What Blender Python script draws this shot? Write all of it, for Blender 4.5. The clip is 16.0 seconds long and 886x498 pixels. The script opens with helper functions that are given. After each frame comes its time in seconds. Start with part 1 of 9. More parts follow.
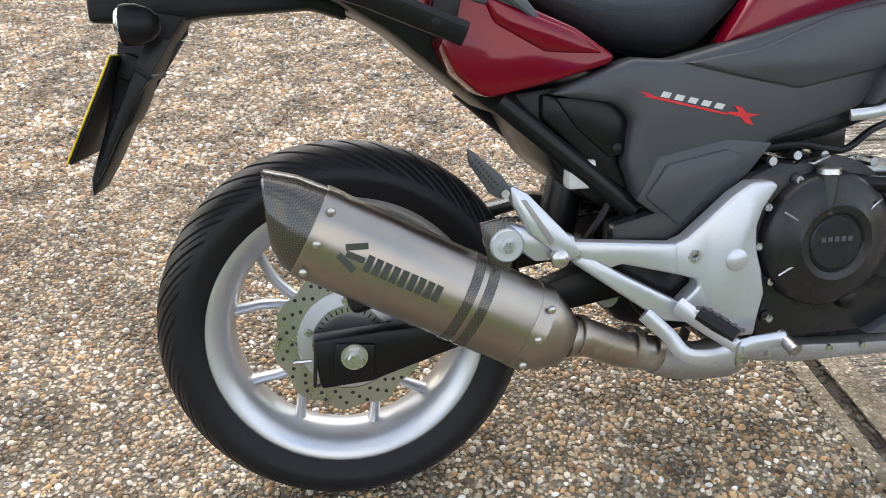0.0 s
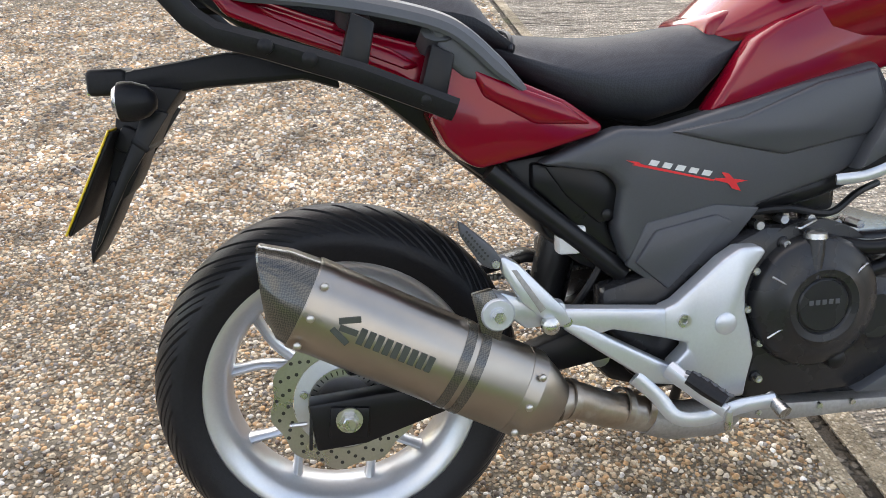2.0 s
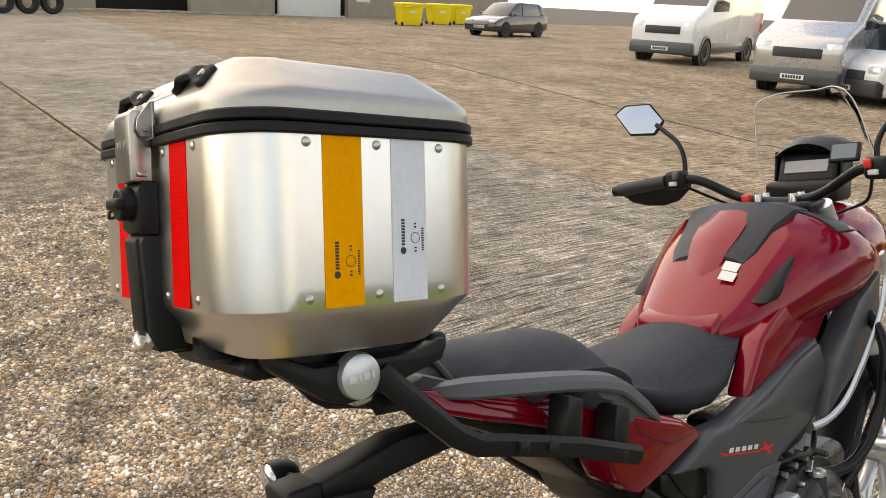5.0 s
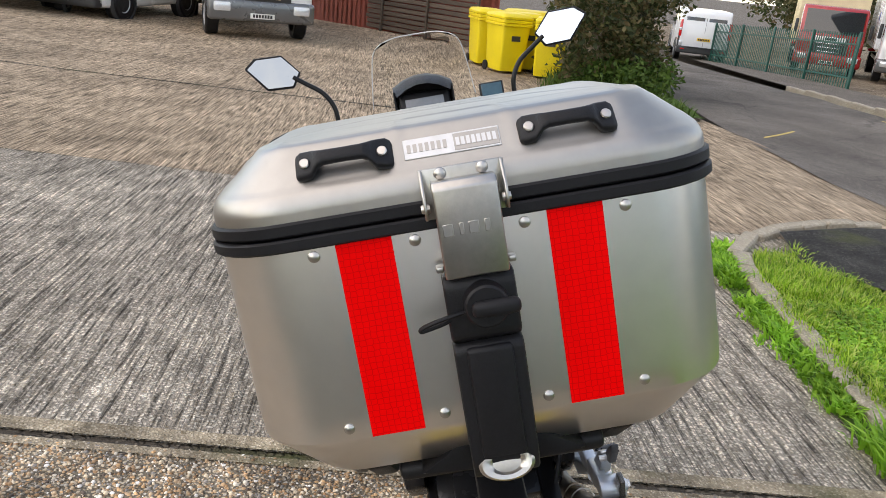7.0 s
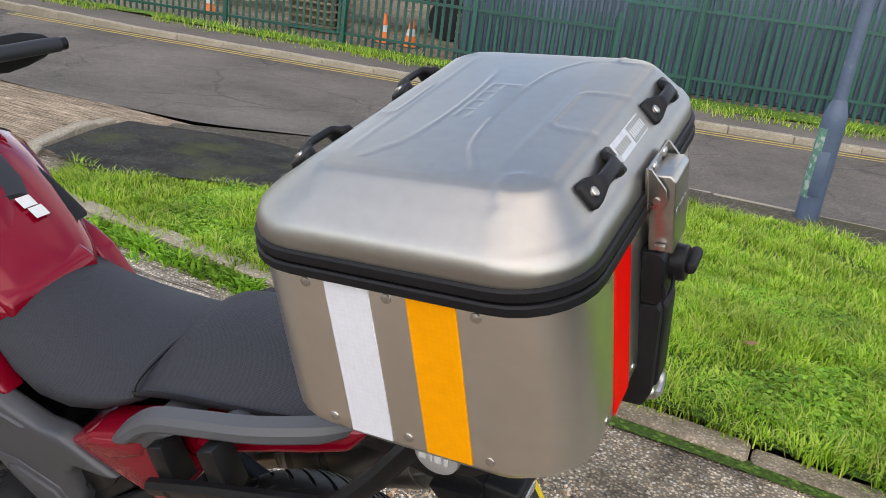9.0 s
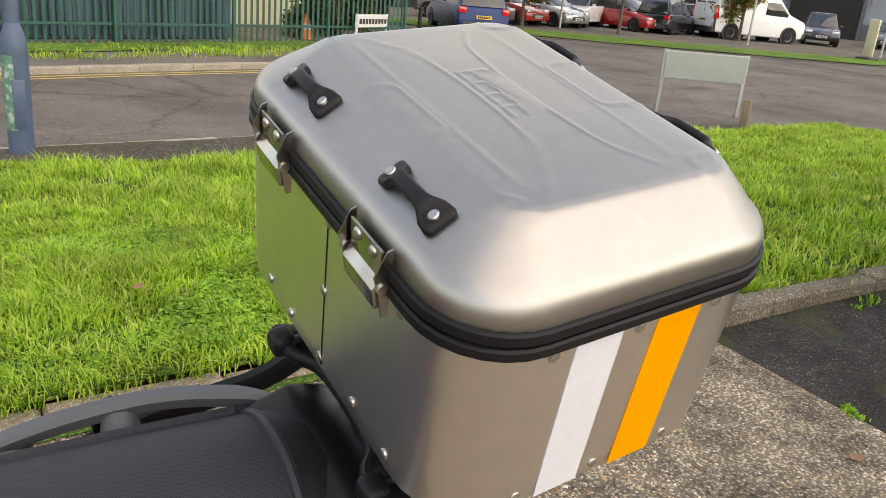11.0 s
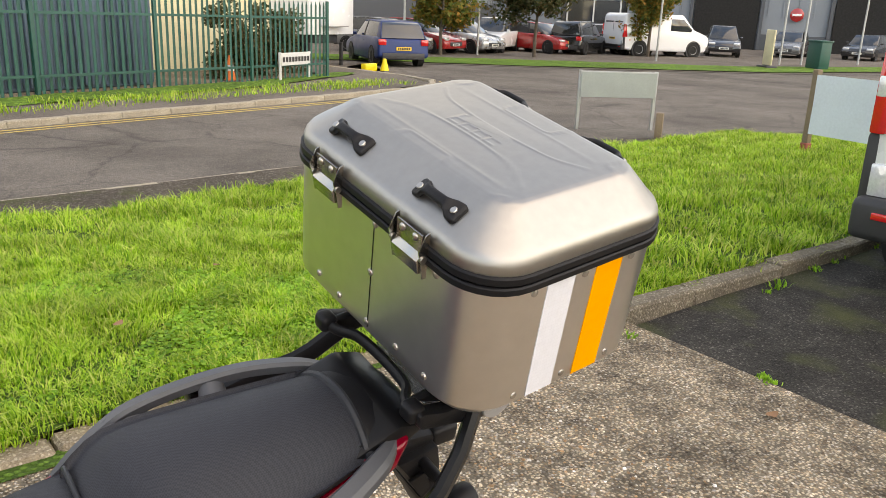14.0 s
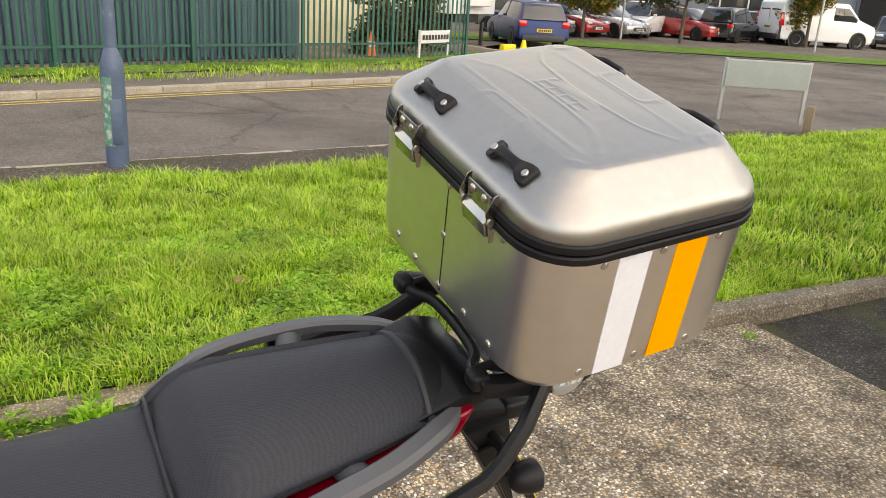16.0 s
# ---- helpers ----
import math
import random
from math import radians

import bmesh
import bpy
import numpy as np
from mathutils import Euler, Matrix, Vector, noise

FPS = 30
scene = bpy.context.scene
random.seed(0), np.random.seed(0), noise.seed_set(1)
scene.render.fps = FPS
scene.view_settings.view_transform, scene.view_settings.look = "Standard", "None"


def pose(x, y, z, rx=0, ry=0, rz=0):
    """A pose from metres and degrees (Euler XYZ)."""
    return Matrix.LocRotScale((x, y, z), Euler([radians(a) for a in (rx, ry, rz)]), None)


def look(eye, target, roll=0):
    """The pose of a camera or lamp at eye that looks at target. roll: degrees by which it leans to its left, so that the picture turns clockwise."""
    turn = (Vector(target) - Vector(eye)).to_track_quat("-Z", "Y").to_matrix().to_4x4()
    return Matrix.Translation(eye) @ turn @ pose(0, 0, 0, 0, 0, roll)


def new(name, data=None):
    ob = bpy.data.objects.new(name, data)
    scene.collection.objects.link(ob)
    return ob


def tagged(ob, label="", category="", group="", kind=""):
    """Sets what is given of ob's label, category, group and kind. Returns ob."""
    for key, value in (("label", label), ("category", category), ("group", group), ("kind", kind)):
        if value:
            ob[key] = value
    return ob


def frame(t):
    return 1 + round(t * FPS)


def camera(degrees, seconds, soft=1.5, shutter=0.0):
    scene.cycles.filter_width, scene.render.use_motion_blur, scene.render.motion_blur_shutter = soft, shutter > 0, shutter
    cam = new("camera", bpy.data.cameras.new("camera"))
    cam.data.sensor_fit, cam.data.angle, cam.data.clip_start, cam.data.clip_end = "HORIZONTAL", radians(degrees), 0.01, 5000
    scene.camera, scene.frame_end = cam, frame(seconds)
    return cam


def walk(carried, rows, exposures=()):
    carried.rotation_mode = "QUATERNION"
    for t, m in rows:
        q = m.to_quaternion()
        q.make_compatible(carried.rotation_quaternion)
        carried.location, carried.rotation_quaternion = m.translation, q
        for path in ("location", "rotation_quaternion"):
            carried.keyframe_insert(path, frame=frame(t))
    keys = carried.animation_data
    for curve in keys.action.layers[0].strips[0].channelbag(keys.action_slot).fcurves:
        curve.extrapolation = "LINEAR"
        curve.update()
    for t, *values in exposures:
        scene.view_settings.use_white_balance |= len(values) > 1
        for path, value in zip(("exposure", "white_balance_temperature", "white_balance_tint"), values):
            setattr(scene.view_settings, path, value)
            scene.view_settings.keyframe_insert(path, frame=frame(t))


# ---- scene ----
cam = camera(57.98, 16.0, 0.62)
LEAN = 14.53  # degrees that the motorcycle leans on its side stand
PATH = [
    (0, (-0.034, -1.082, 1.083), (0.265, 0.643, 0.116), 0.7),
    (0.5, (-0.028, -1.077, 1.098), (0.272, 0.642, 0.120), 0.8),
    (1, (-0.024, -1.073, 1.113), (0.274, 0.639, 0.123), 0.8),
    (1.5, (-0.014, -1.065, 1.151), (0.285, 0.652, 0.170), 0.6),
    (2, (-0.015, -1.062, 1.166), (0.278, 0.677, 0.223), 0.2),
    (2.5, (-0.026, -1.067, 1.275), (0.255, 0.712, 0.407), -0.1),
    (3, (-0.104, -1.098, 1.466), (0.170, 0.725, 0.689), -0.3),
    (3.5, (-0.201, -1.106, 1.562), (0.110, 0.746, 0.874), 0.2),
    (4, (-0.284, -0.946, 1.520), (0.131, 0.911, 0.905), 1.0),
    (4.2, (-0.351, -0.846, 1.503), (0.167, 0.992, 0.910), 1.5),
    (5.25, (-0.950, -0.580, 1.500), (0.560, 0.720, 0.860), 3.4),
    (6.3, (-1.195, 0.109, 1.522), (0.635, 0.599, 0.882), 5.1),
    (6.5, (-1.220, 0.218, 1.538), (0.650, 0.517, 0.895), 5.6),
    (7, (-1.145, 0.425, 1.518), (0.733, 0.243, 0.854), 6.0),
    (7.5, (-0.989, 0.590, 1.520), (0.789, -0.022, 0.840), 6.7),
    (8, (-0.870, 0.748, 1.518), (0.699, -0.283, 0.828), 6.8),
    (8.2, (-0.821, 0.840, 1.528), (0.638, -0.339, 0.834), 6.8),
    (9.25, (-0.480, 1.200, 1.510), (0.020, -0.650, 0.820), 7.4),
    (10.3, (0.061, 1.138, 1.509), (-0.464, -0.673, 0.842), 6.8),
    (10.5, (0.121, 1.111, 1.501), (-0.599, -0.633, 0.837), 6.7),
    (11, (0.229, 0.973, 1.478), (-0.867, -0.568, 0.828), 5.4),
    (11.5, (0.309, 0.939, 1.498), (-0.964, -0.464, 0.858), 3.8),
    (12, (0.398, 0.994, 1.518), (-0.922, -0.369, 0.886), 2.8),
    (12.5, (0.472, 1.080, 1.531), (-0.846, -0.293, 0.917), 2.4),
    (13, (0.523, 1.178, 1.532), (-0.774, -0.226, 0.941), 2.3),
    (13.5, (0.531, 1.212, 1.539), (-0.737, -0.224, 0.963), 2.4),
    (14, (0.525, 1.213, 1.539), (-0.713, -0.250, 0.965), 2.4),
    (14.5, (0.514, 1.225, 1.532), (-0.694, -0.258, 0.949), 2.3),
    (15, (0.496, 1.243, 1.525), (-0.670, -0.267, 0.924), 2.4),
    (15.5, (0.477, 1.251, 1.516), (-0.623, -0.300, 0.895), 2.6),
    (16, (0.452, 1.243, 1.510), (-0.519, -0.387, 0.880), 3.7),
]
EV = 1.66
walk(cam, [(t, look(eye, target, roll)) for t, eye, target, roll in PATH], [(0.0, EV + 0.36, 7250, 12), (2.0, EV + 0.37, 7150, 12), (2.5, EV + 0.34, 6950, 12), (3.0, EV + 0.11, 7700, 12), (4.2, EV - 0.06, 8500, 12), (6.3, EV - 0.11, 7650, 12), (7.5, EV - 0.15, 6800, 12), (8.2, EV - 0.17, 6700, 12), (10.3, EV - 0.02, 7800, 12), (11.5, EV + 0.08, 7950, 12), (13.0, EV + 0.13, 7950, 12), (16.0, EV + 0.16, 8150, 12)])

# ---- world and light ----
SUN_AZ, SUN_EL = radians(104.0), radians(36.0)     # where the sun stands, counted from +x towards +y
world = bpy.data.worlds.new("sky")
scene.world = world
world.use_nodes = True
wn = world.node_tree.nodes
sky = wn.new("ShaderNodeTexSky")
sky.sky_type, sky.sun_disc, sky.sun_elevation, sky.sun_rotation = "NISHITA", False, SUN_EL, radians(90) - SUN_AZ
sky.air_density, sky.dust_density, sky.ozone_density = 1.0, 0.2, 1.0
# broken white cloud over the blue
cloud = wn.new("ShaderNodeTexNoise")
cloud.inputs["Scale"].default_value, cloud.inputs["Detail"].default_value, cloud.inputs["Roughness"].default_value = 2.6, 7.0, 0.55
cover = wn.new("ShaderNodeMapRange")
cover.inputs["From Min"].default_value, cover.inputs["From Max"].default_value = 0.43, 0.60
world.node_tree.links.new(cloud.outputs["Fac"], cover.inputs["Value"])
veil = wn.new("ShaderNodeMix")
veil.data_type = "RGBA"
veil.inputs["B"].default_value = (4.2, 4.25, 4.25, 1)
# the cloud stands thickest towards the horizon
way, parts, thin, deck = wn.new("ShaderNodeTexCoord"), wn.new("ShaderNodeSeparateXYZ"), wn.new("ShaderNodeMapRange"), wn.new("ShaderNodeMath")
thin.inputs["From Min"].default_value, thin.inputs["From Max"].default_value = 0.30, 0.90
thin.inputs["To Min"].default_value, thin.inputs["To Max"].default_value = 1.0, 0.42
deck.operation = "MULTIPLY"
world.node_tree.links.new(way.outputs["Generated"], parts.inputs[0])
world.node_tree.links.new(parts.outputs["Z"], thin.inputs["Value"])
world.node_tree.links.new(cover.outputs[0], deck.inputs[0])
world.node_tree.links.new(thin.outputs[0], deck.inputs[1])
world.node_tree.links.new(deck.outputs[0], veil.inputs["Factor"])
world.node_tree.links.new(sky.outputs[0], veil.inputs["A"])
world.node_tree.links.new(veil.outputs["Result"], wn["Background"].inputs[0])
wn["Background"].inputs[1].default_value = 0.13
sun = new("sun", bpy.data.lights.new("sun", "SUN"))
sun.data.energy, sun.data.angle, sun.data.color = 0.9, radians(100), (1.0, 0.82, 0.58)
sun_way = Vector((math.cos(SUN_AZ) * math.cos(SUN_EL), math.sin(SUN_AZ) * math.cos(SUN_EL), math.sin(SUN_EL)))
sun.matrix_world = look(sun_way * 50, (0, 0, 0))

# ---- materials ----
MATS = {}


def mat(name, colour, rough=0.5, metal=0.0, vary=0.12, scale=8.0, fine=90.0, bump=0.0, bump_scale=60.0, coat=0.0, spec=0.5, rand=0.0, second=None, second_at=0.5, aniso=0.0):
    """A painted, moulded or worn surface: base colour with broad and fine variation, roughness variation and relief."""
    m = bpy.data.materials.new(name)
    m.use_nodes = True
    nt = m.node_tree
    n, l = nt.nodes, nt.links
    b = n["Principled BSDF"]
    tc = n.new("ShaderNodeTexCoord")
    big = n.new("ShaderNodeTexNoise")
    big.inputs["Scale"].default_value, big.inputs["Detail"].default_value = scale, 5.0
    small = n.new("ShaderNodeTexNoise")
    small.inputs["Scale"].default_value, small.inputs["Detail"].default_value = fine, 4.0
    for t in (big, small):
        l.new(tc.outputs["Object"], t.inputs["Vector"])
    add = n.new("ShaderNodeMath")
    add.operation = "ADD"
    l.new(big.outputs["Fac"], add.inputs[0])
    l.new(small.outputs["Fac"], add.inputs[1])
    val = n.new("ShaderNodeMapRange")
    val.inputs["From Min"].default_value, val.inputs["From Max"].default_value = 0.6, 1.4
    val.inputs["To Min"].default_value, val.inputs["To Max"].default_value = 1 - vary, 1 + vary
    l.new(add.outputs[0], val.inputs["Value"])
    hsv = n.new("ShaderNodeHueSaturation")
    hsv.inputs["Color"].default_value = (*colour, 1)
    value = val.outputs[0]
    if second:
        mix = n.new("ShaderNodeMix")
        mix.data_type = "RGBA"
        ramp = n.new("ShaderNodeMapRange")
        ramp.inputs["From Min"].default_value, ramp.inputs["From Max"].default_value = second_at, second_at + 0.12
        l.new(big.outputs["Fac"], ramp.inputs["Value"])
        l.new(ramp.outputs[0], mix.inputs["Factor"])
        mix.inputs["A"].default_value, mix.inputs["B"].default_value = (*colour, 1), (*second, 1)
        l.new(mix.outputs["Result"], hsv.inputs["Color"])
    if rand:
        info = n.new("ShaderNodeObjectInfo")
        mr = n.new("ShaderNodeMapRange")
        mr.inputs["To Min"].default_value, mr.inputs["To Max"].default_value = 1 - rand, 1 + rand
        l.new(info.outputs["Random"], mr.inputs["Value"])
        mul = n.new("ShaderNodeMath")
        mul.operation = "MULTIPLY"
        l.new(value, mul.inputs[0])
        l.new(mr.outputs[0], mul.inputs[1])
        value = mul.outputs[0]
    l.new(value, hsv.inputs["Value"])
    l.new(hsv.outputs[0], b.inputs["Base Color"])
    rr = n.new("ShaderNodeMapRange")
    rr.inputs["From Min"].default_value, rr.inputs["From Max"].default_value = 0.3, 0.7
    rr.inputs["To Min"].default_value, rr.inputs["To Max"].default_value = max(0.02, rough * 0.85), min(1.0, rough * 1.15)
    l.new(big.outputs["Fac"], rr.inputs["Value"])
    l.new(rr.outputs[0], b.inputs["Roughness"])
    b.inputs["Metallic"].default_value = metal
    b.inputs["Coat Weight"].default_value = coat
    b.inputs["Coat Roughness"].default_value = 0.04
    b.inputs["Specular IOR Level"].default_value = spec
    b.inputs["Anisotropic"].default_value = aniso
    if bump:
        bt = n.new("ShaderNodeTexNoise")
        bt.inputs["Scale"].default_value, bt.inputs["Detail"].default_value = bump_scale, 6.0
        l.new(tc.outputs["Object"], bt.inputs["Vector"])
        bn = n.new("ShaderNodeBump")
        bn.inputs["Strength"].default_value, bn.inputs["Distance"].default_value = bump, 0.01
        l.new(bt.outputs["Fac"], bn.inputs["Height"])
        l.new(bn.outputs[0], b.inputs["Normal"])
    MATS[name] = m
    return m


def brushed(name, colour, rough=0.32, along="Y", streak=0.10):
    """Brushed sheet metal: long fine streaks along one axis."""
    m = mat(name, colour, rough, 1.0, 0.05, 3.0, 40.0)
    n, l = m.node_tree.nodes, m.node_tree.links
    b = n["Principled BSDF"]
    tc = n.new("ShaderNodeTexCoord")
    mp = n.new("ShaderNodeMapping")
    mp.inputs["Scale"].default_value = {"X": (4, 700, 700), "Y": (700, 4, 700), "Z": (700, 700, 4)}[along]
    no = n.new("ShaderNodeTexNoise")
    no.inputs["Scale"].default_value, no.inputs["Detail"].default_value = 1.0, 2.0
    l.new(tc.outputs["Object"], mp.inputs["Vector"])
    l.new(mp.outputs[0], no.inputs["Vector"])
    mr = n.new("ShaderNodeMapRange")
    mr.inputs["From Min"].default_value, mr.inputs["From Max"].default_value = 0.3, 0.7
    mr.inputs["To Min"].default_value, mr.inputs["To Max"].default_value = rough - streak, rough + streak
    l.new(no.outputs["Fac"], mr.inputs["Value"])
    l.new(mr.outputs[0], b.inputs["Roughness"])
    return m


# ---- mesh tools ----
def part(name, bm, material, parent=None, label="", smooth=40.0):
    """Links a bmesh as one mesh object, under a thing or a part."""
    me = bpy.data.meshes.new(name)
    bmesh.ops.recalc_face_normals(bm, faces=bm.faces)
    bm.to_mesh(me)
    bm.free()
    me.materials.append(material)
    if smooth:
        me.shade_smooth()
        me.set_sharp_from_angle(angle=radians(smooth))
    ob = new(name, me)
    if parent:
        ob.parent = parent
    if label:
        ob["label"] = label
    return ob


def empty(name, m, label, category, group="", kind=""):
    ob = new(name)
    ob.empty_display_size = 0.1
    ob.matrix_world = m
    return tagged(ob, label, category, group, kind)


def box(size, at=(0, 0, 0), bevel=0.0, seg=2, rot=None, bm=None):
    """A box of that size about a middle point, with rounded edges."""
    one = bmesh.new()
    bmesh.ops.create_cube(one, size=1)
    bmesh.ops.scale(one, vec=size, verts=one.verts)
    if bevel:
        bmesh.ops.bevel(one, geom=one.edges[:], offset=min(bevel, 0.49 * min(size)), segments=seg, affect="EDGES", profile=0.5)
    if rot:
        bmesh.ops.rotate(one, cent=(0, 0, 0), matrix=Euler([radians(a) for a in rot]).to_matrix(), verts=one.verts)
    bmesh.ops.translate(one, vec=at, verts=one.verts)
    return join(bm, one)


def join(bm, one):
    if bm is None:
        return one
    me = bpy.data.meshes.new("tmp")
    one.to_mesh(me)
    bm.from_mesh(me)
    bpy.data.meshes.remove(me)
    one.free()
    return bm


def prism(poly, y0, y1, bevel=0.0, seg=2, bm=None, axis="Y", taper=0.0):
    """A polygon in the x-z plane (axis Y), x-y plane (Z) or y-z plane (X), made thick between two depths, with rounded edges."""
    one = bmesh.new()
    put = {"Y": lambda a, b, d: (a, d, b), "Z": lambda a, b, d: (a, b, d), "X": lambda a, b, d: (d, a, b)}[axis]
    ca, cb = sum(p[0] for p in poly) / len(poly), sum(p[1] for p in poly) / len(poly)
    lo = [one.verts.new(put(a, b, y0)) for a, b in poly]
    hi = [one.verts.new(put(ca + (a - ca) * (1 - taper), cb + (b - cb) * (1 - taper), y1)) for a, b in poly]
    n = len(poly)
    one.faces.new(lo[::-1])
    one.faces.new(hi)
    for i in range(n):
        one.faces.new((lo[i], lo[(i + 1) % n], hi[(i + 1) % n], hi[i]))
    bmesh.ops.recalc_face_normals(one, faces=one.faces)
    if bevel:
        bmesh.ops.bevel(one, geom=one.edges[:], offset=bevel, segments=seg, affect="EDGES", profile=0.5, clamp_overlap=True)
    return join(bm, one)


def spline(points, n=6, closed=False):
    """Points on a smooth curve through the given ones."""
    p = [Vector(q) for q in points]
    out = []
    m = len(p)
    for i in range(m if closed else m - 1):
        a, b, c, d = (p[(i + k) % m] if closed else p[min(max(i + k, 0), m - 1)] for k in (-1, 0, 1, 2))
        for s in range(n):
            t = s / n
            out.append(0.5 * (2 * b + (c - a) * t + (2 * a - 5 * b + 4 * c - d) * t * t + (3 * b - a - 3 * c + d) * t**3))
    if not closed:
        out.append(p[-1])
    return out


def tube(points, r, sides=10, bm=None, flat=1.0, cap=True, up=(0, 0, 1)):
    """A round or flattened rod along a line of points; r may be one radius or one for each point."""
    one = bmesh.new()
    pts = [Vector(q) for q in points]
    rings = []
    u = None
    for i, q in enumerate(pts):
        d = (pts[min(i + 1, len(pts) - 1)] - pts[max(i - 1, 0)]).normalized()
        if u is None:
            u = Vector(up) if abs(d.dot(Vector(up))) < 0.95 else Vector((1, 0, 0))
        u = (u - d * u.dot(d)).normalized()
        v = d.cross(u)
        rad = r[i] if isinstance(r, (list, tuple)) else r
        rings.append([one.verts.new(q + (u * math.sin(k * math.tau / sides) * rad + v * math.cos(k * math.tau / sides) * rad * flat)) for k in range(sides)])
    for a, b in zip(rings, rings[1:]):
        for k in range(sides):
            one.faces.new((a[k], a[(k + 1) % sides], b[(k + 1) % sides], b[k]))
    if cap:
        one.faces.new(rings[0][::-1])
        one.faces.new(rings[-1])
    return join(bm, one)


def lathe(profile, axis="Y", sides=32, at=(0, 0, 0), bm=None, closed=False):
    """A turned body: (radius, height) rows about an axis through a point."""
    one = bmesh.new()
    rings = []
    for r, h in profile:
        ring = []
        for k in range(sides):
            a = k * math.tau / sides
            c, s = r * math.cos(a), r * math.sin(a)
            p = {"X": (h, c, s), "Y": (c, h, s), "Z": (c, s, h)}[axis]
            ring.append(one.verts.new(Vector(p) + Vector(at)))
        rings.append(ring)
    pairs = list(zip(rings, rings[1:])) + ([(rings[-1], rings[0])] if closed else [])
    for a, b in pairs:
        for k in range(sides):
            one.faces.new((a[k], a[(k + 1) % sides], b[(k + 1) % sides], b[k]))
    if not closed:
        for ring, (r, _) in ((rings[0], profile[0]), (rings[-1], profile[-1])):
            if r > 1e-4:
                one.faces.new(ring)
    bmesh.ops.remove_doubles(one, verts=one.verts, dist=1e-5)
    return join(bm, one)


def loft(rings, caps=True, bm=None, closed=True):
    """A skin over rings of points, all of one count."""
    one = bmesh.new()
    made = [[one.verts.new(q) for q in ring] for ring in rings]
    n = len(made[0])
    for a, b in zip(made, made[1:]):
        for k in range(n if closed else n - 1):
            one.faces.new((a[k], a[(k + 1) % n], b[(k + 1) % n], b[k]))
    if caps and closed:
        one.faces.new(made[0][::-1])
        one.faces.new(made[-1])
    return join(bm, one)


def rounded(hx, hy, r, z=0.0, n=5, mid=(0, 0)):
    """A ring round a rectangle with rounded corners, at height z."""
    out = []
    for cx, cy, a0 in ((1, 1, 0), (-1, 1, 90), (-1, -1, 180), (1, -1, 270)):
        for k in range(n + 1):
            a = radians(a0 + 90 * k / n)
            out.append(Vector((mid[0] + cx * (hx - r) + r * math.cos(a), mid[1] + cy * (hy - r) + r * math.sin(a), z)))
    return out


def moved(bm, m):
    bmesh.ops.transform(bm, matrix=m, verts=bm.verts)
    return bm


def struct(name, bm, material, label, category, smooth=0.0):
    return tagged(part(name, bm, material, None, "", smooth), label, category, "", "structure")

# ---- ground ----
def ground_z(x, y):
    """The lie of the land: level by the motorcycle, falling to the street and towards the head of the yard."""
    street = min(max((-1.75 - y) / 5.0, 0.0), 1.0)
    yard = min(max(x - 2.2, 0.0), 13.0) * 0.032 * min(max((14.0 - y) / 9.0, 0.0), 1.0)
    far = min(max(x - 16.0, 0.0), 40.0) * 0.045 * min(max((-5.0 - y) / 3.0, 0.0), 1.0)
    return -max(0.36 * street * street * (3 - 2 * street), yard) - far


def sheet(edge_a, edge_b, n, m, lift=0.0, wobble=0.0):
    """A strip of ground between two lines of points, laid on the land."""
    bm = bmesh.new()
    pa, pb = [Vector((*p, 0)) for p in edge_a], [Vector((*p, 0)) for p in edge_b]

    def at(line, t):
        s = t * (len(line) - 1)
        i = min(int(s), len(line) - 2)
        return line[i].lerp(line[i + 1], s - i)

    rows = []
    for i in range(n + 1):
        row = []
        for j in range(m + 1):
            p = at(pa, i / n).lerp(at(pb, i / n), j / m)
            row.append(bm.verts.new((p.x, p.y, ground_z(p.x, p.y) + lift + wobble * noise.noise(p * 1.3))))
        rows.append(row)
    for a, b in zip(rows, rows[1:]):
        for j in range(m):
            bm.faces.new((a[j], a[j + 1], b[j + 1], b[j]))
    return bm


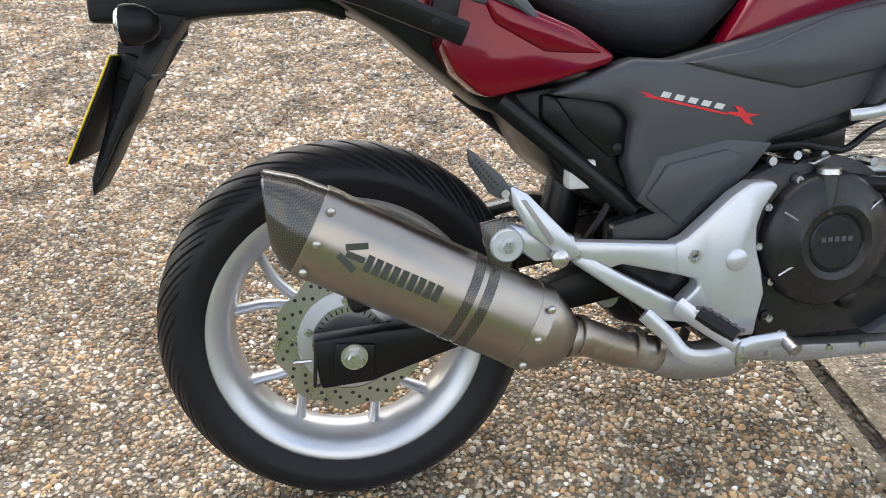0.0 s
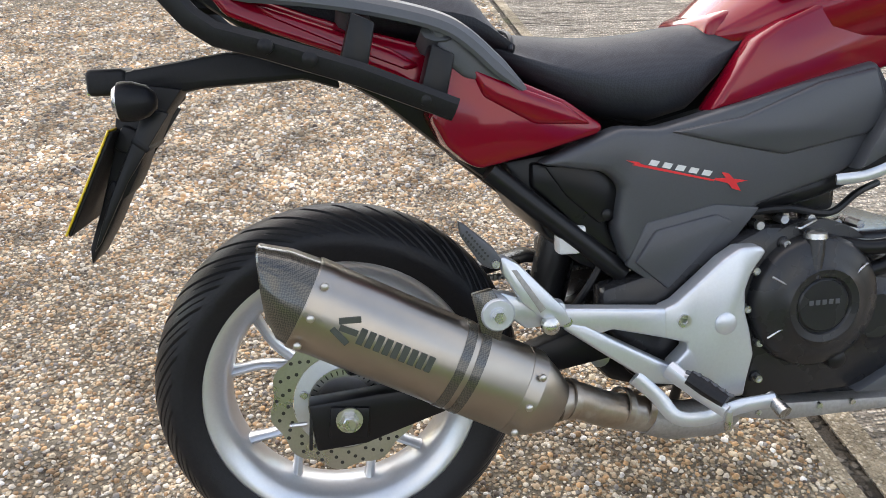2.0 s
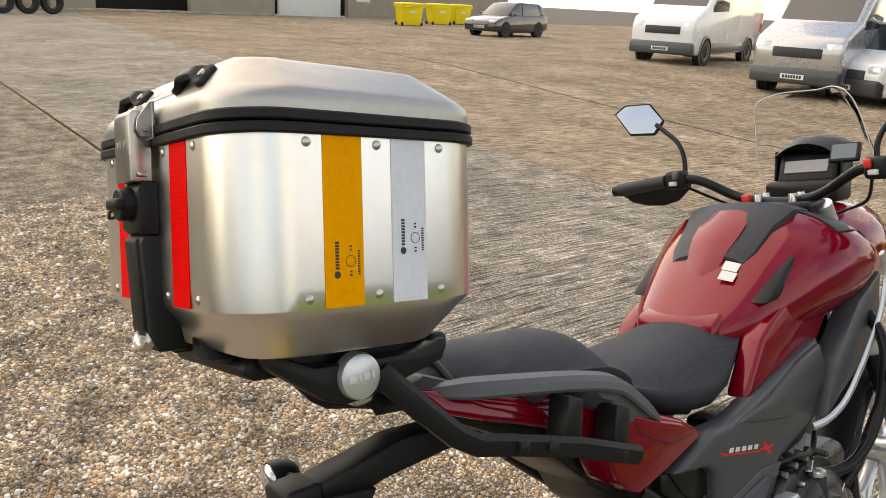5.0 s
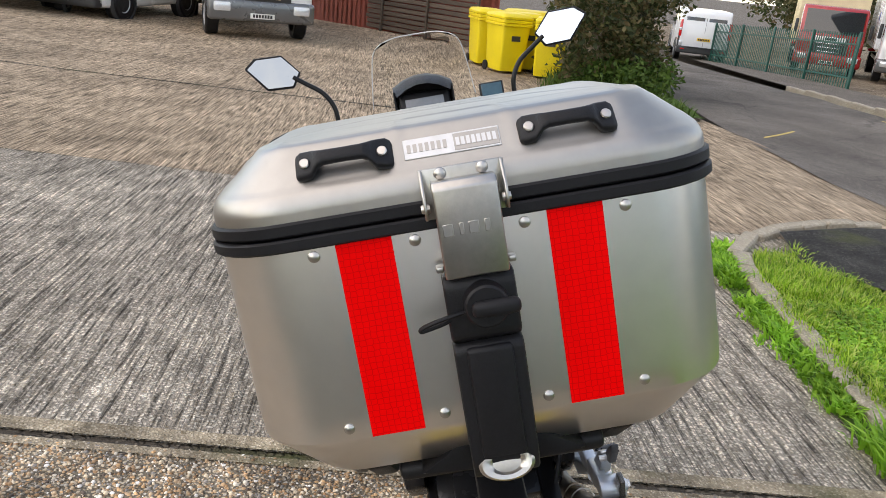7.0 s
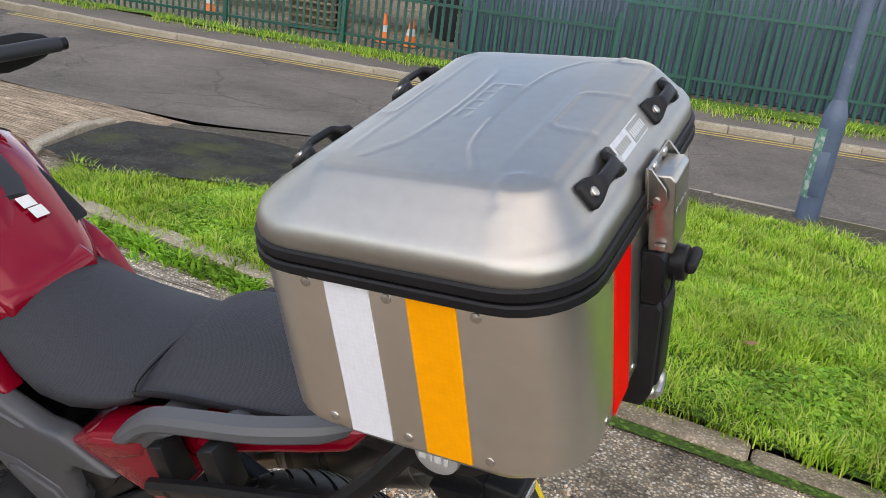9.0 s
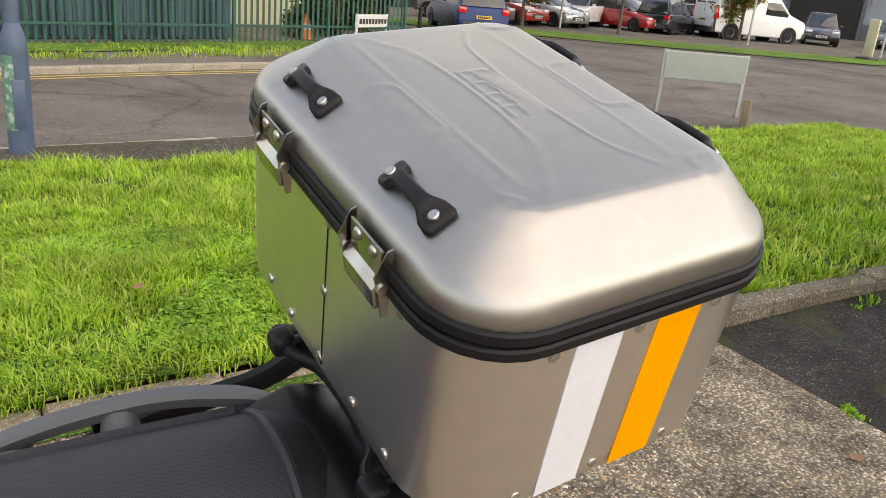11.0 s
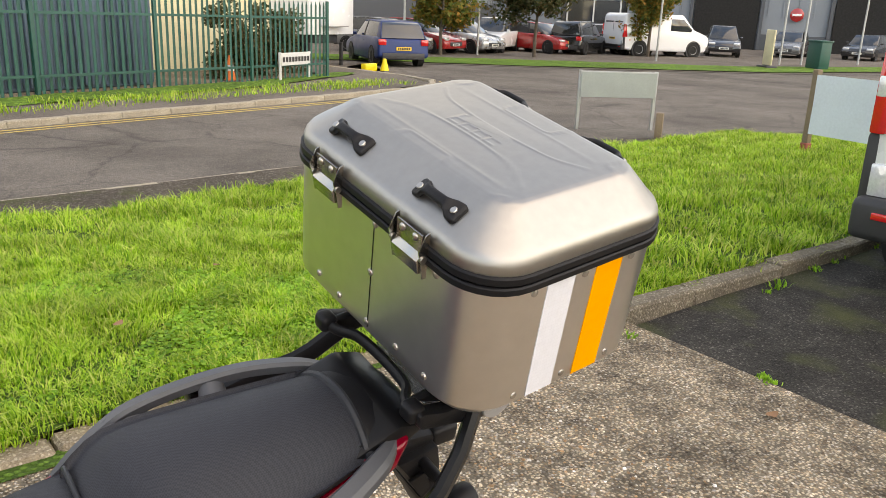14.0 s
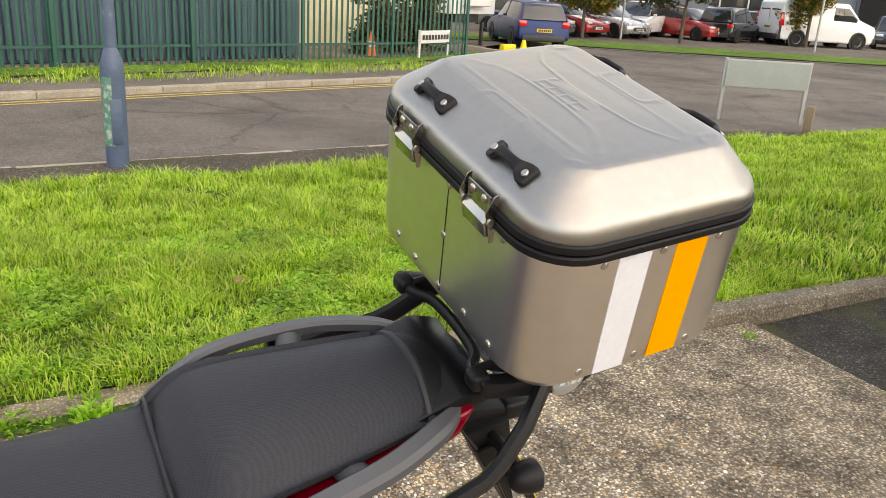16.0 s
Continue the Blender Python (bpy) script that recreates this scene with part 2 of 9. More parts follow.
def ground_mat(name, ramp, scale, bump, rough=0.9, stain=0.25, stain_scale=0.7, ridge=0.0, tint=(1, 1, 1), gap=0.0, moss=0.0, spec=0.25, cracks=0.0, grime=0.0):
    """Stones set in a matrix (ramp: place and colour), with stains, and with tooled ridges that run along x."""
    m = bpy.data.materials.new(name)
    m.use_nodes = True
    n, l = m.node_tree.nodes, m.node_tree.links
    b = n["Principled BSDF"]
    tc = n.new("ShaderNodeTexCoord")
    warp = n.new("ShaderNodeTexNoise")
    warp.inputs["Scale"].default_value, warp.inputs["Detail"].default_value = scale * 0.8, 2.0
    l.new(tc.outputs["Object"], warp.inputs["Vector"])
    wm = n.new("ShaderNodeVectorMath")
    wm.operation = "MULTIPLY_ADD"
    wm.inputs[1].default_value = (0.6 / scale,) * 3
    l.new(warp.outputs["Color"], wm.inputs[0])
    l.new(tc.outputs["Object"], wm.inputs[2])
    vo = n.new("ShaderNodeTexVoronoi")
    vo.inputs["Scale"].default_value, vo.inputs["Randomness"].default_value = scale, 1.0
    l.new(wm.outputs[0], vo.inputs["Vector"])
    sep = n.new("ShaderNodeSeparateColor")
    l.new(vo.outputs["Color"], sep.inputs[0])
    cr = n.new("ShaderNodeValToRGB")
    cr.color_ramp.elements[0].position, cr.color_ramp.elements[0].color = ramp[0][0], (*ramp[0][1], 1)
    cr.color_ramp.elements[1].position, cr.color_ramp.elements[1].color = ramp[-1][0], (*ramp[-1][1], 1)
    for p, c in ramp[1:-1]:
        cr.color_ramp.elements.new(p).color = (*c, 1)
    l.new(sep.outputs[0], cr.inputs[0])
    grain = n.new("ShaderNodeTexNoise")
    grain.inputs["Scale"].default_value, grain.inputs["Detail"].default_value = scale * 5, 5.0
    l.new(tc.outputs["Object"], grain.inputs["Vector"])
    st = n.new("ShaderNodeTexNoise")
    st.inputs["Scale"].default_value, st.inputs["Detail"].default_value, st.inputs["Roughness"].default_value = stain_scale, 8.0, 0.65
    l.new(tc.outputs["Object"], st.inputs["Vector"])
    f1 = n.new("ShaderNodeMapRange")
    f1.inputs["From Min"].default_value, f1.inputs["From Max"].default_value = 0.3, 0.7
    f1.inputs["To Min"].default_value, f1.inputs["To Max"].default_value = 1 - stain, 1 + stain
    l.new(st.outputs["Fac"], f1.inputs["Value"])
    f2 = n.new("ShaderNodeMapRange")
    f2.inputs["From Min"].default_value, f2.inputs["From Max"].default_value = 0.3, 0.7
    f2.inputs["To Min"].default_value, f2.inputs["To Max"].default_value = 0.75, 1.25
    l.new(grain.outputs["Fac"], f2.inputs["Value"])
    mul = n.new("ShaderNodeMath")
    mul.operation = "MULTIPLY"
    l.new(f1.outputs[0], mul.inputs[0])
    l.new(f2.outputs[0], mul.inputs[1])
    if grime:
        # dark lichen and dirt in ragged hand-sized patches
        gr = n.new("ShaderNodeTexNoise")
        gr.inputs["Scale"].default_value, gr.inputs["Detail"].default_value, gr.inputs["Roughness"].default_value = 4.0, 14.0, 0.80
        l.new(tc.outputs["Object"], gr.inputs["Vector"])
        gm = n.new("ShaderNodeMapRange")
        gm.inputs["From Min"].default_value, gm.inputs["From Max"].default_value = 0.40, 0.60
        gm.inputs["To Min"].default_value, gm.inputs["To Max"].default_value = 1 - grime, 1.0 + 0.35 * grime
        l.new(gr.outputs["Fac"], gm.inputs["Value"])
        mul2 = n.new("ShaderNodeMath")
        mul2.operation = "MULTIPLY"
        l.new(mul.outputs[0], mul2.inputs[0])
        l.new(gm.outputs[0], mul2.inputs[1])
        mul = mul2
    # the matrix between the stones, darker and recessed
    edge = n.new("ShaderNodeMapRange")
    edge.inputs["From Min"].default_value, edge.inputs["From Max"].default_value = 0.35, 0.62
    edge.inputs["To Min"].default_value, edge.inputs["To Max"].default_value = 1.0, 0.0
    l.new(vo.outputs["Distance"], edge.inputs["Value"])
    mx = n.new("ShaderNodeMix")
    mx.data_type = "RGBA"
    mx.inputs["A"].default_value = (*[c * (1 - gap) for c in ramp[len(ramp) // 2][1]], 1)
    l.new(edge.outputs[0], mx.inputs["Factor"])
    l.new(cr.outputs[0], mx.inputs["B"])
    hs = n.new("ShaderNodeHueSaturation")
    l.new(mx.outputs["Result"], hs.inputs["Color"])
    l.new(mul.outputs[0], hs.inputs["Value"])
    colour = hs.outputs[0]
    if cracks:
        cw = n.new("ShaderNodeTexNoise")
        cw.inputs["Scale"].default_value, cw.inputs["Detail"].default_value = 2.5, 6.0
        l.new(tc.outputs["Object"], cw.inputs["Vector"])
        ca = n.new("ShaderNodeVectorMath")
        ca.operation = "MULTIPLY_ADD"
        ca.inputs[1].default_value = (0.5, 0.5, 0.0)
        l.new(cw.outputs["Color"], ca.inputs[0])
        l.new(tc.outputs["Object"], ca.inputs[2])
        cv = n.new("ShaderNodeTexVoronoi")
        cv.feature = "DISTANCE_TO_EDGE"
        cv.inputs["Scale"].default_value = 0.42
        l.new(ca.outputs[0], cv.inputs["Vector"])
        cm = n.new("ShaderNodeMapRange")
        cm.inputs["From Max"].default_value = 0.012
        cm.inputs["To Min"].default_value, cm.inputs["To Max"].default_value = cracks, 0.0
        l.new(cv.outputs["Distance"], cm.inputs["Value"])
        cc = n.new("ShaderNodeMix")
        cc.data_type = "RGBA"
        cc.inputs["B"].default_value = (0.02, 0.02, 0.02, 1)
        l.new(cm.outputs[0], cc.inputs["Factor"])
        l.new(colour, cc.inputs["A"])
        colour = cc.outputs["Result"]
    if moss:
        mo = n.new("ShaderNodeTexNoise")
        mo.inputs["Scale"].default_value, mo.inputs["Detail"].default_value = 2.2, 9.0
        l.new(tc.outputs["Object"], mo.inputs["Vector"])
        mr = n.new("ShaderNodeMapRange")
        mr.inputs["From Min"].default_value, mr.inputs["From Max"].default_value = 0.52, 0.68
        mr.inputs["To Max"].default_value = moss
        l.new(mo.outputs["Fac"], mr.inputs["Value"])
        mm = n.new("ShaderNodeMix")
        mm.data_type = "RGBA"
        mm.inputs["B"].default_value = (0.075, 0.085, 0.028, 1)
        l.new(mr.outputs[0], mm.inputs["Factor"])
        l.new(colour, mm.inputs["A"])
        colour = mm.outputs["Result"]
    l.new(colour, b.inputs["Base Color"])
    b.inputs["Roughness"].default_value = rough
    b.inputs["Specular IOR Level"].default_value = spec
    height = n.new("ShaderNodeMath")
    height.operation = "MULTIPLY_ADD"
    height.inputs[1].default_value = 0.25
    l.new(grain.outputs["Fac"], height.inputs[0])
    l.new(edge.outputs[0], height.inputs[2])
    top = height.outputs[0]
    if ridge:
        mp = n.new("ShaderNodeMapping")
        mp.inputs["Scale"].default_value = (2.6, 54.0, 1.0)
        l.new(tc.outputs["Object"], mp.inputs["Vector"])
        rn = n.new("ShaderNodeTexNoise")
        rn.inputs["Scale"].default_value, rn.inputs["Detail"].default_value, rn.inputs["Roughness"].default_value = 1.0, 4.0, 0.7
        l.new(mp.outputs[0], rn.inputs["Vector"])
        rg = n.new("ShaderNodeMath")
        rg.operation = "MULTIPLY_ADD"
        rg.inputs[1].default_value = ridge
        l.new(rn.outputs["Fac"], rg.inputs[0])
        l.new(top, rg.inputs[2])
        top = rg.outputs[0]
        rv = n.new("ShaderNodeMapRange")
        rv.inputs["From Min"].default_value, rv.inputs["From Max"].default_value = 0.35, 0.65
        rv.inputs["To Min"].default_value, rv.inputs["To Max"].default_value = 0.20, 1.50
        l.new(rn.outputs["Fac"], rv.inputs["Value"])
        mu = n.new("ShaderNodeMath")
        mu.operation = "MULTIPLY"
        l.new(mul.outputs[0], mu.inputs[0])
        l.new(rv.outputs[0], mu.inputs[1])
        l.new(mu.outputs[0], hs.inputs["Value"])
    bn = n.new("ShaderNodeBump")
    bn.inputs["Strength"].default_value, bn.inputs["Distance"].default_value = bump, 0.6 / scale
    l.new(top, bn.inputs["Height"])
    l.new(bn.outputs[0], b.inputs["Normal"])
    return m


AGGREGATE = ground_mat("exposed_aggregate", [(0.0, (0.09, 0.065, 0.045)), (0.2, (0.40, 0.29, 0.18)), (0.45, (0.54, 0.45, 0.32)), (0.68, (0.70, 0.59, 0.43)), (0.85, (0.30, 0.26, 0.21)), (1.0, (0.82, 0.75, 0.64))], 84.0, 1.0, 0.85, 0.32, 3.0, gap=0.72, grime=0.62)
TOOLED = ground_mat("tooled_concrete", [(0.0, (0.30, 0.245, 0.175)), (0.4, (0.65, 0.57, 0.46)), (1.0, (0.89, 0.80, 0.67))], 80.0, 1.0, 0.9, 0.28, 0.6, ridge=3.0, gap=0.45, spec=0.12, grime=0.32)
BROWN = ground_mat("brown_concrete", [(0.0, (0.19, 0.145, 0.10)), (0.5, (0.31, 0.245, 0.175)), (1.0, (0.43, 0.35, 0.26))], 60.0, 0.6, 0.95, 0.32, 0.45, ridge=0.5, gap=0.2, spec=0.08, cracks=0.25, grime=0.2)
ASPHALT = ground_mat("bay_asphalt", [(0.0, (0.020, 0.019, 0.017)), (0.5, (0.055, 0.052, 0.046)), (0.85, (0.085, 0.080, 0.070)), (1.0, (0.17, 0.16, 0.14))], 95.0, 1.0, 0.9, 0.35, 1.3, gap=0.6, moss=0.75, grime=0.45)
ROAD = ground_mat("road_asphalt", [(0.0, (0.11, 0.10, 0.088)), (0.5, (0.18, 0.162, 0.142)), (1.0, (0.26, 0.232, 0.20))], 60.0, 0.7, 0.95, 0.38, 0.45, gap=0.2, spec=0.08, cracks=0.35)
PAVEMENT = ground_mat("pavement_asphalt", [(0.0, (0.11, 0.098, 0.085)), (0.5, (0.18, 0.158, 0.135)), (1.0, (0.26, 0.23, 0.195))], 70.0, 0.4, 0.95, 0.25, 0.5, gap=0.2, spec=0.08)
GRIT = ground_mat("mossy_grit", [(0.0, (0.06, 0.052, 0.04)), (0.5, (0.13, 0.11, 0.085)), (1.0, (0.24, 0.21, 0.17))], 45.0, 0.9, 0.95, 0.3, 0.9, gap=0.4, moss=0.8)
FAR_TURF = ground_mat("mown_turf", [(0.0, (0.07, 0.13, 0.018)), (0.5, (0.13, 0.24, 0.03)), (1.0, (0.20, 0.33, 0.05))], 12.0, 0.8, 0.95, 0.35, 0.6, gap=0.3)
SOIL = ground_mat("turf_soil", [(0.0, (0.04, 0.075, 0.012)), (0.5, (0.08, 0.15, 0.02)), (1.0, (0.12, 0.21, 0.03))], 40.0, 0.8, 0.95, 0.35, 0.6, gap=0.4)
KERB = ground_mat("kerb_concrete", [(0.0, (0.28, 0.24, 0.18)), (0.5, (0.42, 0.37, 0.285)), (1.0, (0.55, 0.49, 0.39))], 90.0, 0.4, 0.9, 0.3, 1.5, gap=0.2, moss=0.35)

KERB_LOW = ground_mat("low_edging_concrete", [(0.0, (0.21, 0.165, 0.115)), (0.5, (0.36, 0.295, 0.21)), (1.0, (0.50, 0.43, 0.33))], 90.0, 0.5, 0.95, 0.35, 1.8, gap=0.25, moss=0.45, grime=0.3)
KERB_OLD = ground_mat("old_kerb_concrete", [(0.0, (0.13, 0.11, 0.08)), (0.5, (0.23, 0.20, 0.15)), (1.0, (0.38, 0.34, 0.27))], 80.0, 0.7, 0.95, 0.4, 2.2, gap=0.3, moss=0.55)
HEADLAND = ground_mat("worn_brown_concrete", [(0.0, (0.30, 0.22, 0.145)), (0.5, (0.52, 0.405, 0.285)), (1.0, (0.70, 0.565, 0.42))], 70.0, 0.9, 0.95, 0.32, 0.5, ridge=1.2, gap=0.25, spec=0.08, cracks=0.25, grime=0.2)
SEAM = lambda y: 1.02 + 0.066 * y
BAY = lambda y: -2.70 + 0.066 * y
bm = bmesh.new()
bmesh.ops.create_grid(bm, x_segments=20, y_segments=20, size=700)
bmesh.ops.translate(bm, vec=(0, 0, -2.6), verts=bm.verts)
struct("ground", bm, PAVEMENT, "grey worn ground reaching far beyond the yard", "ground")
struct("yard_slab", sheet([(BAY(y), y) for y in (-1.5, 44)], [(SEAM(y) - 0.022, y) for y in (-1.5, 44)], 40, 6), AGGREGATE, "exposed-aggregate concrete slab of brown and grey pebbles", "concrete yard")
HEAD = lambda y: 4.45 + 0.16 * y
tooled = sheet([(SEAM(y) + 0.018, y) for y in (-2.6, 5.0)], [(HEAD(y) - 0.01, y) for y in (-2.6, 5.0)], 900, 60)
for v in tooled.verts:
    x, y = v.co.x, v.co.y
    band = min(1.0, (x - SEAM(y)) / 0.22) * (0.55 + 0.45 * noise.noise(Vector((x * 0.9, y * 0.9, 9))))
    v.co.z += 0.0095 * band * (noise.noise(Vector((x * 1.3, y * 46.0, 0))) + 0.5 * noise.noise(Vector((x * 4.0, y * 90.0, 4)))) - 0.002
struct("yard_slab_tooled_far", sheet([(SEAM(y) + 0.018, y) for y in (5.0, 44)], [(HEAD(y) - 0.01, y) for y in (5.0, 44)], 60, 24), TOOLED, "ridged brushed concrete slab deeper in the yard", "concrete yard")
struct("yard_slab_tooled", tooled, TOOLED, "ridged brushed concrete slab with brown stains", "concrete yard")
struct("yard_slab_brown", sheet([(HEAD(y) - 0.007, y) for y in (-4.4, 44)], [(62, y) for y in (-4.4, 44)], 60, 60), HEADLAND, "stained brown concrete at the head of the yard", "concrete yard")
struct("joint_filler", sheet([(SEAM(y) - 0.035, y) for y in (-2.6, 44)], [(SEAM(y) + 0.03, y) for y in (-2.6, 44)], 40, 1, -0.007), GRIT, "dark mossy joint between the concrete slabs", "joint")
MARGIN = ground_mat("trowelled_margin", [(0.0, (0.24, 0.19, 0.12)), (0.5, (0.45, 0.375, 0.265)), (1.0, (0.64, 0.555, 0.425))], 110.0, 0.7, 0.9, 0.3, 2.0, gap=0.25, spec=0.12, moss=0.45, grime=0.45)
for a, b in ((-0.062, -0.021), (0.017, 0.085)):
    struct("slab_margin", sheet([(SEAM(y) + a, y) for y in (-1.6, 12)], [(SEAM(y) + b, y) for y in (-1.6, 12)], 60, 2, 0.004), MARGIN, "smooth trowelled margin beside the joint", "concrete yard")
struct("joint_filler_head", sheet([(HEAD(y) - 0.03, y) for y in (-4.4, 44)], [(HEAD(y) + 0.03, y) for y in (-4.4, 44)], 60, 1, -0.004), GRIT, "gritty joint between the concrete slabs", "joint")
struct("joint_filler_yard", sheet([(8.88 + 0.2 * y, y) for y in (-3.6, 36)], [(8.93 + 0.2 * y, y) for y in (-3.6, 36)], 80, 1, 0.004), ASPHALT, "dark tarred joint across the head of the yard", "joint")
struct("parking_bay", sheet([(-45, -1.12), (-45, 44)], [(BAY(y) - 0.004, y) for y in (-1.12, 44)], 30, 20, -0.012), ASPHALT, "black mossy asphalt parking bay beside the yard", "asphalt bay")
# turf between yard and street
struct("turf", sheet([(-12.5, -1.35), (-5, -1.25), (-2.75, -1.38), (-2.2, -1.58), (1.4, -1.63), (2.7, -1.74), (3.5, -2.0)], [(-11.8, -4.6), (-8, -6.6), (-4, -6.4), (-1.5, -6.15), (0.5, -6.2), (2.4, -5.6), (3.45, -3.4)], 60, 24, 0.035, 0.03), SOIL, "lush green grass verge between yard and street", "grass")
struct("grit_strip", sheet([(-13.2, -4.2), (-8, -6.5), (-4, -6.3), (-1.5, -6.05), (0.5, -6.1), (2.6, -5.4), (3.9, -3.2)], [(-14.2, -5.6), (-8, -7.45), (-4, -7.2), (-1.5, -7.05), (0.5, -6.95), (2.9, -6.4), (4.6, -4.2)], 60, 6, 0.012), GRIT, "gritty mossy strip along the street edge", "verge")
road_near = [(-90, -8), (-45, -6.5), (-30, -7.5), (-18, -6.6), (-13.8, -5.5), (-8, -7.4), (-4, -7.2), (-1.5, -7.05), (0.5, -6.95), (2.9, -6.4), (4.6, -4.6), (6.5, -4.2), (9.0, -4.3), (12.0, -4.75), (18, -5.3), (30, -7.0), (60, -12), (120, -24)]
road_far = [(-90, -13), (-45, -12.5), (-30, -14.8), (-22, -19), (-16, -22.8), (-13.2, -17.5), (-12.4, -14.7), (-8.8, -13.3), (-3, -11.9), (1, -10.9), (5, -10.2), (8, -9.75), (10.5, -9.4), (13, -9.1), (18, -9.3), (30, -11.0), (60, -16.5), (120, -29)]
struct("road", sheet(road_near, road_far, 120, 12, 0.0), ROAD, "patched grey asphalt street", "road")
struct("pavement", sheet([(-12.8, -22), (-13.25, -17.5), (-12.45, -14.8), (-8.8, -13.45), (-3, -12.05), (1, -11.05), (5, -10.35), (10.5, -9.55), (18, -9.5), (40, -13.5)], [(-11.5, -22), (-11.3, -19.0), (-10.9, -17.3), (-6.6, -15.4), (-3, -14.4), (1, -13.3), (5, -12.4), (10.5, -11.6), (18, -11.6), (40, -15.5)], 60, 8, 0.085), PAVEMENT, "grey asphalt footway along the far kerb", "pavement")
struct("works_yard", sheet([(-12.0, -18.5), (-6.6, -15.3), (1, -13.2), (10.5, -11.5), (18, -11.5), (40, -15.4), (90, -26)], [(-20, -60), (-8, -60), (10, -60), (30, -60), (45, -60), (70, -60), (110, -60)], 50, 30, 0.02), BROWN, "brown concrete yards behind the street fence", "concrete yard")
struct("far_lot", sheet([(-9.5, -17.5), (-16, -22.7), (-22, -18.9), (-30, -14.7), (-45, -12.4), (-100, -13)], [(-8, -90), (-30, -90), (-50, -90), (-70, -90), (-90, -90), (-140, -90)], 50, 30, 0.015), PAVEMENT, "grey car park beyond the junction", "car park")
struct("far_verge", sheet([(-12, -25.2), (-16, -23.2), (-22, -19.4), (-30, -15.2), (-45, -12.8)], [(-12.5, -28.0), (-18, -26.0), (-24.5, -22.2), (-32, -18.0), (-46, -15.0)], 40, 8, 0.05, 0.02), FAR_TURF, "mown grass verge beyond the junction", "grass")
# short turf by the street fence and past the yard mouth
struct("fence_verge", sheet([(-12.0, -17.6), (-8, -15.2), (-3, -13.6), (1, -12.5), (5, -11.65), (10.5, -11.0), (15.2, -10.9)], [(-12.0, -18.3), (-8, -16.3), (-3, -14.7), (1, -13.6), (5, -12.7), (10.5, -11.75), (15.2, -11.5)], 60, 4, 0.11, 0.03), FAR_TURF, "weedy grass strip below the palisade fence", "grass")
struct("yard_mouth_turf", sheet([(11.0, -2.6), (12.2, -2.5), (15, -3.2), (30, -4.2)], [(10.2, -4.3), (12.0, -4.6), (18, -5.2), (30, -6.9)], 30, 8, 0.06, 0.05), SOIL, "rough grass below the hedge", "grass")
struct("tarmac_patch", sheet([(2.3, -2.80), (2.9, -2.50), (3.3, -2.22), (4.02, -2.42)], [(2.2, -4.0), (2.9, -4.2), (3.6, -4.2), (4.5, -3.6)], 10, 6, 0.06), ASPHALT, "dark tarmac patch in the verge", "tarmac patch")
YELLOW_LINE = mat("yellow_line_paint", (0.55, 0.40, 0.10), 0.8, 0, 0.3, 6, 60, second=(0.2, 0.18, 0.14), second_at=0.58)
CORNER = [(-13.6, -16.2), (-12.75, -14.55), (-11.4, -13.9), (-8.8, -13.2), (-5, -12.35), (-3, -11.9), (1, -10.9), (5, -10.2), (10.5, -9.4), (13, -9.1)]
for off in (0.16, 0.34):
    struct("road_line", sheet([(x - 0.3 * off, y + off) for x, y in CORNER], [(x - 0.3 * off - 0.02, y + off + 0.07) for x, y in CORNER], 80, 1, 0.006), YELLOW_LINE, "worn yellow line along the kerb", "road line")
struct("road_line", sheet([(23.0, 3.3), (30, 3.4)], [(23.0, 3.45), (30, 3.55)], 10, 1, 0.005), YELLOW_LINE, "worn yellow bay line", "road line")
ring = [(10.6, -5.9), (9.2, -4.75), (9.0, -4.45), (11.0, -4.62)]
struct("road_line", sheet(ring[:2] + [ring[1]], [(a + 0.09, b - 0.02) for a, b in ring[:2] + [ring[1]]], 10, 1, 0.006), YELLOW_LINE, "worn yellow line at the yard mouth", "road line")


def stones(owner, line, size, lift, mats, gap=0.008):
    """Kerb stones laid end to end along a line; each is a piece of its own."""
    me_of = {}
    w, h, length = size
    pts = [Vector((*p, 0)) for p in line]
    total = sum((b - a).length for a, b in zip(pts, pts[1:]))
    d = 0.0
    while d < total - length * 0.5:
        s, i = d + length / 2, 0
        while i < len(pts) - 2 and s > (pts[i + 1] - pts[i]).length:
            s -= (pts[i + 1] - pts[i]).length
            i += 1
        way = (pts[i + 1] - pts[i]).normalized()
        p = pts[i] + way * s
        k = random.randrange(3)
        if k not in me_of:
            bm = box((length - gap, w, h + 0.12), (0, 0, (h - 0.12) / 2), 0.014, 1)
            for v in bm.verts:
                v.co += Vector(noise.noise_vector(v.co * 9 + Vector((k * 7, 0, 0)))) * 0.005
            me = bpy.data.meshes.new("kerbstone")
            bm.to_mesh(me)
            bm.free()
            me.materials.append(mats)
            me_of[k] = me
        ob = new("kerbstone", me_of[k])
        ob.matrix_world = Matrix.Translation((p.x, p.y, ground_z(p.x, p.y) + lift + random.uniform(-0.006, 0.006))) @ pose(0, 0, 0, 0, random.uniform(-0.6, 0.6), math.degrees(math.atan2(way.y, way.x)) + random.uniform(-0.5, 0.5))
        ob.parent = owner
        d += length


def kerb(name, line, size, lift, label, material=None):
    owner = tagged(new(name), label, "kerb", "", "structure")
    stones(owner, line, size, lift, material or KERB)
    return owner


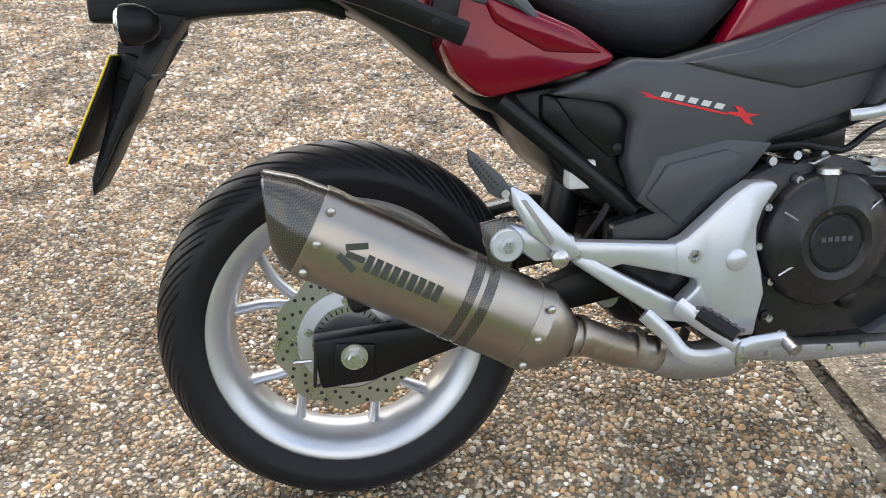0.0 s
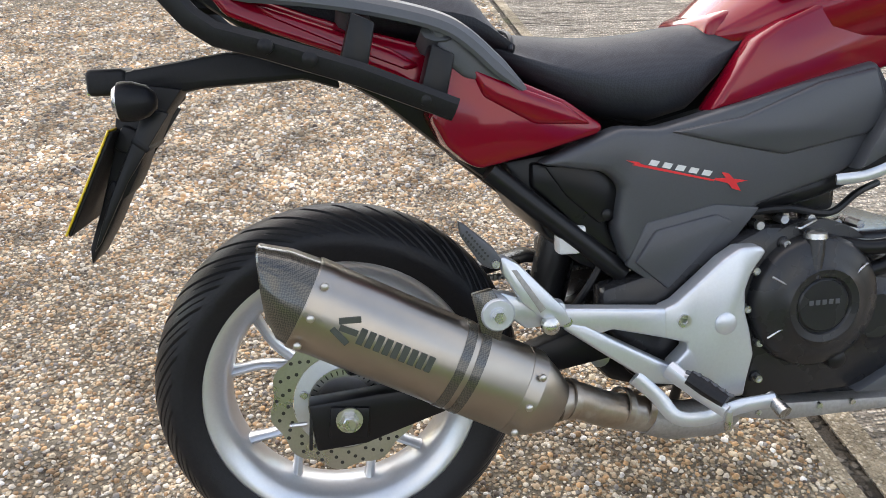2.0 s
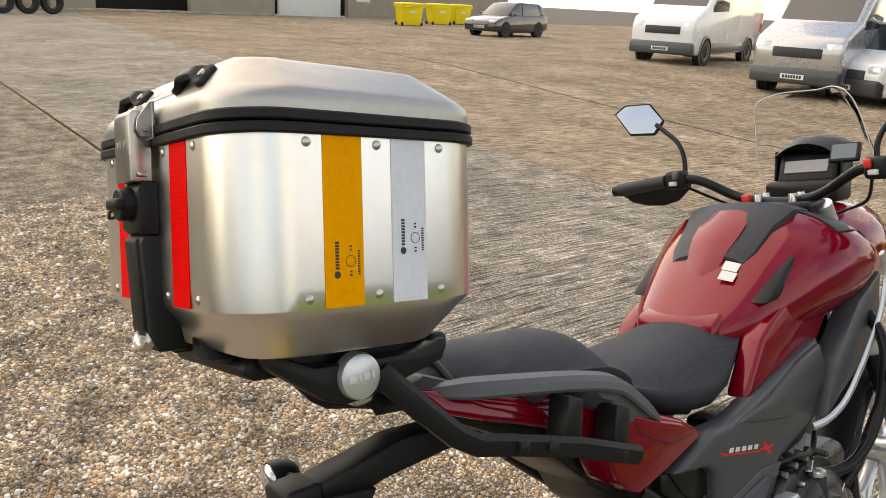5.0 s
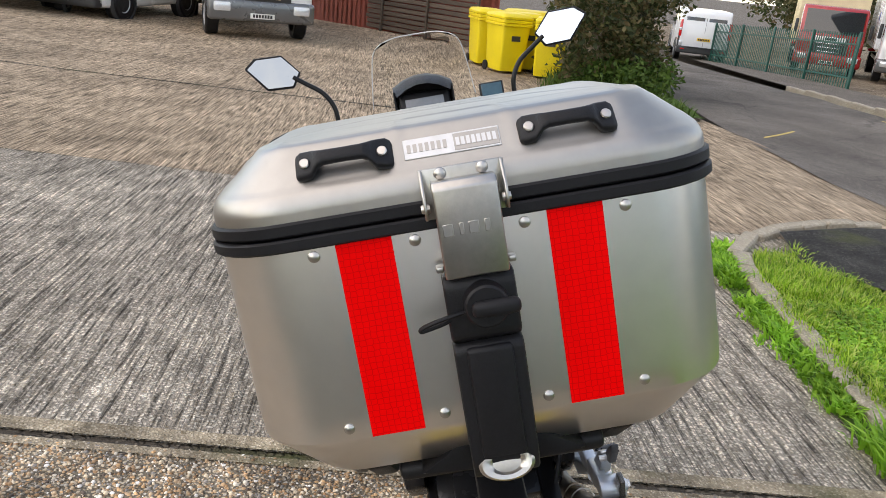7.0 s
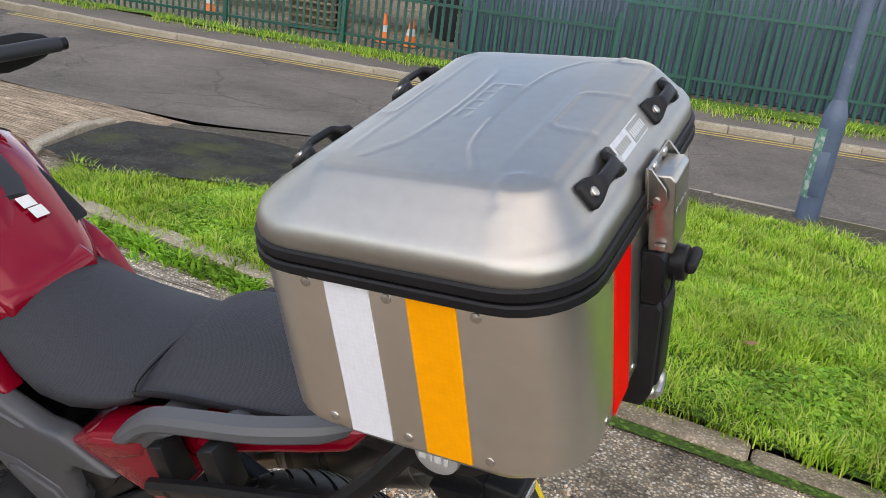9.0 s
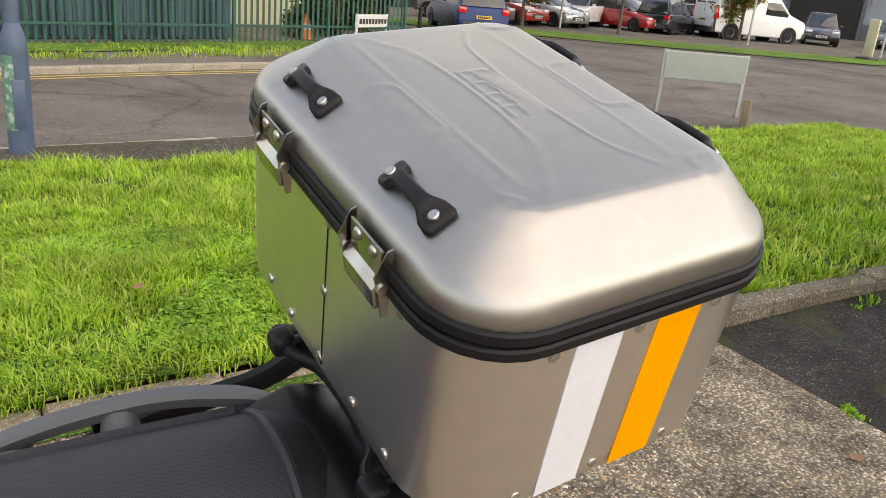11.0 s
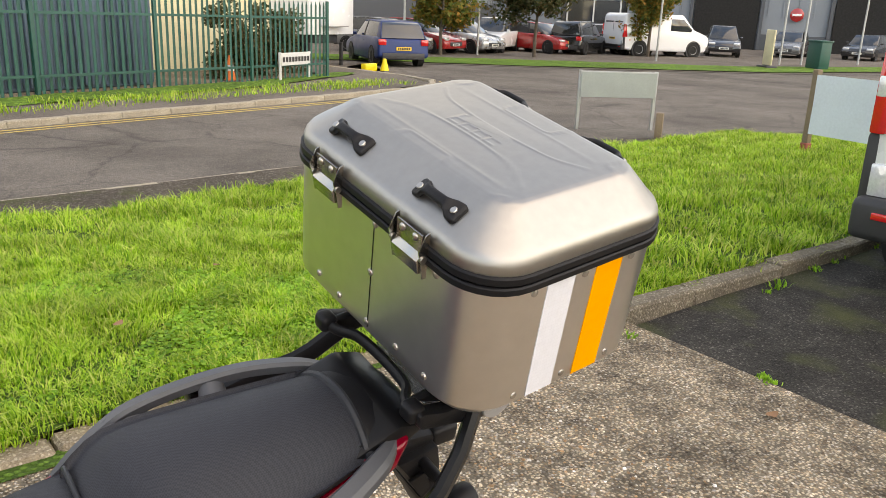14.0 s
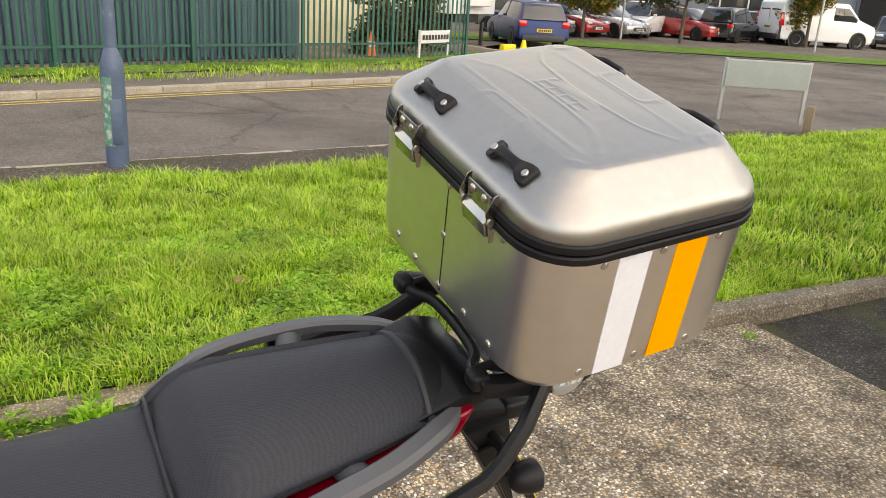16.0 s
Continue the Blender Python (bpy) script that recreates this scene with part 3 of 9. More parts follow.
kerb("kerb_street", [(-12.8, -21), (-13.25, -17.5), (-13.1, -15.7), (-12.4, -14.7), (-11.3, -14.1), (-8.8, -13.36), (-5, -12.45), (-3, -11.98), (1, -10.97), (5, -10.27), (10.5, -9.47), (18, -9.4)], (0.15, 0.10, 0.915), 0.0, "pale concrete kerb along the far side of the street")
kerb("kerb_verge", [(-2.45, -1.46), (-2.1, -1.53), (0.5, -1.57)], (0.13, 0.022, 0.60), 0.0, "low mossy concrete edging between yard and grass", KERB_LOW)
kerb("kerb_corner", [(0.5, -1.57), (1.4, -1.61), (2.2, -1.69), (2.7, -1.75), (3.15, -1.81), (3.6, -1.95), (3.9, -2.15), (4.2, -2.5), (4.42, -2.9), (4.68, -3.65)], (0.11, 0.055, 0.30), 0.0, "tan concrete edging curving round the corner of the verge")
weedy = sheet([(-2.2, -1.48), (0.0, -1.52), (1.4, -1.56), (2.2, -1.64), (3.15, -1.75), (3.7, -1.95)], [(-2.2, -1.44), (0.0, -1.42), (1.4, -1.45), (2.2, -1.51), (3.15, -1.60), (3.85, -1.84)], 160, 4, 0.006, 0.006)
struct("weed_strip", weedy, SOIL, "dark soil strip with weeds beside the edging", "soil strip")
kerb("kerb_bay", [(-12.5, -1.22), (-5.2, -1.13), (-2.72, -1.22), (-2.45, -1.50)], (0.13, 0.085, 0.915), -0.012, "worn mossy kerb between parking bay and grass", KERB_OLD)
kerb("kerb_near", [(-8, -7.43), (-4, -7.2), (-1.5, -7.05), (0.5, -6.95), (2.9, -6.4)], (0.10, 0.012, 0.915), 0.0, "sunken kerb at the near edge of the street")


# the pebbles of the yard slab that stand proud nearest the motorcycle
PEBBLE = bpy.data.materials.new("yard_pebble")
PEBBLE.use_nodes = True
pn, pl = PEBBLE.node_tree.nodes, PEBBLE.node_tree.links
geo = pn.new("ShaderNodeNewGeometry")
hue = pn.new("ShaderNodeValToRGB")
hue.color_ramp.interpolation = "CONSTANT"
for i, (p, c) in enumerate(((0.0, (0.52, 0.38, 0.24)), (0.16, (0.33, 0.20, 0.10)), (0.29, (0.64, 0.53, 0.38)), (0.45, (0.27, 0.245, 0.22)), (0.54, (0.46, 0.30, 0.165)), (0.67, (0.74, 0.66, 0.54)), (0.80, (0.12, 0.09, 0.07)), (0.87, (0.58, 0.36, 0.18)), (0.94, (0.84, 0.80, 0.74)))):
    el = hue.color_ramp.elements[i] if i < 2 else hue.color_ramp.elements.new(p)
    el.position, el.color = p, (*c, 1)
pl.new(geo.outputs["Random Per Island"], hue.inputs[0])
ptc, pno, pmr, phs = pn.new("ShaderNodeTexCoord"), pn.new("ShaderNodeTexNoise"), pn.new("ShaderNodeMapRange"), pn.new("ShaderNodeHueSaturation")
pno.inputs["Scale"].default_value, pno.inputs["Detail"].default_value = 4.0, 14.0
pno.inputs["Roughness"].default_value = 0.80
pmr.inputs["From Min"].default_value, pmr.inputs["From Max"].default_value, pmr.inputs["To Min"].default_value, pmr.inputs["To Max"].default_value = 0.41, 0.59, 0.42, 1.36
pl.new(ptc.outputs["Object"], pno.inputs["Vector"])
pl.new(pno.outputs["Fac"], pmr.inputs["Value"])
pl.new(hue.outputs[0], phs.inputs["Color"])
pl.new(pmr.outputs[0], phs.inputs["Value"])
pl.new(phs.outputs[0], pn["Principled BSDF"].inputs["Base Color"])
pn["Principled BSDF"].inputs["Roughness"].default_value = 0.6
pn["Principled BSDF"].inputs["Specular IOR Level"].default_value = 0.35


def pebbles(x0, x1, y0, y1, step, seed):
    """Low stone domes on a jittered lattice, thinning out towards the rim of the patch."""
    rng = np.random.default_rng(seed)
    gx, gy = np.meshgrid(np.arange(x0, x1, step), np.arange(y0, y1, step))
    px = gx.ravel() + rng.uniform(-0.5, 0.5, gx.size) * step
    py = gy.ravel() + rng.uniform(-0.5, 0.5, gx.size) * step
    rim = np.minimum.reduce([(px - x0) / 0.35, (x1 - px) / 0.05, (py - y0) / 0.05, (y1 - py) / 0.9])
    crust = np.clip((-0.35 - px) / 0.5, 0, 1) * np.clip((0.55 - py) / 0.5, 0, 1)     # worn flush by the parking bay
    keep = (rng.uniform(0, 1, px.size) < np.clip(rim, 0, 1) * (1 - 0.82 * crust)) & (px < 1.0 + 0.066 * py) & (rng.uniform(0, 1, px.size) < 0.9)
    px, py = px[keep], py[keep]
    n = px.size
    ra = step * (0.26 + 0.62 * rng.uniform(0, 1, n) ** 1.7)
    rb = ra * rng.uniform(0.55, 1.0, n)
    hi = rb * rng.uniform(0.35, 1.0, n)
    turn = rng.uniform(0, math.tau, n)
    co = np.zeros((n, 13, 3))
    for ring_no, (f, zz) in enumerate(((1.0, -0.25), (0.72, 0.72))):
        for k in range(6):
            a = k * math.tau / 6 + ring_no * 0.3
            j = f * rng.uniform(0.82, 1.12, n)
            u, v = ra * j * math.cos(a), rb * j * math.sin(a)
            co[:, ring_no * 6 + k, 0] = px + u * np.cos(turn) - v * np.sin(turn)
            co[:, ring_no * 6 + k, 1] = py + u * np.sin(turn) + v * np.cos(turn)
            co[:, ring_no * 6 + k, 2] = hi * zz * rng.uniform(0.85, 1.1, n)
    co[:, 12, 0], co[:, 12, 1], co[:, 12, 2] = px, py, hi
    faces = [(k, (k + 1) % 6, 6 + (k + 1) % 6, 6 + k) for k in range(6)] + [(6 + k, 6 + (k + 1) % 6, 12) for k in range(6)]
    loops = np.array([i for f in faces for i in f])
    sizes = np.array([len(f) for f in faces])
    me = bpy.data.meshes.new("pebbles")
    me.vertices.add(n * 13)
    me.vertices.foreach_set("co", co.ravel())
    all_loops = (loops[None, :] + 13 * np.arange(n)[:, None]).ravel()
    me.loops.add(all_loops.size)
    me.loops.foreach_set("vertex_index", all_loops)
    me.polygons.add(n * 12)
    starts = np.concatenate(([0], np.cumsum(sizes)[:-1]))
    me.polygons.foreach_set("loop_start", (starts[None, :] + loops.size * np.arange(n)[:, None]).ravel())
    me.update(calc_edges=True)
    me.shade_smooth()
    me.materials.append(PEBBLE)
    return me


tagged(new("pebbles", pebbles(-2.4, 1.35, 1.5, 5.5, 0.0175, 6)), "pebbles set in the concrete further back", "pebbles", "", "stuff")
tagged(new("pebbles", pebbles(-2.0, 1.15, -1.0, 2.4, 0.0112, 5)), "cream, brown and grey pebbles set in the concrete", "pebbles", "", "stuff")

# ---- top case: built upright about its own middle, then seated on the rack ----
BIKE = pose(0, 0, 0, -LEAN, 0, 0)
CASE = BIKE @ pose(-0.2971, 0, 1.104, 0, 6.7, 0)
ALU = brushed("brushed_aluminium", (0.75, 0.725, 0.69), 0.31, "Z", 0.003)
ALU_LID = mat("satin_aluminium_lid", (0.385, 0.37, 0.345), 0.42, 1.0, 0.06, 4, 70, 0.02, 500)
BLACK = mat("black_plastic", (0.010, 0.010, 0.0115), 0.45, 0, 0.25, 12, 200, 0.08, 400, spec=0.22)
GASKET = mat("black_gasket", (0.010, 0.010, 0.0115), 0.5, 0, 0.2, 15, 300, 0.05, 500, spec=0.2)
STEEL = mat("polished_steel", (0.40, 0.385, 0.36), 0.24, 1.0, 0.05, 20, 200)
SATIN = mat("satin_steel", (0.42, 0.405, 0.38), 0.30, 1.0, 0.10, 14, 160, 0.02, 300)
RIVET = mat("rivet_aluminium", (0.50, 0.48, 0.45), 0.32, 1.0, 0.06, 60, 400)
INK = mat("black_print", (0.02, 0.02, 0.02), 0.5)
PALE = mat("pale_print", (0.58, 0.58, 0.57), 0.5)


def reflective(name, colour, rough=0.45, mesh=0.94):
    """Reflective tape: a fine honeycomb under a clear skin."""
    m = mat(name, colour, rough, 0.0, 0.06, 10, 90, spec=0.05)
    n, l = m.node_tree.nodes, m.node_tree.links
    b = n["Principled BSDF"]
    tc = n.new("ShaderNodeTexCoord")
    vo = n.new("ShaderNodeTexVoronoi")
    vo.feature = "DISTANCE_TO_EDGE"
    vo.inputs["Scale"].default_value, vo.inputs["Randomness"].default_value = 165.0, 0.25
    l.new(tc.outputs["Object"], vo.inputs["Vector"])
    mr = n.new("ShaderNodeMapRange")
    mr.inputs["From Max"].default_value = 0.08
    mr.inputs["To Min"].default_value, mr.inputs["To Max"].default_value = mesh, 1.0
    l.new(vo.outputs["Distance"], mr.inputs["Value"])
    mx = n.new("ShaderNodeMix")
    mx.data_type, mx.blend_type = "RGBA", "MULTIPLY"
    mx.inputs["Factor"].default_value = 1.0
    old = b.inputs["Base Color"].links[0].from_socket
    l.new(old, mx.inputs["A"])
    l.new(mr.outputs[0], mx.inputs["B"])
    l.new(mx.outputs["Result"], b.inputs["Base Color"])
    return m


TAPE_RED = reflective("red_reflective", (0.80, 0.0015, 0.002), mesh=0.66)
TAPE_ORANGE = reflective("orange_reflective", (0.88, 0.34, 0.004))
TAPE_WHITE = reflective("white_reflective", (0.66, 0.67, 0.72))
HX, HY, R = 0.181, 0.243, 0.076
case = empty("top_case", CASE, "brushed aluminium motorcycle top case with reflective strips", "top case")


def shell(rows, mid=(0, 0)):
    return [rounded(hx, hy, r, z, 7, mid) for hx, hy, r, z in rows]


part("body", loft(shell([(HX - 0.075, HY - 0.075, 0.03, -0.034), (HX - 0.052, HY - 0.052, 0.055, -0.034), (HX - 0.046, HY - 0.046, 0.058, -0.031), (HX - 0.008, HY - 0.008, R, 0.016), (HX - 0.003, HY - 0.003, R, 0.022), (HX - 0.001, HY - 0.001, R, 0.026), (HX, HY, R, 0.05), (HX, HY, R, 0.222)])), ALU, case, smooth=25)
LID = [(HX + 0.001, HY + 0.001, R, 0.246), (HX + 0.001, HY + 0.001, R, 0.258), (HX - 0.001, HY - 0.001, R, 0.2650), (HX - 0.004, HY - 0.004, R, 0.2705), (HX - 0.009, HY - 0.009, R - 0.002, 0.2752), (HX - 0.030, HY - 0.031, 0.057, 0.2928), (HX - 0.048, HY - 0.050, 0.041, 0.3072), (HX - 0.053, HY - 0.055, 0.038, 0.3105), (HX - 0.060, HY - 0.063, 0.035, 0.3126), (HX - 0.070, HY - 0.075, 0.031, 0.3136), (0.075, 0.125, 0.03, 0.3152), (0.04, 0.085, 0.02, 0.3163), (0.012, 0.05, 0.008, 0.3166)]
# pressed lines: (height, width, points in plan), mirrored to the other sides
PRESS = []
for sx in (1, -1):
    for sy in (1, -1):
        PRESS.append((0.0012, 0.0028, spline([(sx * 0.172, sy * 0.163, 0), (sx * 0.13, sy * 0.162, 0), (sx * 0.105, sy * 0.160, 0), (sx * 0.096, sy * 0.167, 0), (sx * 0.098, sy * 0.192, 0), (sx * 0.114, sy * 0.238, 0)], 5)))
    PRESS.append((0.0009, 0.0026, spline([(sx * 0.062, 0.160, 0), (sx * 0.036, 0.115, 0), (sx * 0.027, 0.055, 0), (sx * 0.025, 0.0, 0), (sx * 0.027, -0.055, 0), (sx * 0.036, -0.115, 0), (sx * 0.062, -0.160, 0)], 5)))
    PRESS.append((0.0012, 0.0028, [Vector((sx * x, y, 0)) for x, y in ((0.170, 0.056), (0.098, 0.051), (0.090, 0.044), (0.090, -0.044), (0.098, -0.051), (0.170, -0.056))]))
    PRESS.append((0.0006, 0.0040, [Vector((sx * 0.084, 0.150, 0)), Vector((sx * 0.084, -0.150, 0))]))
for y0 in (-0.045, -0.018, 0.009, 0.036):
    for x0, x1 in ((-0.016, -0.016), (0.0, 0.0), (0.016, 0.016)):
        PRESS.append((0.0009, 0.0026, [Vector((x0, y0 - 0.008, 0)), Vector((x1, y0 + 0.010, 0))]))
    PRESS.append((0.0009, 0.0026, [Vector((-0.016, y0 - 0.008, 0)), Vector((0.016, y0 - 0.008, 0))]))


def even_ring(hx, hy, r, z, n=8, k=34):
    """A rounded rectangle with points along its straight sides too."""
    back = -0.013 * min(1.0, max(0.0, (z - 0.276) / 0.034))     # the rear slope stands steeper than the front one
    ring = rounded(hx, hy, r, z, n, (back, 0))
    out = []
    for i, p in enumerate(ring):
        out.append(p)
        if (i + 1) % (n + 1) == 0:
            q = ring[(i + 1) % len(ring)]
            m_ = k if abs(p.y - q.y) < 1e-6 else int(k * 1.4)
            out += [p.lerp(q, j / m_) for j in range(1, m_)]
    return out


rows = []
for a, b in zip(LID, LID[1:]):
    steps = max(2, int((Vector(a) - Vector(b)).length / 0.0032))
    rows += [tuple(Vector(a).lerp(Vector(b), j / steps)) for j in range(steps)]
lid_bm = loft([even_ring(*row) for row in rows] + [even_ring(*LID[-1])])
xy = np.array([v.co[:2] for v in lid_bm.verts])
rise = np.zeros(len(xy))
for h, w, pts in PRESS:
    d = np.full(len(xy), 9.0)
    for p, q in zip(pts, pts[1:]):
        pa, pq = np.array(p[:2]), np.array(q[:2]) - np.array(p[:2])
        f = np.clip(((xy - pa) @ pq) / max(pq @ pq, 1e-9), 0, 1)
        d = np.minimum(d, np.linalg.norm(xy - pa - f[:, None] * pq, axis=1))
    rise = np.maximum(rise, h * np.exp(-(d / w) ** 2))
for v, up in zip(lid_bm.verts, rise):
    if v.co.z > 0.272:
        v.co.z += up * min(1.0, (v.co.z - 0.272) / 0.008)
lid = part("lid", lid_bm, ALU_LID, case, "pressed aluminium lid with chamfered edges", 60)
for z0, z1, w in ((0.220, 0.2322, 0.0065), (0.2342, 0.247, 0.0055)):
    part("gasket", loft(shell([(HX - 0.004, HY - 0.004, R, z0), (HX + w - 0.002, HY + w - 0.002, R + 0.003, z0), (HX + w, HY + w, R + 0.004, z0 + 0.002), (HX + w, HY + w, R + 0.004, z1 - 0.002), (HX + w - 0.002, HY + w - 0.002, R + 0.003, z1), (HX - 0.004, HY - 0.004, R, z1)])), GASKET, case, "black rubber seam band")
dome = [(0.0, 0.0028), (0.003, 0.0024), (0.0052, 0.0012), (0.0058, -0.0005), (0.0058, -0.002)]


def rivet(at, way):
    q = Vector((0, 0, 1)).rotation_difference(Vector(way)).to_matrix().to_4x4()
    return part("rivet", moved(lathe(dome, "Z", 14), Matrix.Translation(at) @ q), RIVET, case)


for s in (1, -1):
    for x in (-0.093, 0.0, 0.093):
        rivet((x, s * (HY + 0.0005), 0.2115), (0, s, 0))
        rivet((x, s * (HY - 0.0005), 0.0375), (0, s, 0))
for y in (0.145, 0.051, -0.051, -0.145):
    rivet((-HX - 0.0005, y, 0.2115), (-1, 0, 0))
    rivet((-HX + 0.0005, y, 0.0375), (-1, 0, 0))
for y, z in ((0.008, 0.131), (0.006, 0.041), (0.083, 0.046), (0.152, 0.043), (-0.133, 0.045), (-0.072, 0.040), (0.152, 0.2135), (0.012, 0.2135), (-0.133, 0.2135), (0.190, 0.2135)):
    if z > 0.2 and y == 0.190:
        continue
    rivet((HX + 0.0005, y, z), (1, 0, 0))
part("panel_seam", box((0.0014, 0.0018, 0.186), (HX + 0.0001, 0.010, 0.126), 0.0003, 1), GASKET, case)
# strips: one by one, with fine print on the sides that face the yard entrance
for s in (1, -1):
    for x0, x1, m_ in ((-0.0735, -0.0215, TAPE_ORANGE), (0.0195, 0.0705, TAPE_WHITE)):
        st = part("reflective_strip", box((x1 - x0, 0.0012, 0.194), ((x0 + x1) / 2, s * (HY + 0.0004), 0.123), 0.0003, 1), m_, case, "orange reflective strip" if m_ is TAPE_ORANGE else "white reflective strip")
        if s < 0:
            mid = (x0 + x1) / 2
            y, up = -HY - 0.0013, 0.024 if m_ is TAPE_WHITE else 0.0
            part("printed_mark", lathe([(0.0, 0.0), (0.0042, 0.0), (0.0042, 0.0003), (0.0, 0.0003)], "Y", 16, (mid - 0.010, y, up + 0.063)), INK, st)
            for k in range(9):
                part("printed_bar", box((0.0048, 0.0004, 0.0026), (mid - 0.010, y, up + 0.0705 + k * 0.0036)), INK, st, smooth=0)
            part("printed_ring", lathe([(0.0060, 0.0), (0.0068, 0.0), (0.0068, 0.0003), (0.0060, 0.0003)], "Y", 20, (mid + 0.008, y, up + 0.078), closed=True), INK, st)
            for k in range(10):
                part("printed_bar", box((0.0032, 0.0004, 0.0018), (mid + 0.019, y, up + 0.063 + k * 0.0029)), INK, st, smooth=0)
            for k in (0.062, 0.066, 0.091, 0.095):
                part("printed_bar", box((0.0030, 0.0004, 0.0020), (mid + 0.008, y, up + k)), INK, st, smooth=0)
for y in (0.098, -0.098):
    part("reflective_strip", box((0.0012, 0.052, 0.194), (-HX - 0.0004, y, 0.123), 0.0003, 1), TAPE_RED, case, "red reflective strip")
# rear lock
hasp = part("hasp", prism([(-HX - 0.006, 0.264), (-HX - 0.027, 0.265), (-HX - 0.0325, 0.259), (-HX - 0.0325, 0.177), (-HX - 0.006, 0.177)], -0.029, 0.029, 0.0022, 3), SATIN, case, "pressed steel hasp")
part("hasp_plate", box((0.003, 0.077, 0.046), (-HX - 0.0065, 0, 0.252), 0.001), SATIN, hasp)
for y in (-0.0365, 0.0365):
    part("cheek", prism([(-HX - 0.004, 0.2745), (-HX - 0.010, 0.2745), (-HX - 0.025, 0.254), (-HX - 0.027, 0.240), (-HX - 0.022, 0.231), (-HX - 0.004, 0.231)], y - 0.0014, y + 0.0014, 0.0006, 1), SATIN, hasp)
    part("pin", lathe([(0.0, -0.004), (0.0036, -0.004), (0.0042, -0.002), (0.0042, 0.002), (0.0036, 0.004), (0.0, 0.004)], "Y", 14, (-HX - 0.016, y, 0.241)), RIVET, hasp)
    part("claw", box((0.012, 0.007, 0.006), (-HX - 0.020, y * 0.90, 0.186), 0.0015), SATIN, hasp)
for y in (-0.019, 0.019):
    part("screw", moved(lathe(dome, "Z", 14), pose(-HX - 0.0085, y, 0.2695, 0, -90, 0)), RIVET, hasp)
bm = bmesh.new()
for y, w in ((0.020, 0.009), (0.008, 0.004), (-0.003, 0.009), (-0.015, 0.005)):
    box((0.0012, w, 0.011), (-HX - 0.0325, y, 0.222), 0.0004, 1, bm=bm)
part("embossed_mark", bm, SATIN, hasp)
lock = part("lock_body", prism([(-HX, 0.178), (-HX - 0.020, 0.178), (-HX - 0.026, 0.168), (-HX - 0.026, 0.120), (-HX - 0.018, 0.112), (-HX, 0.112)], -0.033, 0.033, 0.004), BLACK, case, "black moulded lock body")
part("cylinder", lathe([(0.021, 0.0), (0.020, -0.016), (0.018, -0.018), (0.0, -0.018)], "X", 28, (-HX - 0.024, -0.003, 0.150)), BLACK, lock)
part("key_cover", box((0.013, 0.044, 0.015), (-HX - 0.046, -0.011, 0.150), 0.006, 4), GASKET, lock, "ribbed rubber key cover")
part("strap_loop", tube(spline([(-HX - 0.030, 0.012, 0.146), (-HX - 0.036, 0.040, 0.143), (-HX - 0.034, 0.056, 0.138), (-HX - 0.032, 0.058, 0.134), (-HX - 0.028, 0.040, 0.136), (-HX - 0.022, 0.028, 0.138)], 5), 0.0022, 8), BLACK, lock)
lever = part("lever", prism([(-HX, 0.112), (-HX - 0.019, 0.112), (-HX - 0.024, 0.104), (-HX - 0.016, -0.012), (-HX - 0.006, -0.034), (-HX + 0.03, -0.034)], -0.033, 0.033, 0.004), BLACK, case, "black release lever with a chrome button")
part("lever_tongue", prism([(-HX - 0.022, 0.109), (-HX - 0.0275, 0.105), (-HX - 0.020, -0.008), (-HX - 0.012, -0.008)], -0.0215, 0.0215, 0.003), BLACK, lever)
part("button", moved(lathe([(0.0, 0.002), (0.012, 0.001), (0.015, 0.004), (0.021, 0.0045), (0.024, 0.001), (0.024, -0.006)], "Z", 28), pose(-HX - 0.014, 0, -0.018, 0, -72, 0) @ Matrix.Diagonal((0.7, 1.15, 1, 1))), RIVET, lever, "chrome push button")
# badge plate on the rear of the lid
PALE_DULL = mat("dull_pale_print", (0.62, 0.62, 0.62), 0.5, 0.7)
SLOPE = pose(-0.1585, 0, 0.2912, 0, -49.7, 0)      # the middle of the rear slope; z stands out of it
badge = part("badge", moved(box((0.022, 0.090, 0.0012), (0, 0.003, 0.0004), 0.0005, 1), SLOPE), PALE_DULL, lid, "pale printed badge")
part("badge_field", moved(box((0.0185, 0.042, 0.0010), (0, -0.020, 0.0009), 0.0004, 1), SLOPE), ALU_LID, badge)
for k in range(7):
    part("badge_bar", moved(box((0.009, 0.0036, 0.0007), (0, 0.043 - k * 0.0056, 0.0011)), SLOPE), ALU_LID, badge, smooth=0)
for k in range(8):
    part("badge_bar", moved(box((0.009, 0.0033, 0.0007), (0, -0.0025 - k * 0.0049, 0.0015)), SLOPE), PALE_DULL, badge, smooth=0)


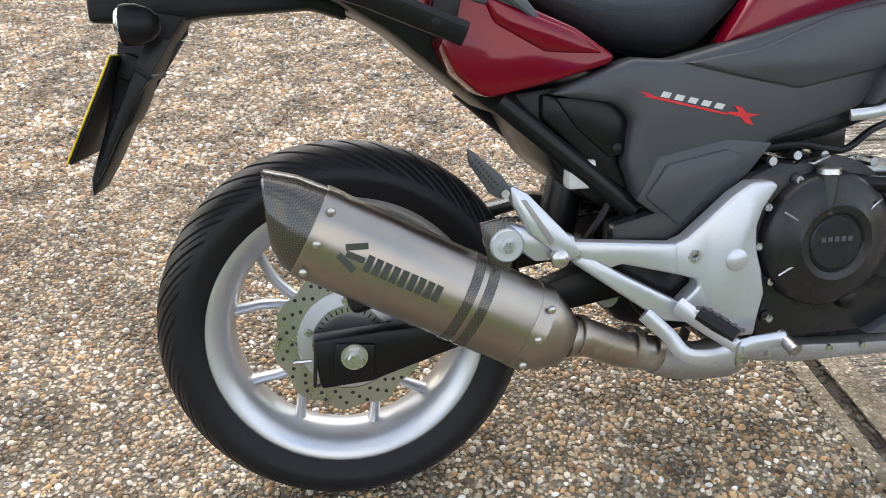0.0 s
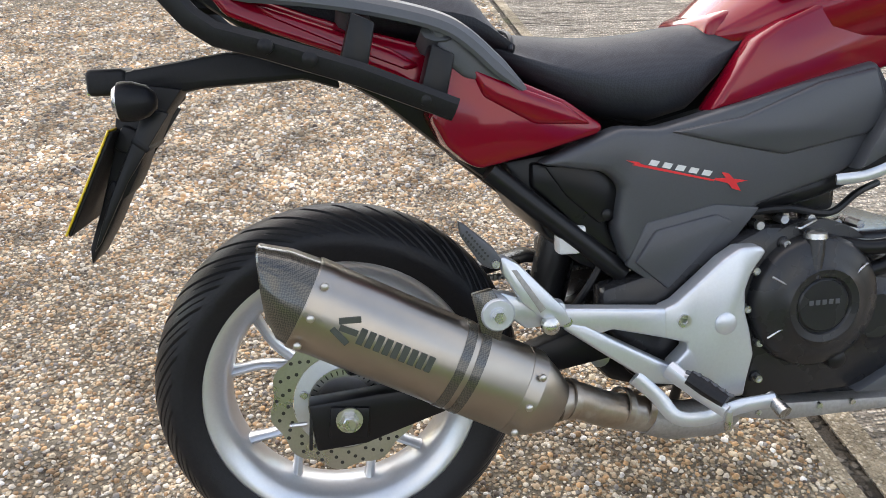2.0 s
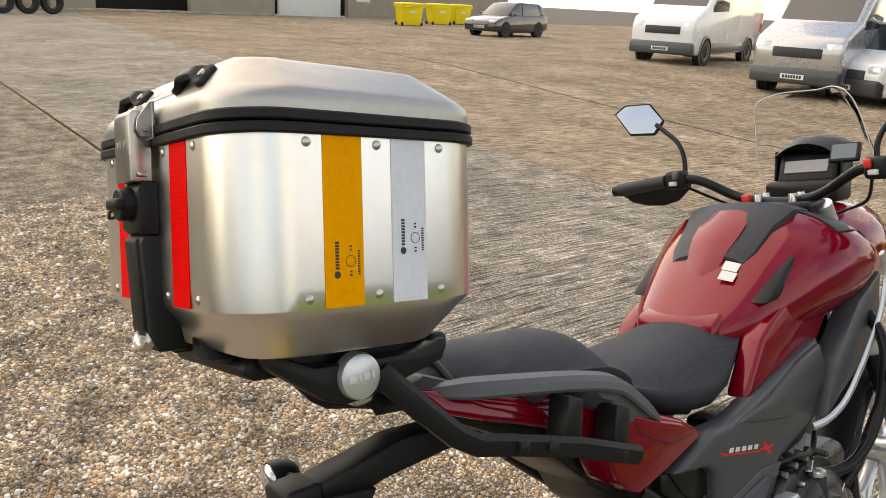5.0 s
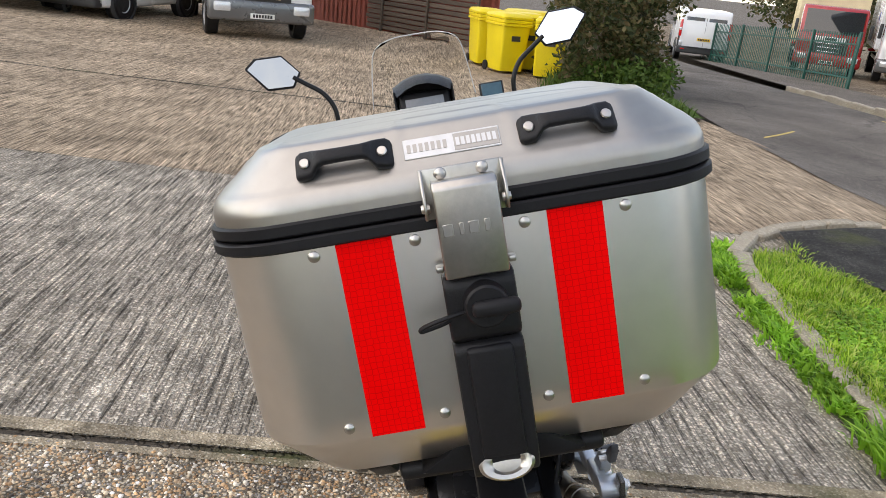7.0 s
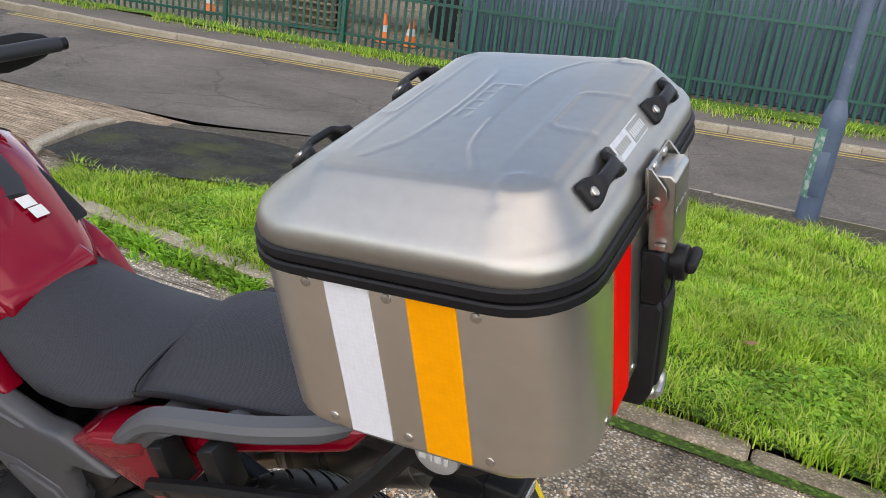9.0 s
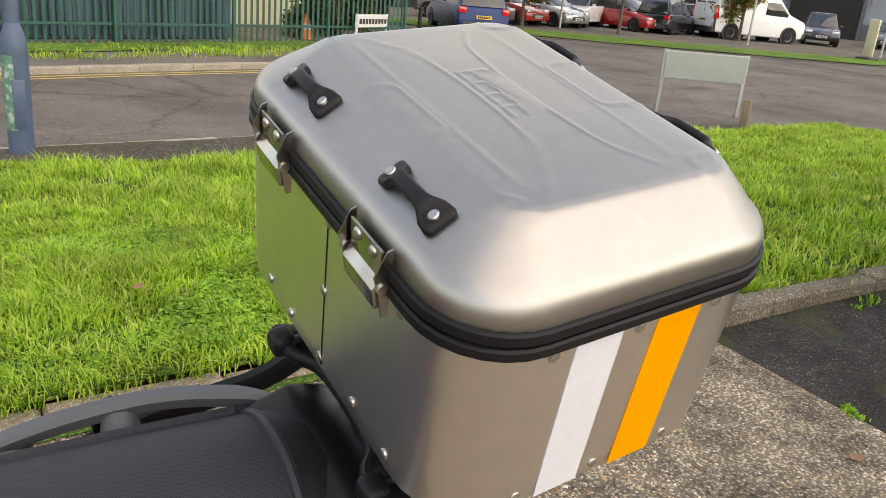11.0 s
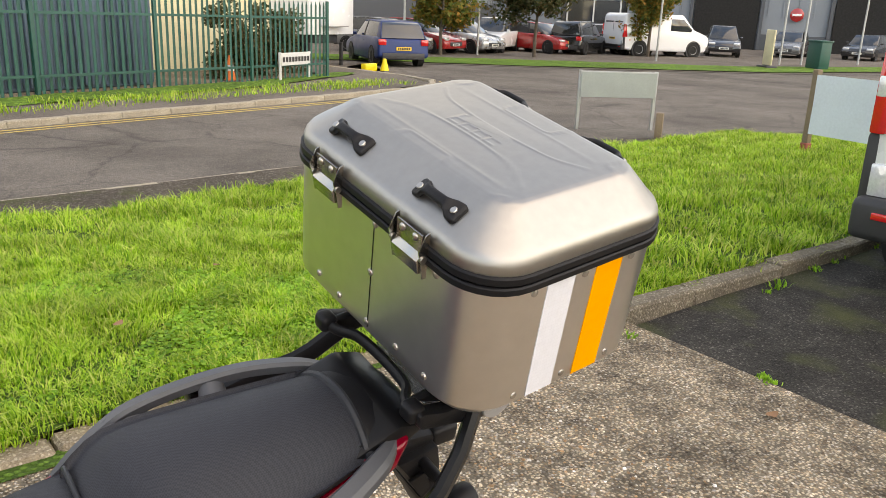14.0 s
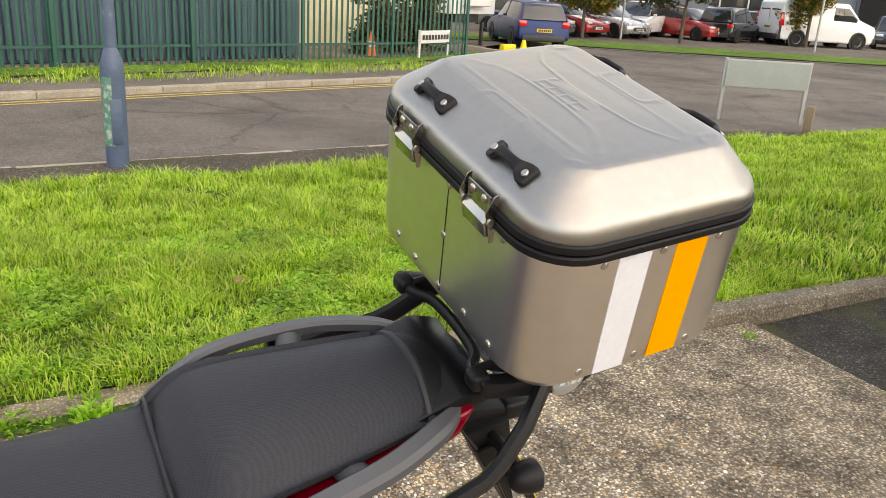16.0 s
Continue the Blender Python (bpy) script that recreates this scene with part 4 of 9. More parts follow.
def lid_handle(m):
    """A moulded black lashing handle along y: two broad feet with a screw each, and a low raised bar between them."""
    rings = []
    for y, w, z0, z1 in ((-0.0525, 0.011, -0.002, 0.003), (-0.051, 0.0145, -0.002, 0.0055), (-0.046, 0.0168, -0.002, 0.0085), (-0.0345, 0.0158, -0.002, 0.0100), (-0.0305, 0.0125, 0.0015, 0.0140), (-0.0265, 0.0095, 0.0070, 0.0172), (-0.0205, 0.0078, 0.0090, 0.0185), (0.0, 0.0074, 0.0092, 0.0188), (0.0205, 0.0078, 0.0090, 0.0185), (0.0265, 0.0092, 0.0070, 0.0172), (0.0305, 0.0118, 0.0015, 0.0140), (0.0345, 0.0148, -0.002, 0.0100), (0.045, 0.0155, -0.002, 0.0085), (0.050, 0.0135, -0.002, 0.0055), (0.0515, 0.0105, -0.002, 0.003)):
        rings.append([Vector((p.x, y, p.y)) for p in rounded(w, (z1 - z0) / 2, min(0.0045, 0.45 * (z1 - z0)), 0, 3, (0, (z0 + z1) / 2))])
    h = part("lashing_handle", moved(loft(rings), m), BLACK, case, "black moulded lashing handle", 50)
    for y in (0.0405, -0.0415):
        part("screw", moved(lathe([(0.0, 0.0022), (0.0046, 0.0020), (0.0056, 0.0010), (0.0056, -0.003)], "Z", 16, (-0.001, y, 0.0098)), m), RIVET, h)
    return h


for s in (1, -1):
    lid_handle(pose(-0.1592, s * 0.1035, 0.2900, 0, -49, 0) @ Matrix.Diagonal((0.95, 0.87, 0.95, 1)))
    lid_handle(pose(0.1500, s * 0.105, 0.2890, 0, 33, 0) @ pose(0, 0, 0, 0, 0, 180) @ Matrix.Diagonal((0.95, 0.87, 0.95, 1)))
# front clasps
for y in (0.103, -0.103):
    clasp = part("clasp", prism([(HX + 0.006, 0.250), (HX + 0.009, 0.263), (HX + 0.012, 0.263), (HX + 0.0105, 0.236), (HX + 0.018, 0.226), (HX + 0.014, 0.206), (HX + 0.006, 0.205)], y - 0.028, y + 0.028, 0.0008), STEEL, case, "bent stainless steel clasp")
    for d in (-0.033, 0.033):
        part("cheek", prism([(HX + 0.004, 0.268), (HX + 0.010, 0.266), (HX + 0.020, 0.243), (HX + 0.015, 0.226), (HX + 0.010, 0.200), (HX + 0.004, 0.200)], y + d - 0.0009, y + d + 0.0009), STEEL, clasp)
        part("pin", lathe([(0.0, -0.003), (0.005, -0.003), (0.005, 0.003), (0.0, 0.003)], "Y", 12, (HX + 0.012, y + d, 0.2305)), RIVET, clasp)
    for d in (-0.014, 0.014):
        part("screw", moved(lathe(dome, "Z", 12), pose(HX + 0.0125, y + d, 0.255, 0, 85, 0)), RIVET, clasp)

# ---- motorcycle: x forward from the rear axle, y to its left, z up from the tyre's foot, then leaned over ----
RED = mat("red_paint", (0.195, 0.001, 0.012), 0.13, 0.10, 0.08, 4, 900, spec=0.24, coat=0.40)
DARK = mat("dark_panel", (0.050, 0.052, 0.059), 0.38, 0, 0.08, 6, 300, 0.06, 900, spec=0.48)
SILVER = mat("silver_casting", (0.56, 0.585, 0.62), 0.33, 0.65, 0.05, 10, 200, 0.03, 300)
WHEEL = mat("silver_wheel", (0.56, 0.575, 0.60), 0.32, 0.75, 0.05, 8, 200)
RUBBER = mat("tyre_rubber", (0.014, 0.014, 0.0155), 0.42, 0, 0.25, 9, 150, 0.08, 260, spec=0.20)
FRAME = mat("frame_black", (0.009, 0.009, 0.010), 0.32, 0, 0.15, 10, 200, spec=0.24)
ENGINE = mat("engine_black", (0.016, 0.016, 0.0175), 0.27, 0.0, 0.15, 14, 300, 0.06, 500, spec=0.38)
TITAN = brushed("brushed_titanium", (0.36, 0.325, 0.285), 0.33, "X", 0.03)
PIPE = mat("heat_browned_steel", (0.34, 0.285, 0.23), 0.36, 0.9, 0.18, 12, 120, second=(0.42, 0.40, 0.37), second_at=0.5)
PIPE_GREY = mat("grey_exhaust_steel", (0.34, 0.33, 0.32), 0.55, 0.7, 0.2, 14, 160, 0.05, 200)
DISC = mat("disc_steel", (0.45, 0.45, 0.43), 0.30, 1.0, 0.1, 14, 260)
BOLT = mat("zinc_bolt", (0.55, 0.55, 0.54), 0.28, 1.0, 0.1, 40, 300)
CHROME = mat("chrome", (0.75, 0.75, 0.75), 0.08, 1.0, 0.02)
GREY = mat("mid_grey_plastic", (0.066, 0.069, 0.077), 0.46, 0, 0.08, 8, 300, 0.05, 800)
WHITE_P = mat("white_plastic", (0.62, 0.62, 0.60), 0.4)
SMOKE = mat("clear_lamp_cover", (0.55, 0.56, 0.57), 0.12, 0.75, 0.5, 30, 260, coat=1.0)
YELLOW_PLATE = mat("yellow_plate", (0.75, 0.52, 0.02), 0.3, 0, 0.1, 20, 90, coat=0.5)
RED_PRINT = mat("red_print", (0.60, 0.01, 0.015), 0.4)
RED_PLASTIC = mat("red_switch", (0.62, 0.02, 0.02), 0.4)


def woven(name, colour, scale, rough, strength, coat=0.0, contrast=0.5):
    """A checked weave: carbon cloth or grained seat vinyl."""
    m = mat(name, colour, rough, 0, 0.12, 6, 120, coat=coat, spec=0.5 if coat else 0.22)
    n, l = m.node_tree.nodes, m.node_tree.links
    b = n["Principled BSDF"]
    tc = n.new("ShaderNodeTexCoord")
    mp = n.new("ShaderNodeMapping")
    mp.inputs["Rotation"].default_value = (0.3, 0.5, 0.4)
    l.new(tc.outputs["Object"], mp.inputs["Vector"])
    ck = n.new("ShaderNodeTexChecker")
    ck.inputs["Scale"].default_value = scale
    l.new(mp.outputs[0], ck.inputs["Vector"])
    mr = n.new("ShaderNodeMapRange")
    mr.inputs["To Min"].default_value, mr.inputs["To Max"].default_value = 1 - contrast, 1 + contrast
    l.new(ck.outputs["Fac"], mr.inputs["Value"])
    mx = n.new("ShaderNodeMix")
    mx.data_type, mx.blend_type = "RGBA", "MULTIPLY"
    mx.inputs["Factor"].default_value = 1.0
    l.new(b.inputs["Base Color"].links[0].from_socket, mx.inputs["A"])
    l.new(mr.outputs[0], mx.inputs["B"])
    l.new(mx.outputs["Result"], b.inputs["Base Color"])
    bn = n.new("ShaderNodeBump")
    bn.inputs["Strength"].default_value, bn.inputs["Distance"].default_value = strength, 0.001
    l.new(ck.outputs["Fac"], bn.inputs["Height"])
    l.new(bn.outputs[0], b.inputs["Normal"])
    return m


LOGO = mat("dark_green_print", (0.045, 0.05, 0.042), 0.45)
CARBON = woven("carbon_cloth", (0.045, 0.040, 0.030), 420.0, 0.30, 0.2, 0.8, 0.6)
VINYL = woven("seat_vinyl", (0.030, 0.032, 0.039), 360.0, 0.58, 0.35, 0.0, 0.16)
VINYL_SMOOTH = mat("seat_vinyl_smooth", (0.024, 0.026, 0.031), 0.5, 0, 0.1, 8, 400, 0.1, 900, spec=0.3)

bike = empty("motorcycle", BIKE, "red and black adventure motorcycle on its side stand", "motorcycle")
ZA = 0.313


# wheels
def tyre_mesh(radius, width, crown, x, seed, pitches=38):
    """A tyre with curved tread grooves cut into its crown."""
    nseg, half = 38 * 32, width / 2
    prof = []
    for k in range(53):
        u = -1 + 2 * k / 52
        a = abs(u)
        if a < 0.72:
            y = u / 0.72 * half * 0.93
            r = radius - crown * (abs(u) / 0.72) ** 2.2
        else:
            f = (a - 0.72) / 0.28
            y = math.copysign(half * (0.93 + 0.07 * math.sin(min(f * 2.2, 1.57)) - 0.30 * max(0, f - 0.3) ** 1.2), u)
            r = radius - crown - (radius - crown - 0.230) * f
        prof.append((y, r, u))
    bm = bmesh.new()
    rings = []
    for i in range(nseg):
        ring = []
        for y, r, u in prof:
            a = min(abs(u) / 0.72, 1.3)
            th = i / nseg - (1.2 * a + 1.5 * a * a) / pitches
            cut = 0.0
            ph = (i / nseg * pitches + (0.0 if u >= 0 else 0.5)) % 1.0
            if ph < 0.17 and 0.16 < a < 0.99:
                cut = 0.0075
            elif 0.53 <= ph < 0.62 and 0.66 < a < 0.93:
                cut = 0.0065
            rr = r - cut
            ring.append(bm.verts.new((x + rr * math.cos(th * math.tau), y, ZA + rr * math.sin(th * math.tau))))
        rings.append(ring)
    for i in range(nseg):
        a, b = rings[i], rings[(i + 1) % nseg]
        for k in range(len(prof) - 1):
            bm.faces.new((a[k], a[k + 1], b[k + 1], b[k]))
    return bm


def rim_mesh(x, hw):
    prof = [(0.2325, hw), (0.2335, hw - 0.005), (0.226, hw - 0.012), (0.216, hw - 0.014), (0.210, 0.03), (0.206, 0.0), (0.210, -0.03), (0.216, -hw + 0.014), (0.226, -hw + 0.012), (0.2335, -hw + 0.005), (0.2325, -hw), (0.226, -hw - 0.001), (0.217, -hw + 0.004), (0.200, -hw + 0.012), (0.190, -0.03), (0.186, 0), (0.190, 0.03), (0.200, hw - 0.012), (0.217, hw - 0.004), (0.226, hw + 0.001)]
    return lathe(prof, "Y", 96, (x, 0, ZA), closed=True)


def wheel(x, hw, tw, radius, name):
    rim = part("rim", rim_mesh(x, hw), WHEEL, bike, "silver cast alloy rim")
    part("hub", lathe([(0.0, -0.07), (0.045, -0.07), (0.052, -0.05), (0.04, -0.02), (0.04, 0.02), (0.052, 0.05), (0.045, 0.07), (0.0, 0.07)], "Y", 32, (x, 0, ZA)), WHEEL, rim)
    for k in range(5):
        for d in (-18, 18):
            a0, a1 = radians(72 * k + 9 + d * 0.16), radians(72 * k + 9 + d * 0.95)
            am = radians(72 * k + 9 + d * 0.5)
            pts = [(x + r * math.cos(a), 0, ZA + r * math.sin(a)) for r, a in ((0.045, a0), (0.10, radians(72 * k + 9 + d * 0.30)), (0.14, am), (0.175, radians(72 * k + 9 + d * 0.8)), (0.2, a1))]
            part("spoke", tube(spline(pts, 3), [0.020, 0.019, 0.018, 0.017, 0.0165, 0.016, 0.016, 0.016, 0.016, 0.017, 0.018, 0.021, 0.026], 12, flat=0.52, up=(0, 1, 0)), WHEEL, rim)
    ty = part("tyre", tyre_mesh(radius, tw, 0.036, x, 1), RUBBER, bike, "black road tyre with curved tread grooves", 30)
    for a0, n_, up in ((-118, 8, 1), (62, 8, 1), (-38, 6, 1)):
        for k in range(n_):
            a = radians(a0 + k * 3.6)
            c = Vector((x + 0.257 * math.cos(a), -tw / 2 + 0.0075, ZA + 0.257 * math.sin(a)))
            part("raised_bar", moved(box((0.011, 0.003, 0.017), (0, 0, 0), 0.001, 1), Matrix.Translation(c) @ pose(0, 0, 0, 0, 90 - math.degrees(a), 0)), RUBBER, ty)
    return rim


rear = wheel(0.0, 0.062, 0.162, 0.313, "rear")
wheel(1.535, 0.048, 0.122, 0.305, "front")

# brake disc
pts = []
for k in range(180):
    a = k * math.tau / 180
    pts.append((0.1185 + 0.004 * math.sin(10 * a)) * Vector((math.cos(a), 0, math.sin(a))) + Vector((0, 0, ZA)))
bm = bmesh.new()
outer = [[bm.verts.new((p.x, y, p.z)) for p in pts] for y in (-0.086, -0.091)]
inner = [[bm.verts.new((0.084 * math.cos(k * math.tau / 180), y, ZA + 0.084 * math.sin(k * math.tau / 180))) for k in range(180)] for y in (-0.086, -0.091)]
for k in range(180):
    j = (k + 1) % 180
    bm.faces.new((outer[0][k], outer[0][j], outer[1][j], outer[1][k]))
    bm.faces.new((inner[0][k], inner[0][j], inner[1][j], inner[1][k]))
    for s in (0, 1):
        bm.faces.new((outer[s][k], outer[s][j], inner[s][j], inner[s][k]))
disc = part("brake_disc", bm, DISC, bike, "wavy drilled steel brake disc")
bm = bmesh.new()
for k in range(60):
    a = k * math.tau / 60
    r = (0.092, 0.101, 0.110)[k % 3]
    lathe([(0.0, -0.0914), (0.0032, -0.0914), (0.0032, -0.0905), (0.0, -0.0905)], "Y", 8, (r * math.cos(a), 0, ZA + r * math.sin(a)), bm=bm)
part("drilled_holes", bm, INK, disc, smooth=0)
part("disc_carrier", lathe([(0.05, -0.084), (0.083, -0.084), (0.083, -0.090), (0.05, -0.094)], "Y", 48, (0, 0, ZA), closed=True), SILVER, disc)
ring = part("sensor_ring", lathe([(0.046, -0.096), (0.060, -0.096), (0.060, -0.098), (0.046, -0.098)], "Y", 48, (0, 0, ZA), closed=True), DISC, disc)
bm = bmesh.new()
for k in range(36):
    a = k * math.tau / 36
    box((0.0075, 0.0006, 0.0022), (0.0535 * math.cos(a), -0.0983, ZA + 0.0535 * math.sin(a)), rot=(0, -math.degrees(a), 0), bm=bm)
part("slots", bm, INK, ring, smooth=0)
for k in range(5):
    a = radians(72 * k + 20)
    part("disc_bolt", lathe([(0.0, -0.098), (0.006, -0.098), (0.007, -0.094), (0.007, -0.088)], "Y", 12, (0.068 * math.cos(a), 0, ZA + 0.068 * math.sin(a))), BOLT, disc)
cal = part("brake_caliper", box((0.095, 0.055, 0.05), (0.045, -0.098, ZA + 0.085), 0.014, 3, (0, -15, 0)), ENGINE, bike)
part("caliper_bolt", lathe([(0.0, -0.012), (0.008, -0.012), (0.008, 0.0)], "Y", 10, (0.02, -0.118, ZA + 0.1)), BOLT, cal)

# swingarm, axle, chain
swing = part("swingarm", prism([(-0.058, 0.337), (-0.050, 0.256), (0.03, 0.262), (0.15, 0.300), (0.30, 0.345), (0.52, 0.38), (0.53, 0.44), (0.44, 0.445), (0.30, 0.395), (0.155, 0.350), (0.05, 0.345)], -0.150, -0.108, 0.006), FRAME, bike, "black box-section swingarm")
part("swingarm_far", prism([(-0.058, 0.337), (-0.050, 0.256), (0.03, 0.262), (0.30, 0.345), (0.52, 0.38), (0.53, 0.44), (0.30, 0.395), (0.05, 0.345)], 0.108, 0.150, 0.006), FRAME, swing)
part("arm_cap", box((0.006, 0.040, 0.075), (-0.056, -0.128, 0.297), 0.002, 2, (0, 5, 0)), ENGINE, swing)
part("adjuster", lathe([(0.0, -0.062), (0.004, -0.062), (0.004, -0.09), (0.0, -0.09)], "X", 8, (0, -0.13, 0.298)), BOLT, swing)
part("axle_plate", box((0.062, 0.008, 0.052), (0.004, -0.153, 0.304), 0.003, 2, (0, 6, 0)), FRAME, swing)
nut = part("axle_nut", lathe([(0.0, -0.176), (0.010, -0.176), (0.0125, -0.174), (0.0125, -0.168), (0.0155, -0.168), (0.0155, -0.158), (0.020, -0.158), (0.020, -0.154)], "Y", 6, (0.004, 0, 0.310)), BOLT, swing, "zinc-plated axle nut")
part("washer", lathe([(0.0, -0.160), (0.021, -0.160), (0.021, -0.155)], "Y", 24, (0.004, 0, 0.310)), BOLT, nut)
part("chain_guard", prism([(0.20, 0.480), (0.343, 0.508), (0.475, 0.482), (0.475, 0.470), (0.34, 0.490), (0.22, 0.462)], 0.03, 0.085, 0.004), ENGINE, bike)
bm = bmesh.new()
for k in range(46):
    t = k / 45
    box((0.010, 0.012, 0.013), (0.12 + 0.40 * t, 0.06, 0.452 + 0.018 * t), 0.003, 1, (0, 10, 0), bm=bm)
part("chain", bm, BOLT, bike, "steel drive chain")

# silencer
AX0, AX1 = Vector((-0.050, -0.232, 0.533)), Vector((0.257, -0.240, 0.369))
axis_u = (AX1 - AX0).normalized()
axis_n = Vector((0, 1, 0)).cross(axis_u).normalized()
if axis_n.z < 0:
    axis_n = -axis_n
axis_y = axis_u.cross(axis_n)


def silencer_ring(at, hn, hy, skew=0.0, n=40):
    """A six-cornered, softened section, hn high and hy deep each way."""
    out = []
    for k in range(n):
        a = k * math.tau / n
        c, s = math.cos(a), math.sin(a)
        e = 2.9
        r = (abs(c) ** e + abs(s) ** e) ** (-1 / e)
        u, v = r * s * hn, r * c * hy * (1 - 0.16 * abs(r * s))
        out.append(at + axis_n * u + axis_y * v + axis_u * skew * u)
    return out


L = (AX1 - AX0).length
muffler = part("silencer", loft([silencer_ring(AX0 + axis_u * d, 0.0655 * f, 0.058 * f) for d, f in ((0.0, 0.99), (0.004, 1.0), (L, 1.0), (L + 0.002, 0.99))]), TITAN, bike, "brushed titanium silencer with carbon end cap")
for d in (0.002, L - 0.012):
    part("edge_band", loft([silencer_ring(AX0 + axis_u * (d + e), 0.0655 * 1.012, 0.058 * 1.012) for e in (0.0, 0.024)]), TITAN, muffler)
part("end_cap", loft([silencer_ring(AX0 + axis_u * 0.001, 0.064, 0.057), silencer_ring(AX0 - axis_u * 0.028, 0.061, 0.054, -0.25), silencer_ring(AX0 - axis_u * 0.056, 0.050, 0.044, -0.62), silencer_ring(AX0 - axis_u * 0.060, 0.046, 0.040, -0.62), silencer_ring(AX0 - axis_u * 0.045, 0.036, 0.032, -0.62), silencer_ring(AX0 - axis_u * 0.012, 0.030, 0.028, -0.3)]), CARBON, muffler, "woven carbon end cap")
part("front_cone", loft([silencer_ring(AX1 + axis_u * d, 0.0655 * f, 0.058 * f) for d, f in ((0.0, 1.0), (0.016, 0.97), (0.040, 0.80), (0.062, 0.60), (0.066, 0.50))]), TITAN, muffler)
for d in (L - 0.121, L - 0.098):
    part("carbon_band", loft([silencer_ring(AX0 + axis_u * (d + e), 0.0655 * 1.02, 0.058 * 1.02) for e in (0.0, 0.0145)]), CARBON, muffler, "carbon clamp band")
for d in (0.014, L + 0.002):
    for a in (-0.85, -0.05, 0.8):
        c = AX0 + axis_u * d + axis_n * (a * 0.055) - axis_y * (0.0605 * (1 - 0.13 * abs(a))) * (1 if axis_y.y > 0 else -1)
        part("rivet", moved(lathe(dome, "Z", 12), Matrix.Translation(c) @ pose(0, 0, 0, 90, 0, 0)), RIVET, muffler)
for k in range(9):
    c = AX0 + axis_u * (0.086 + k * 0.0128) + axis_n * 0.001
    part("logo_bar", moved(box((0.0092, 0.003, 0.0235), (0, 0, 0), 0.0004, 1), Matrix.Translation((c.x, c.y - 0.0578, c.z)) @ pose(0, 0, 0, 0, math.degrees(math.atan2(-axis_u.z, axis_u.x)), 0)), LOGO, muffler)
for k, (a, b, w) in enumerate(((0.062, 0.016, 0.030), (0.066, 0.002, 0.026), (0.058, -0.010, 0.030))):
    c = AX0 + axis_u * a + axis_n * b
    part("logo_shape", moved(box((w, 0.003, 0.0085), (0, 0, 0), 0.0004, 1), Matrix.Translation((c.x, c.y - 0.0576, c.z)) @ pose(0, 0, 0, 0, math.degrees(math.atan2(-axis_u.z, axis_u.x)) - 28 + 26 * k, 0)), LOGO, muffler)
p0 = AX1 + axis_u * 0.058
pipe = part("link_pipe", tube(spline([p0, (0.345, -0.228, 0.338), (0.40, -0.215, 0.311), (0.46, -0.20, 0.290), (0.485, -0.195, 0.281)], 5), 0.0285, 24), PIPE, bike, "heat-browned steel link pipe")
for x, z in ((0.335, 0.342), (0.43, 0.307), (0.468, 0.294)):
    part("clamp", moved(lathe([(0.0285, -0.006), (0.032, -0.006), (0.032, 0.006), (0.0285, 0.006)], "X", 24, closed=True), Matrix.Translation((x, -0.232 + (x - 0.335) * 0.26, z)) @ pose(0, 0, 0, 0, 19, 15)), PIPE, pipe)
part("collector", tube(spline([(0.475, -0.197, 0.284), (0.52, -0.190, 0.267), (0.58, -0.175, 0.258), (0.625, -0.16, 0.258), (0.65, -0.10, 0.27)], 5), [0.031] * 10 + [0.033] * 11, 24), PIPE_GREY, bike, "dull grey exhaust collector")
part("silencer_bracket", prism([(0.185, 0.53), (0.215, 0.535), (0.235, 0.50), (0.225, 0.455), (0.20, 0.46)], -0.262, -0.25, 0.002), CARBON, muffler)

# footpeg hanger
hang = part("peg_hanger", prism([(0.483, 0.474), (0.503, 0.481), (0.536, 0.509), (0.575, 0.543), (0.603, 0.560), (0.635, 0.561), (0.645, 0.552), (0.623, 0.520), (0.614, 0.493), (0.616, 0.458), (0.626, 0.423), (0.633, 0.387), (0.624, 0.346), (0.620, 0.319), (0.592, 0.318), (0.552, 0.338), (0.502, 0.366), (0.499, 0.381), (0.524, 0.405), (0.521, 0.417), (0.485, 0.428)], -0.240, -0.205, 0.005, 3), SILVER, bike, "silver cast footpeg hanger")
part("upper_arm", prism([(0.324, 0.489), (0.483, 0.4745), (0.500, 0.473), (0.513, 0.420), (0.403, 0.449), (0.384, 0.444), (0.355, 0.456), (0.322, 0.463)], -0.2385, -0.210, 0.005, 3), SILVER, hang)
part("lower_arm", prism([(0.322, 0.471), (0.361, 0.460), (0.401, 0.435), (0.499, 0.380), (0.532, 0.374), (0.566, 0.331), (0.521, 0.347), (0.467, 0.355), (0.437, 0.377), (0.327, 0.456)], -0.2395, -0.210, 0.005, 3), SILVER, hang)
part("rear_arm", prism([(0.208, 0.515), (0.235, 0.522), (0.262, 0.512), (0.33, 0.498), (0.335, 0.464), (0.27, 0.462), (0.25, 0.478), (0.21, 0.482)], -0.238, -0.212, 0.006), SILVER, hang)
part("peg_arm", prism([(0.230, 0.577), (0.236, 0.578), (0.256, 0.566), (0.323, 0.495), (0.336, 0.472), (0.318, 0.464), (0.290, 0.482), (0.262, 0.506), (0.234, 0.553)], -0.250, -0.226, 0.004), SILVER, hang)
part("arm_recess", prism([(0.2455, 0.558), (0.2535, 0.558), (0.296, 0.496), (0.288, 0.490)], -0.2508, -0.245, 0.001), PIPE_GREY, hang)
part("arm_bolt", lathe([(0.0, -0.262), (0.007, -0.262), (0.013, -0.258), (0.013, -0.245)], "Y", 16, (0.302, 0, 0.470)), BOLT, hang)
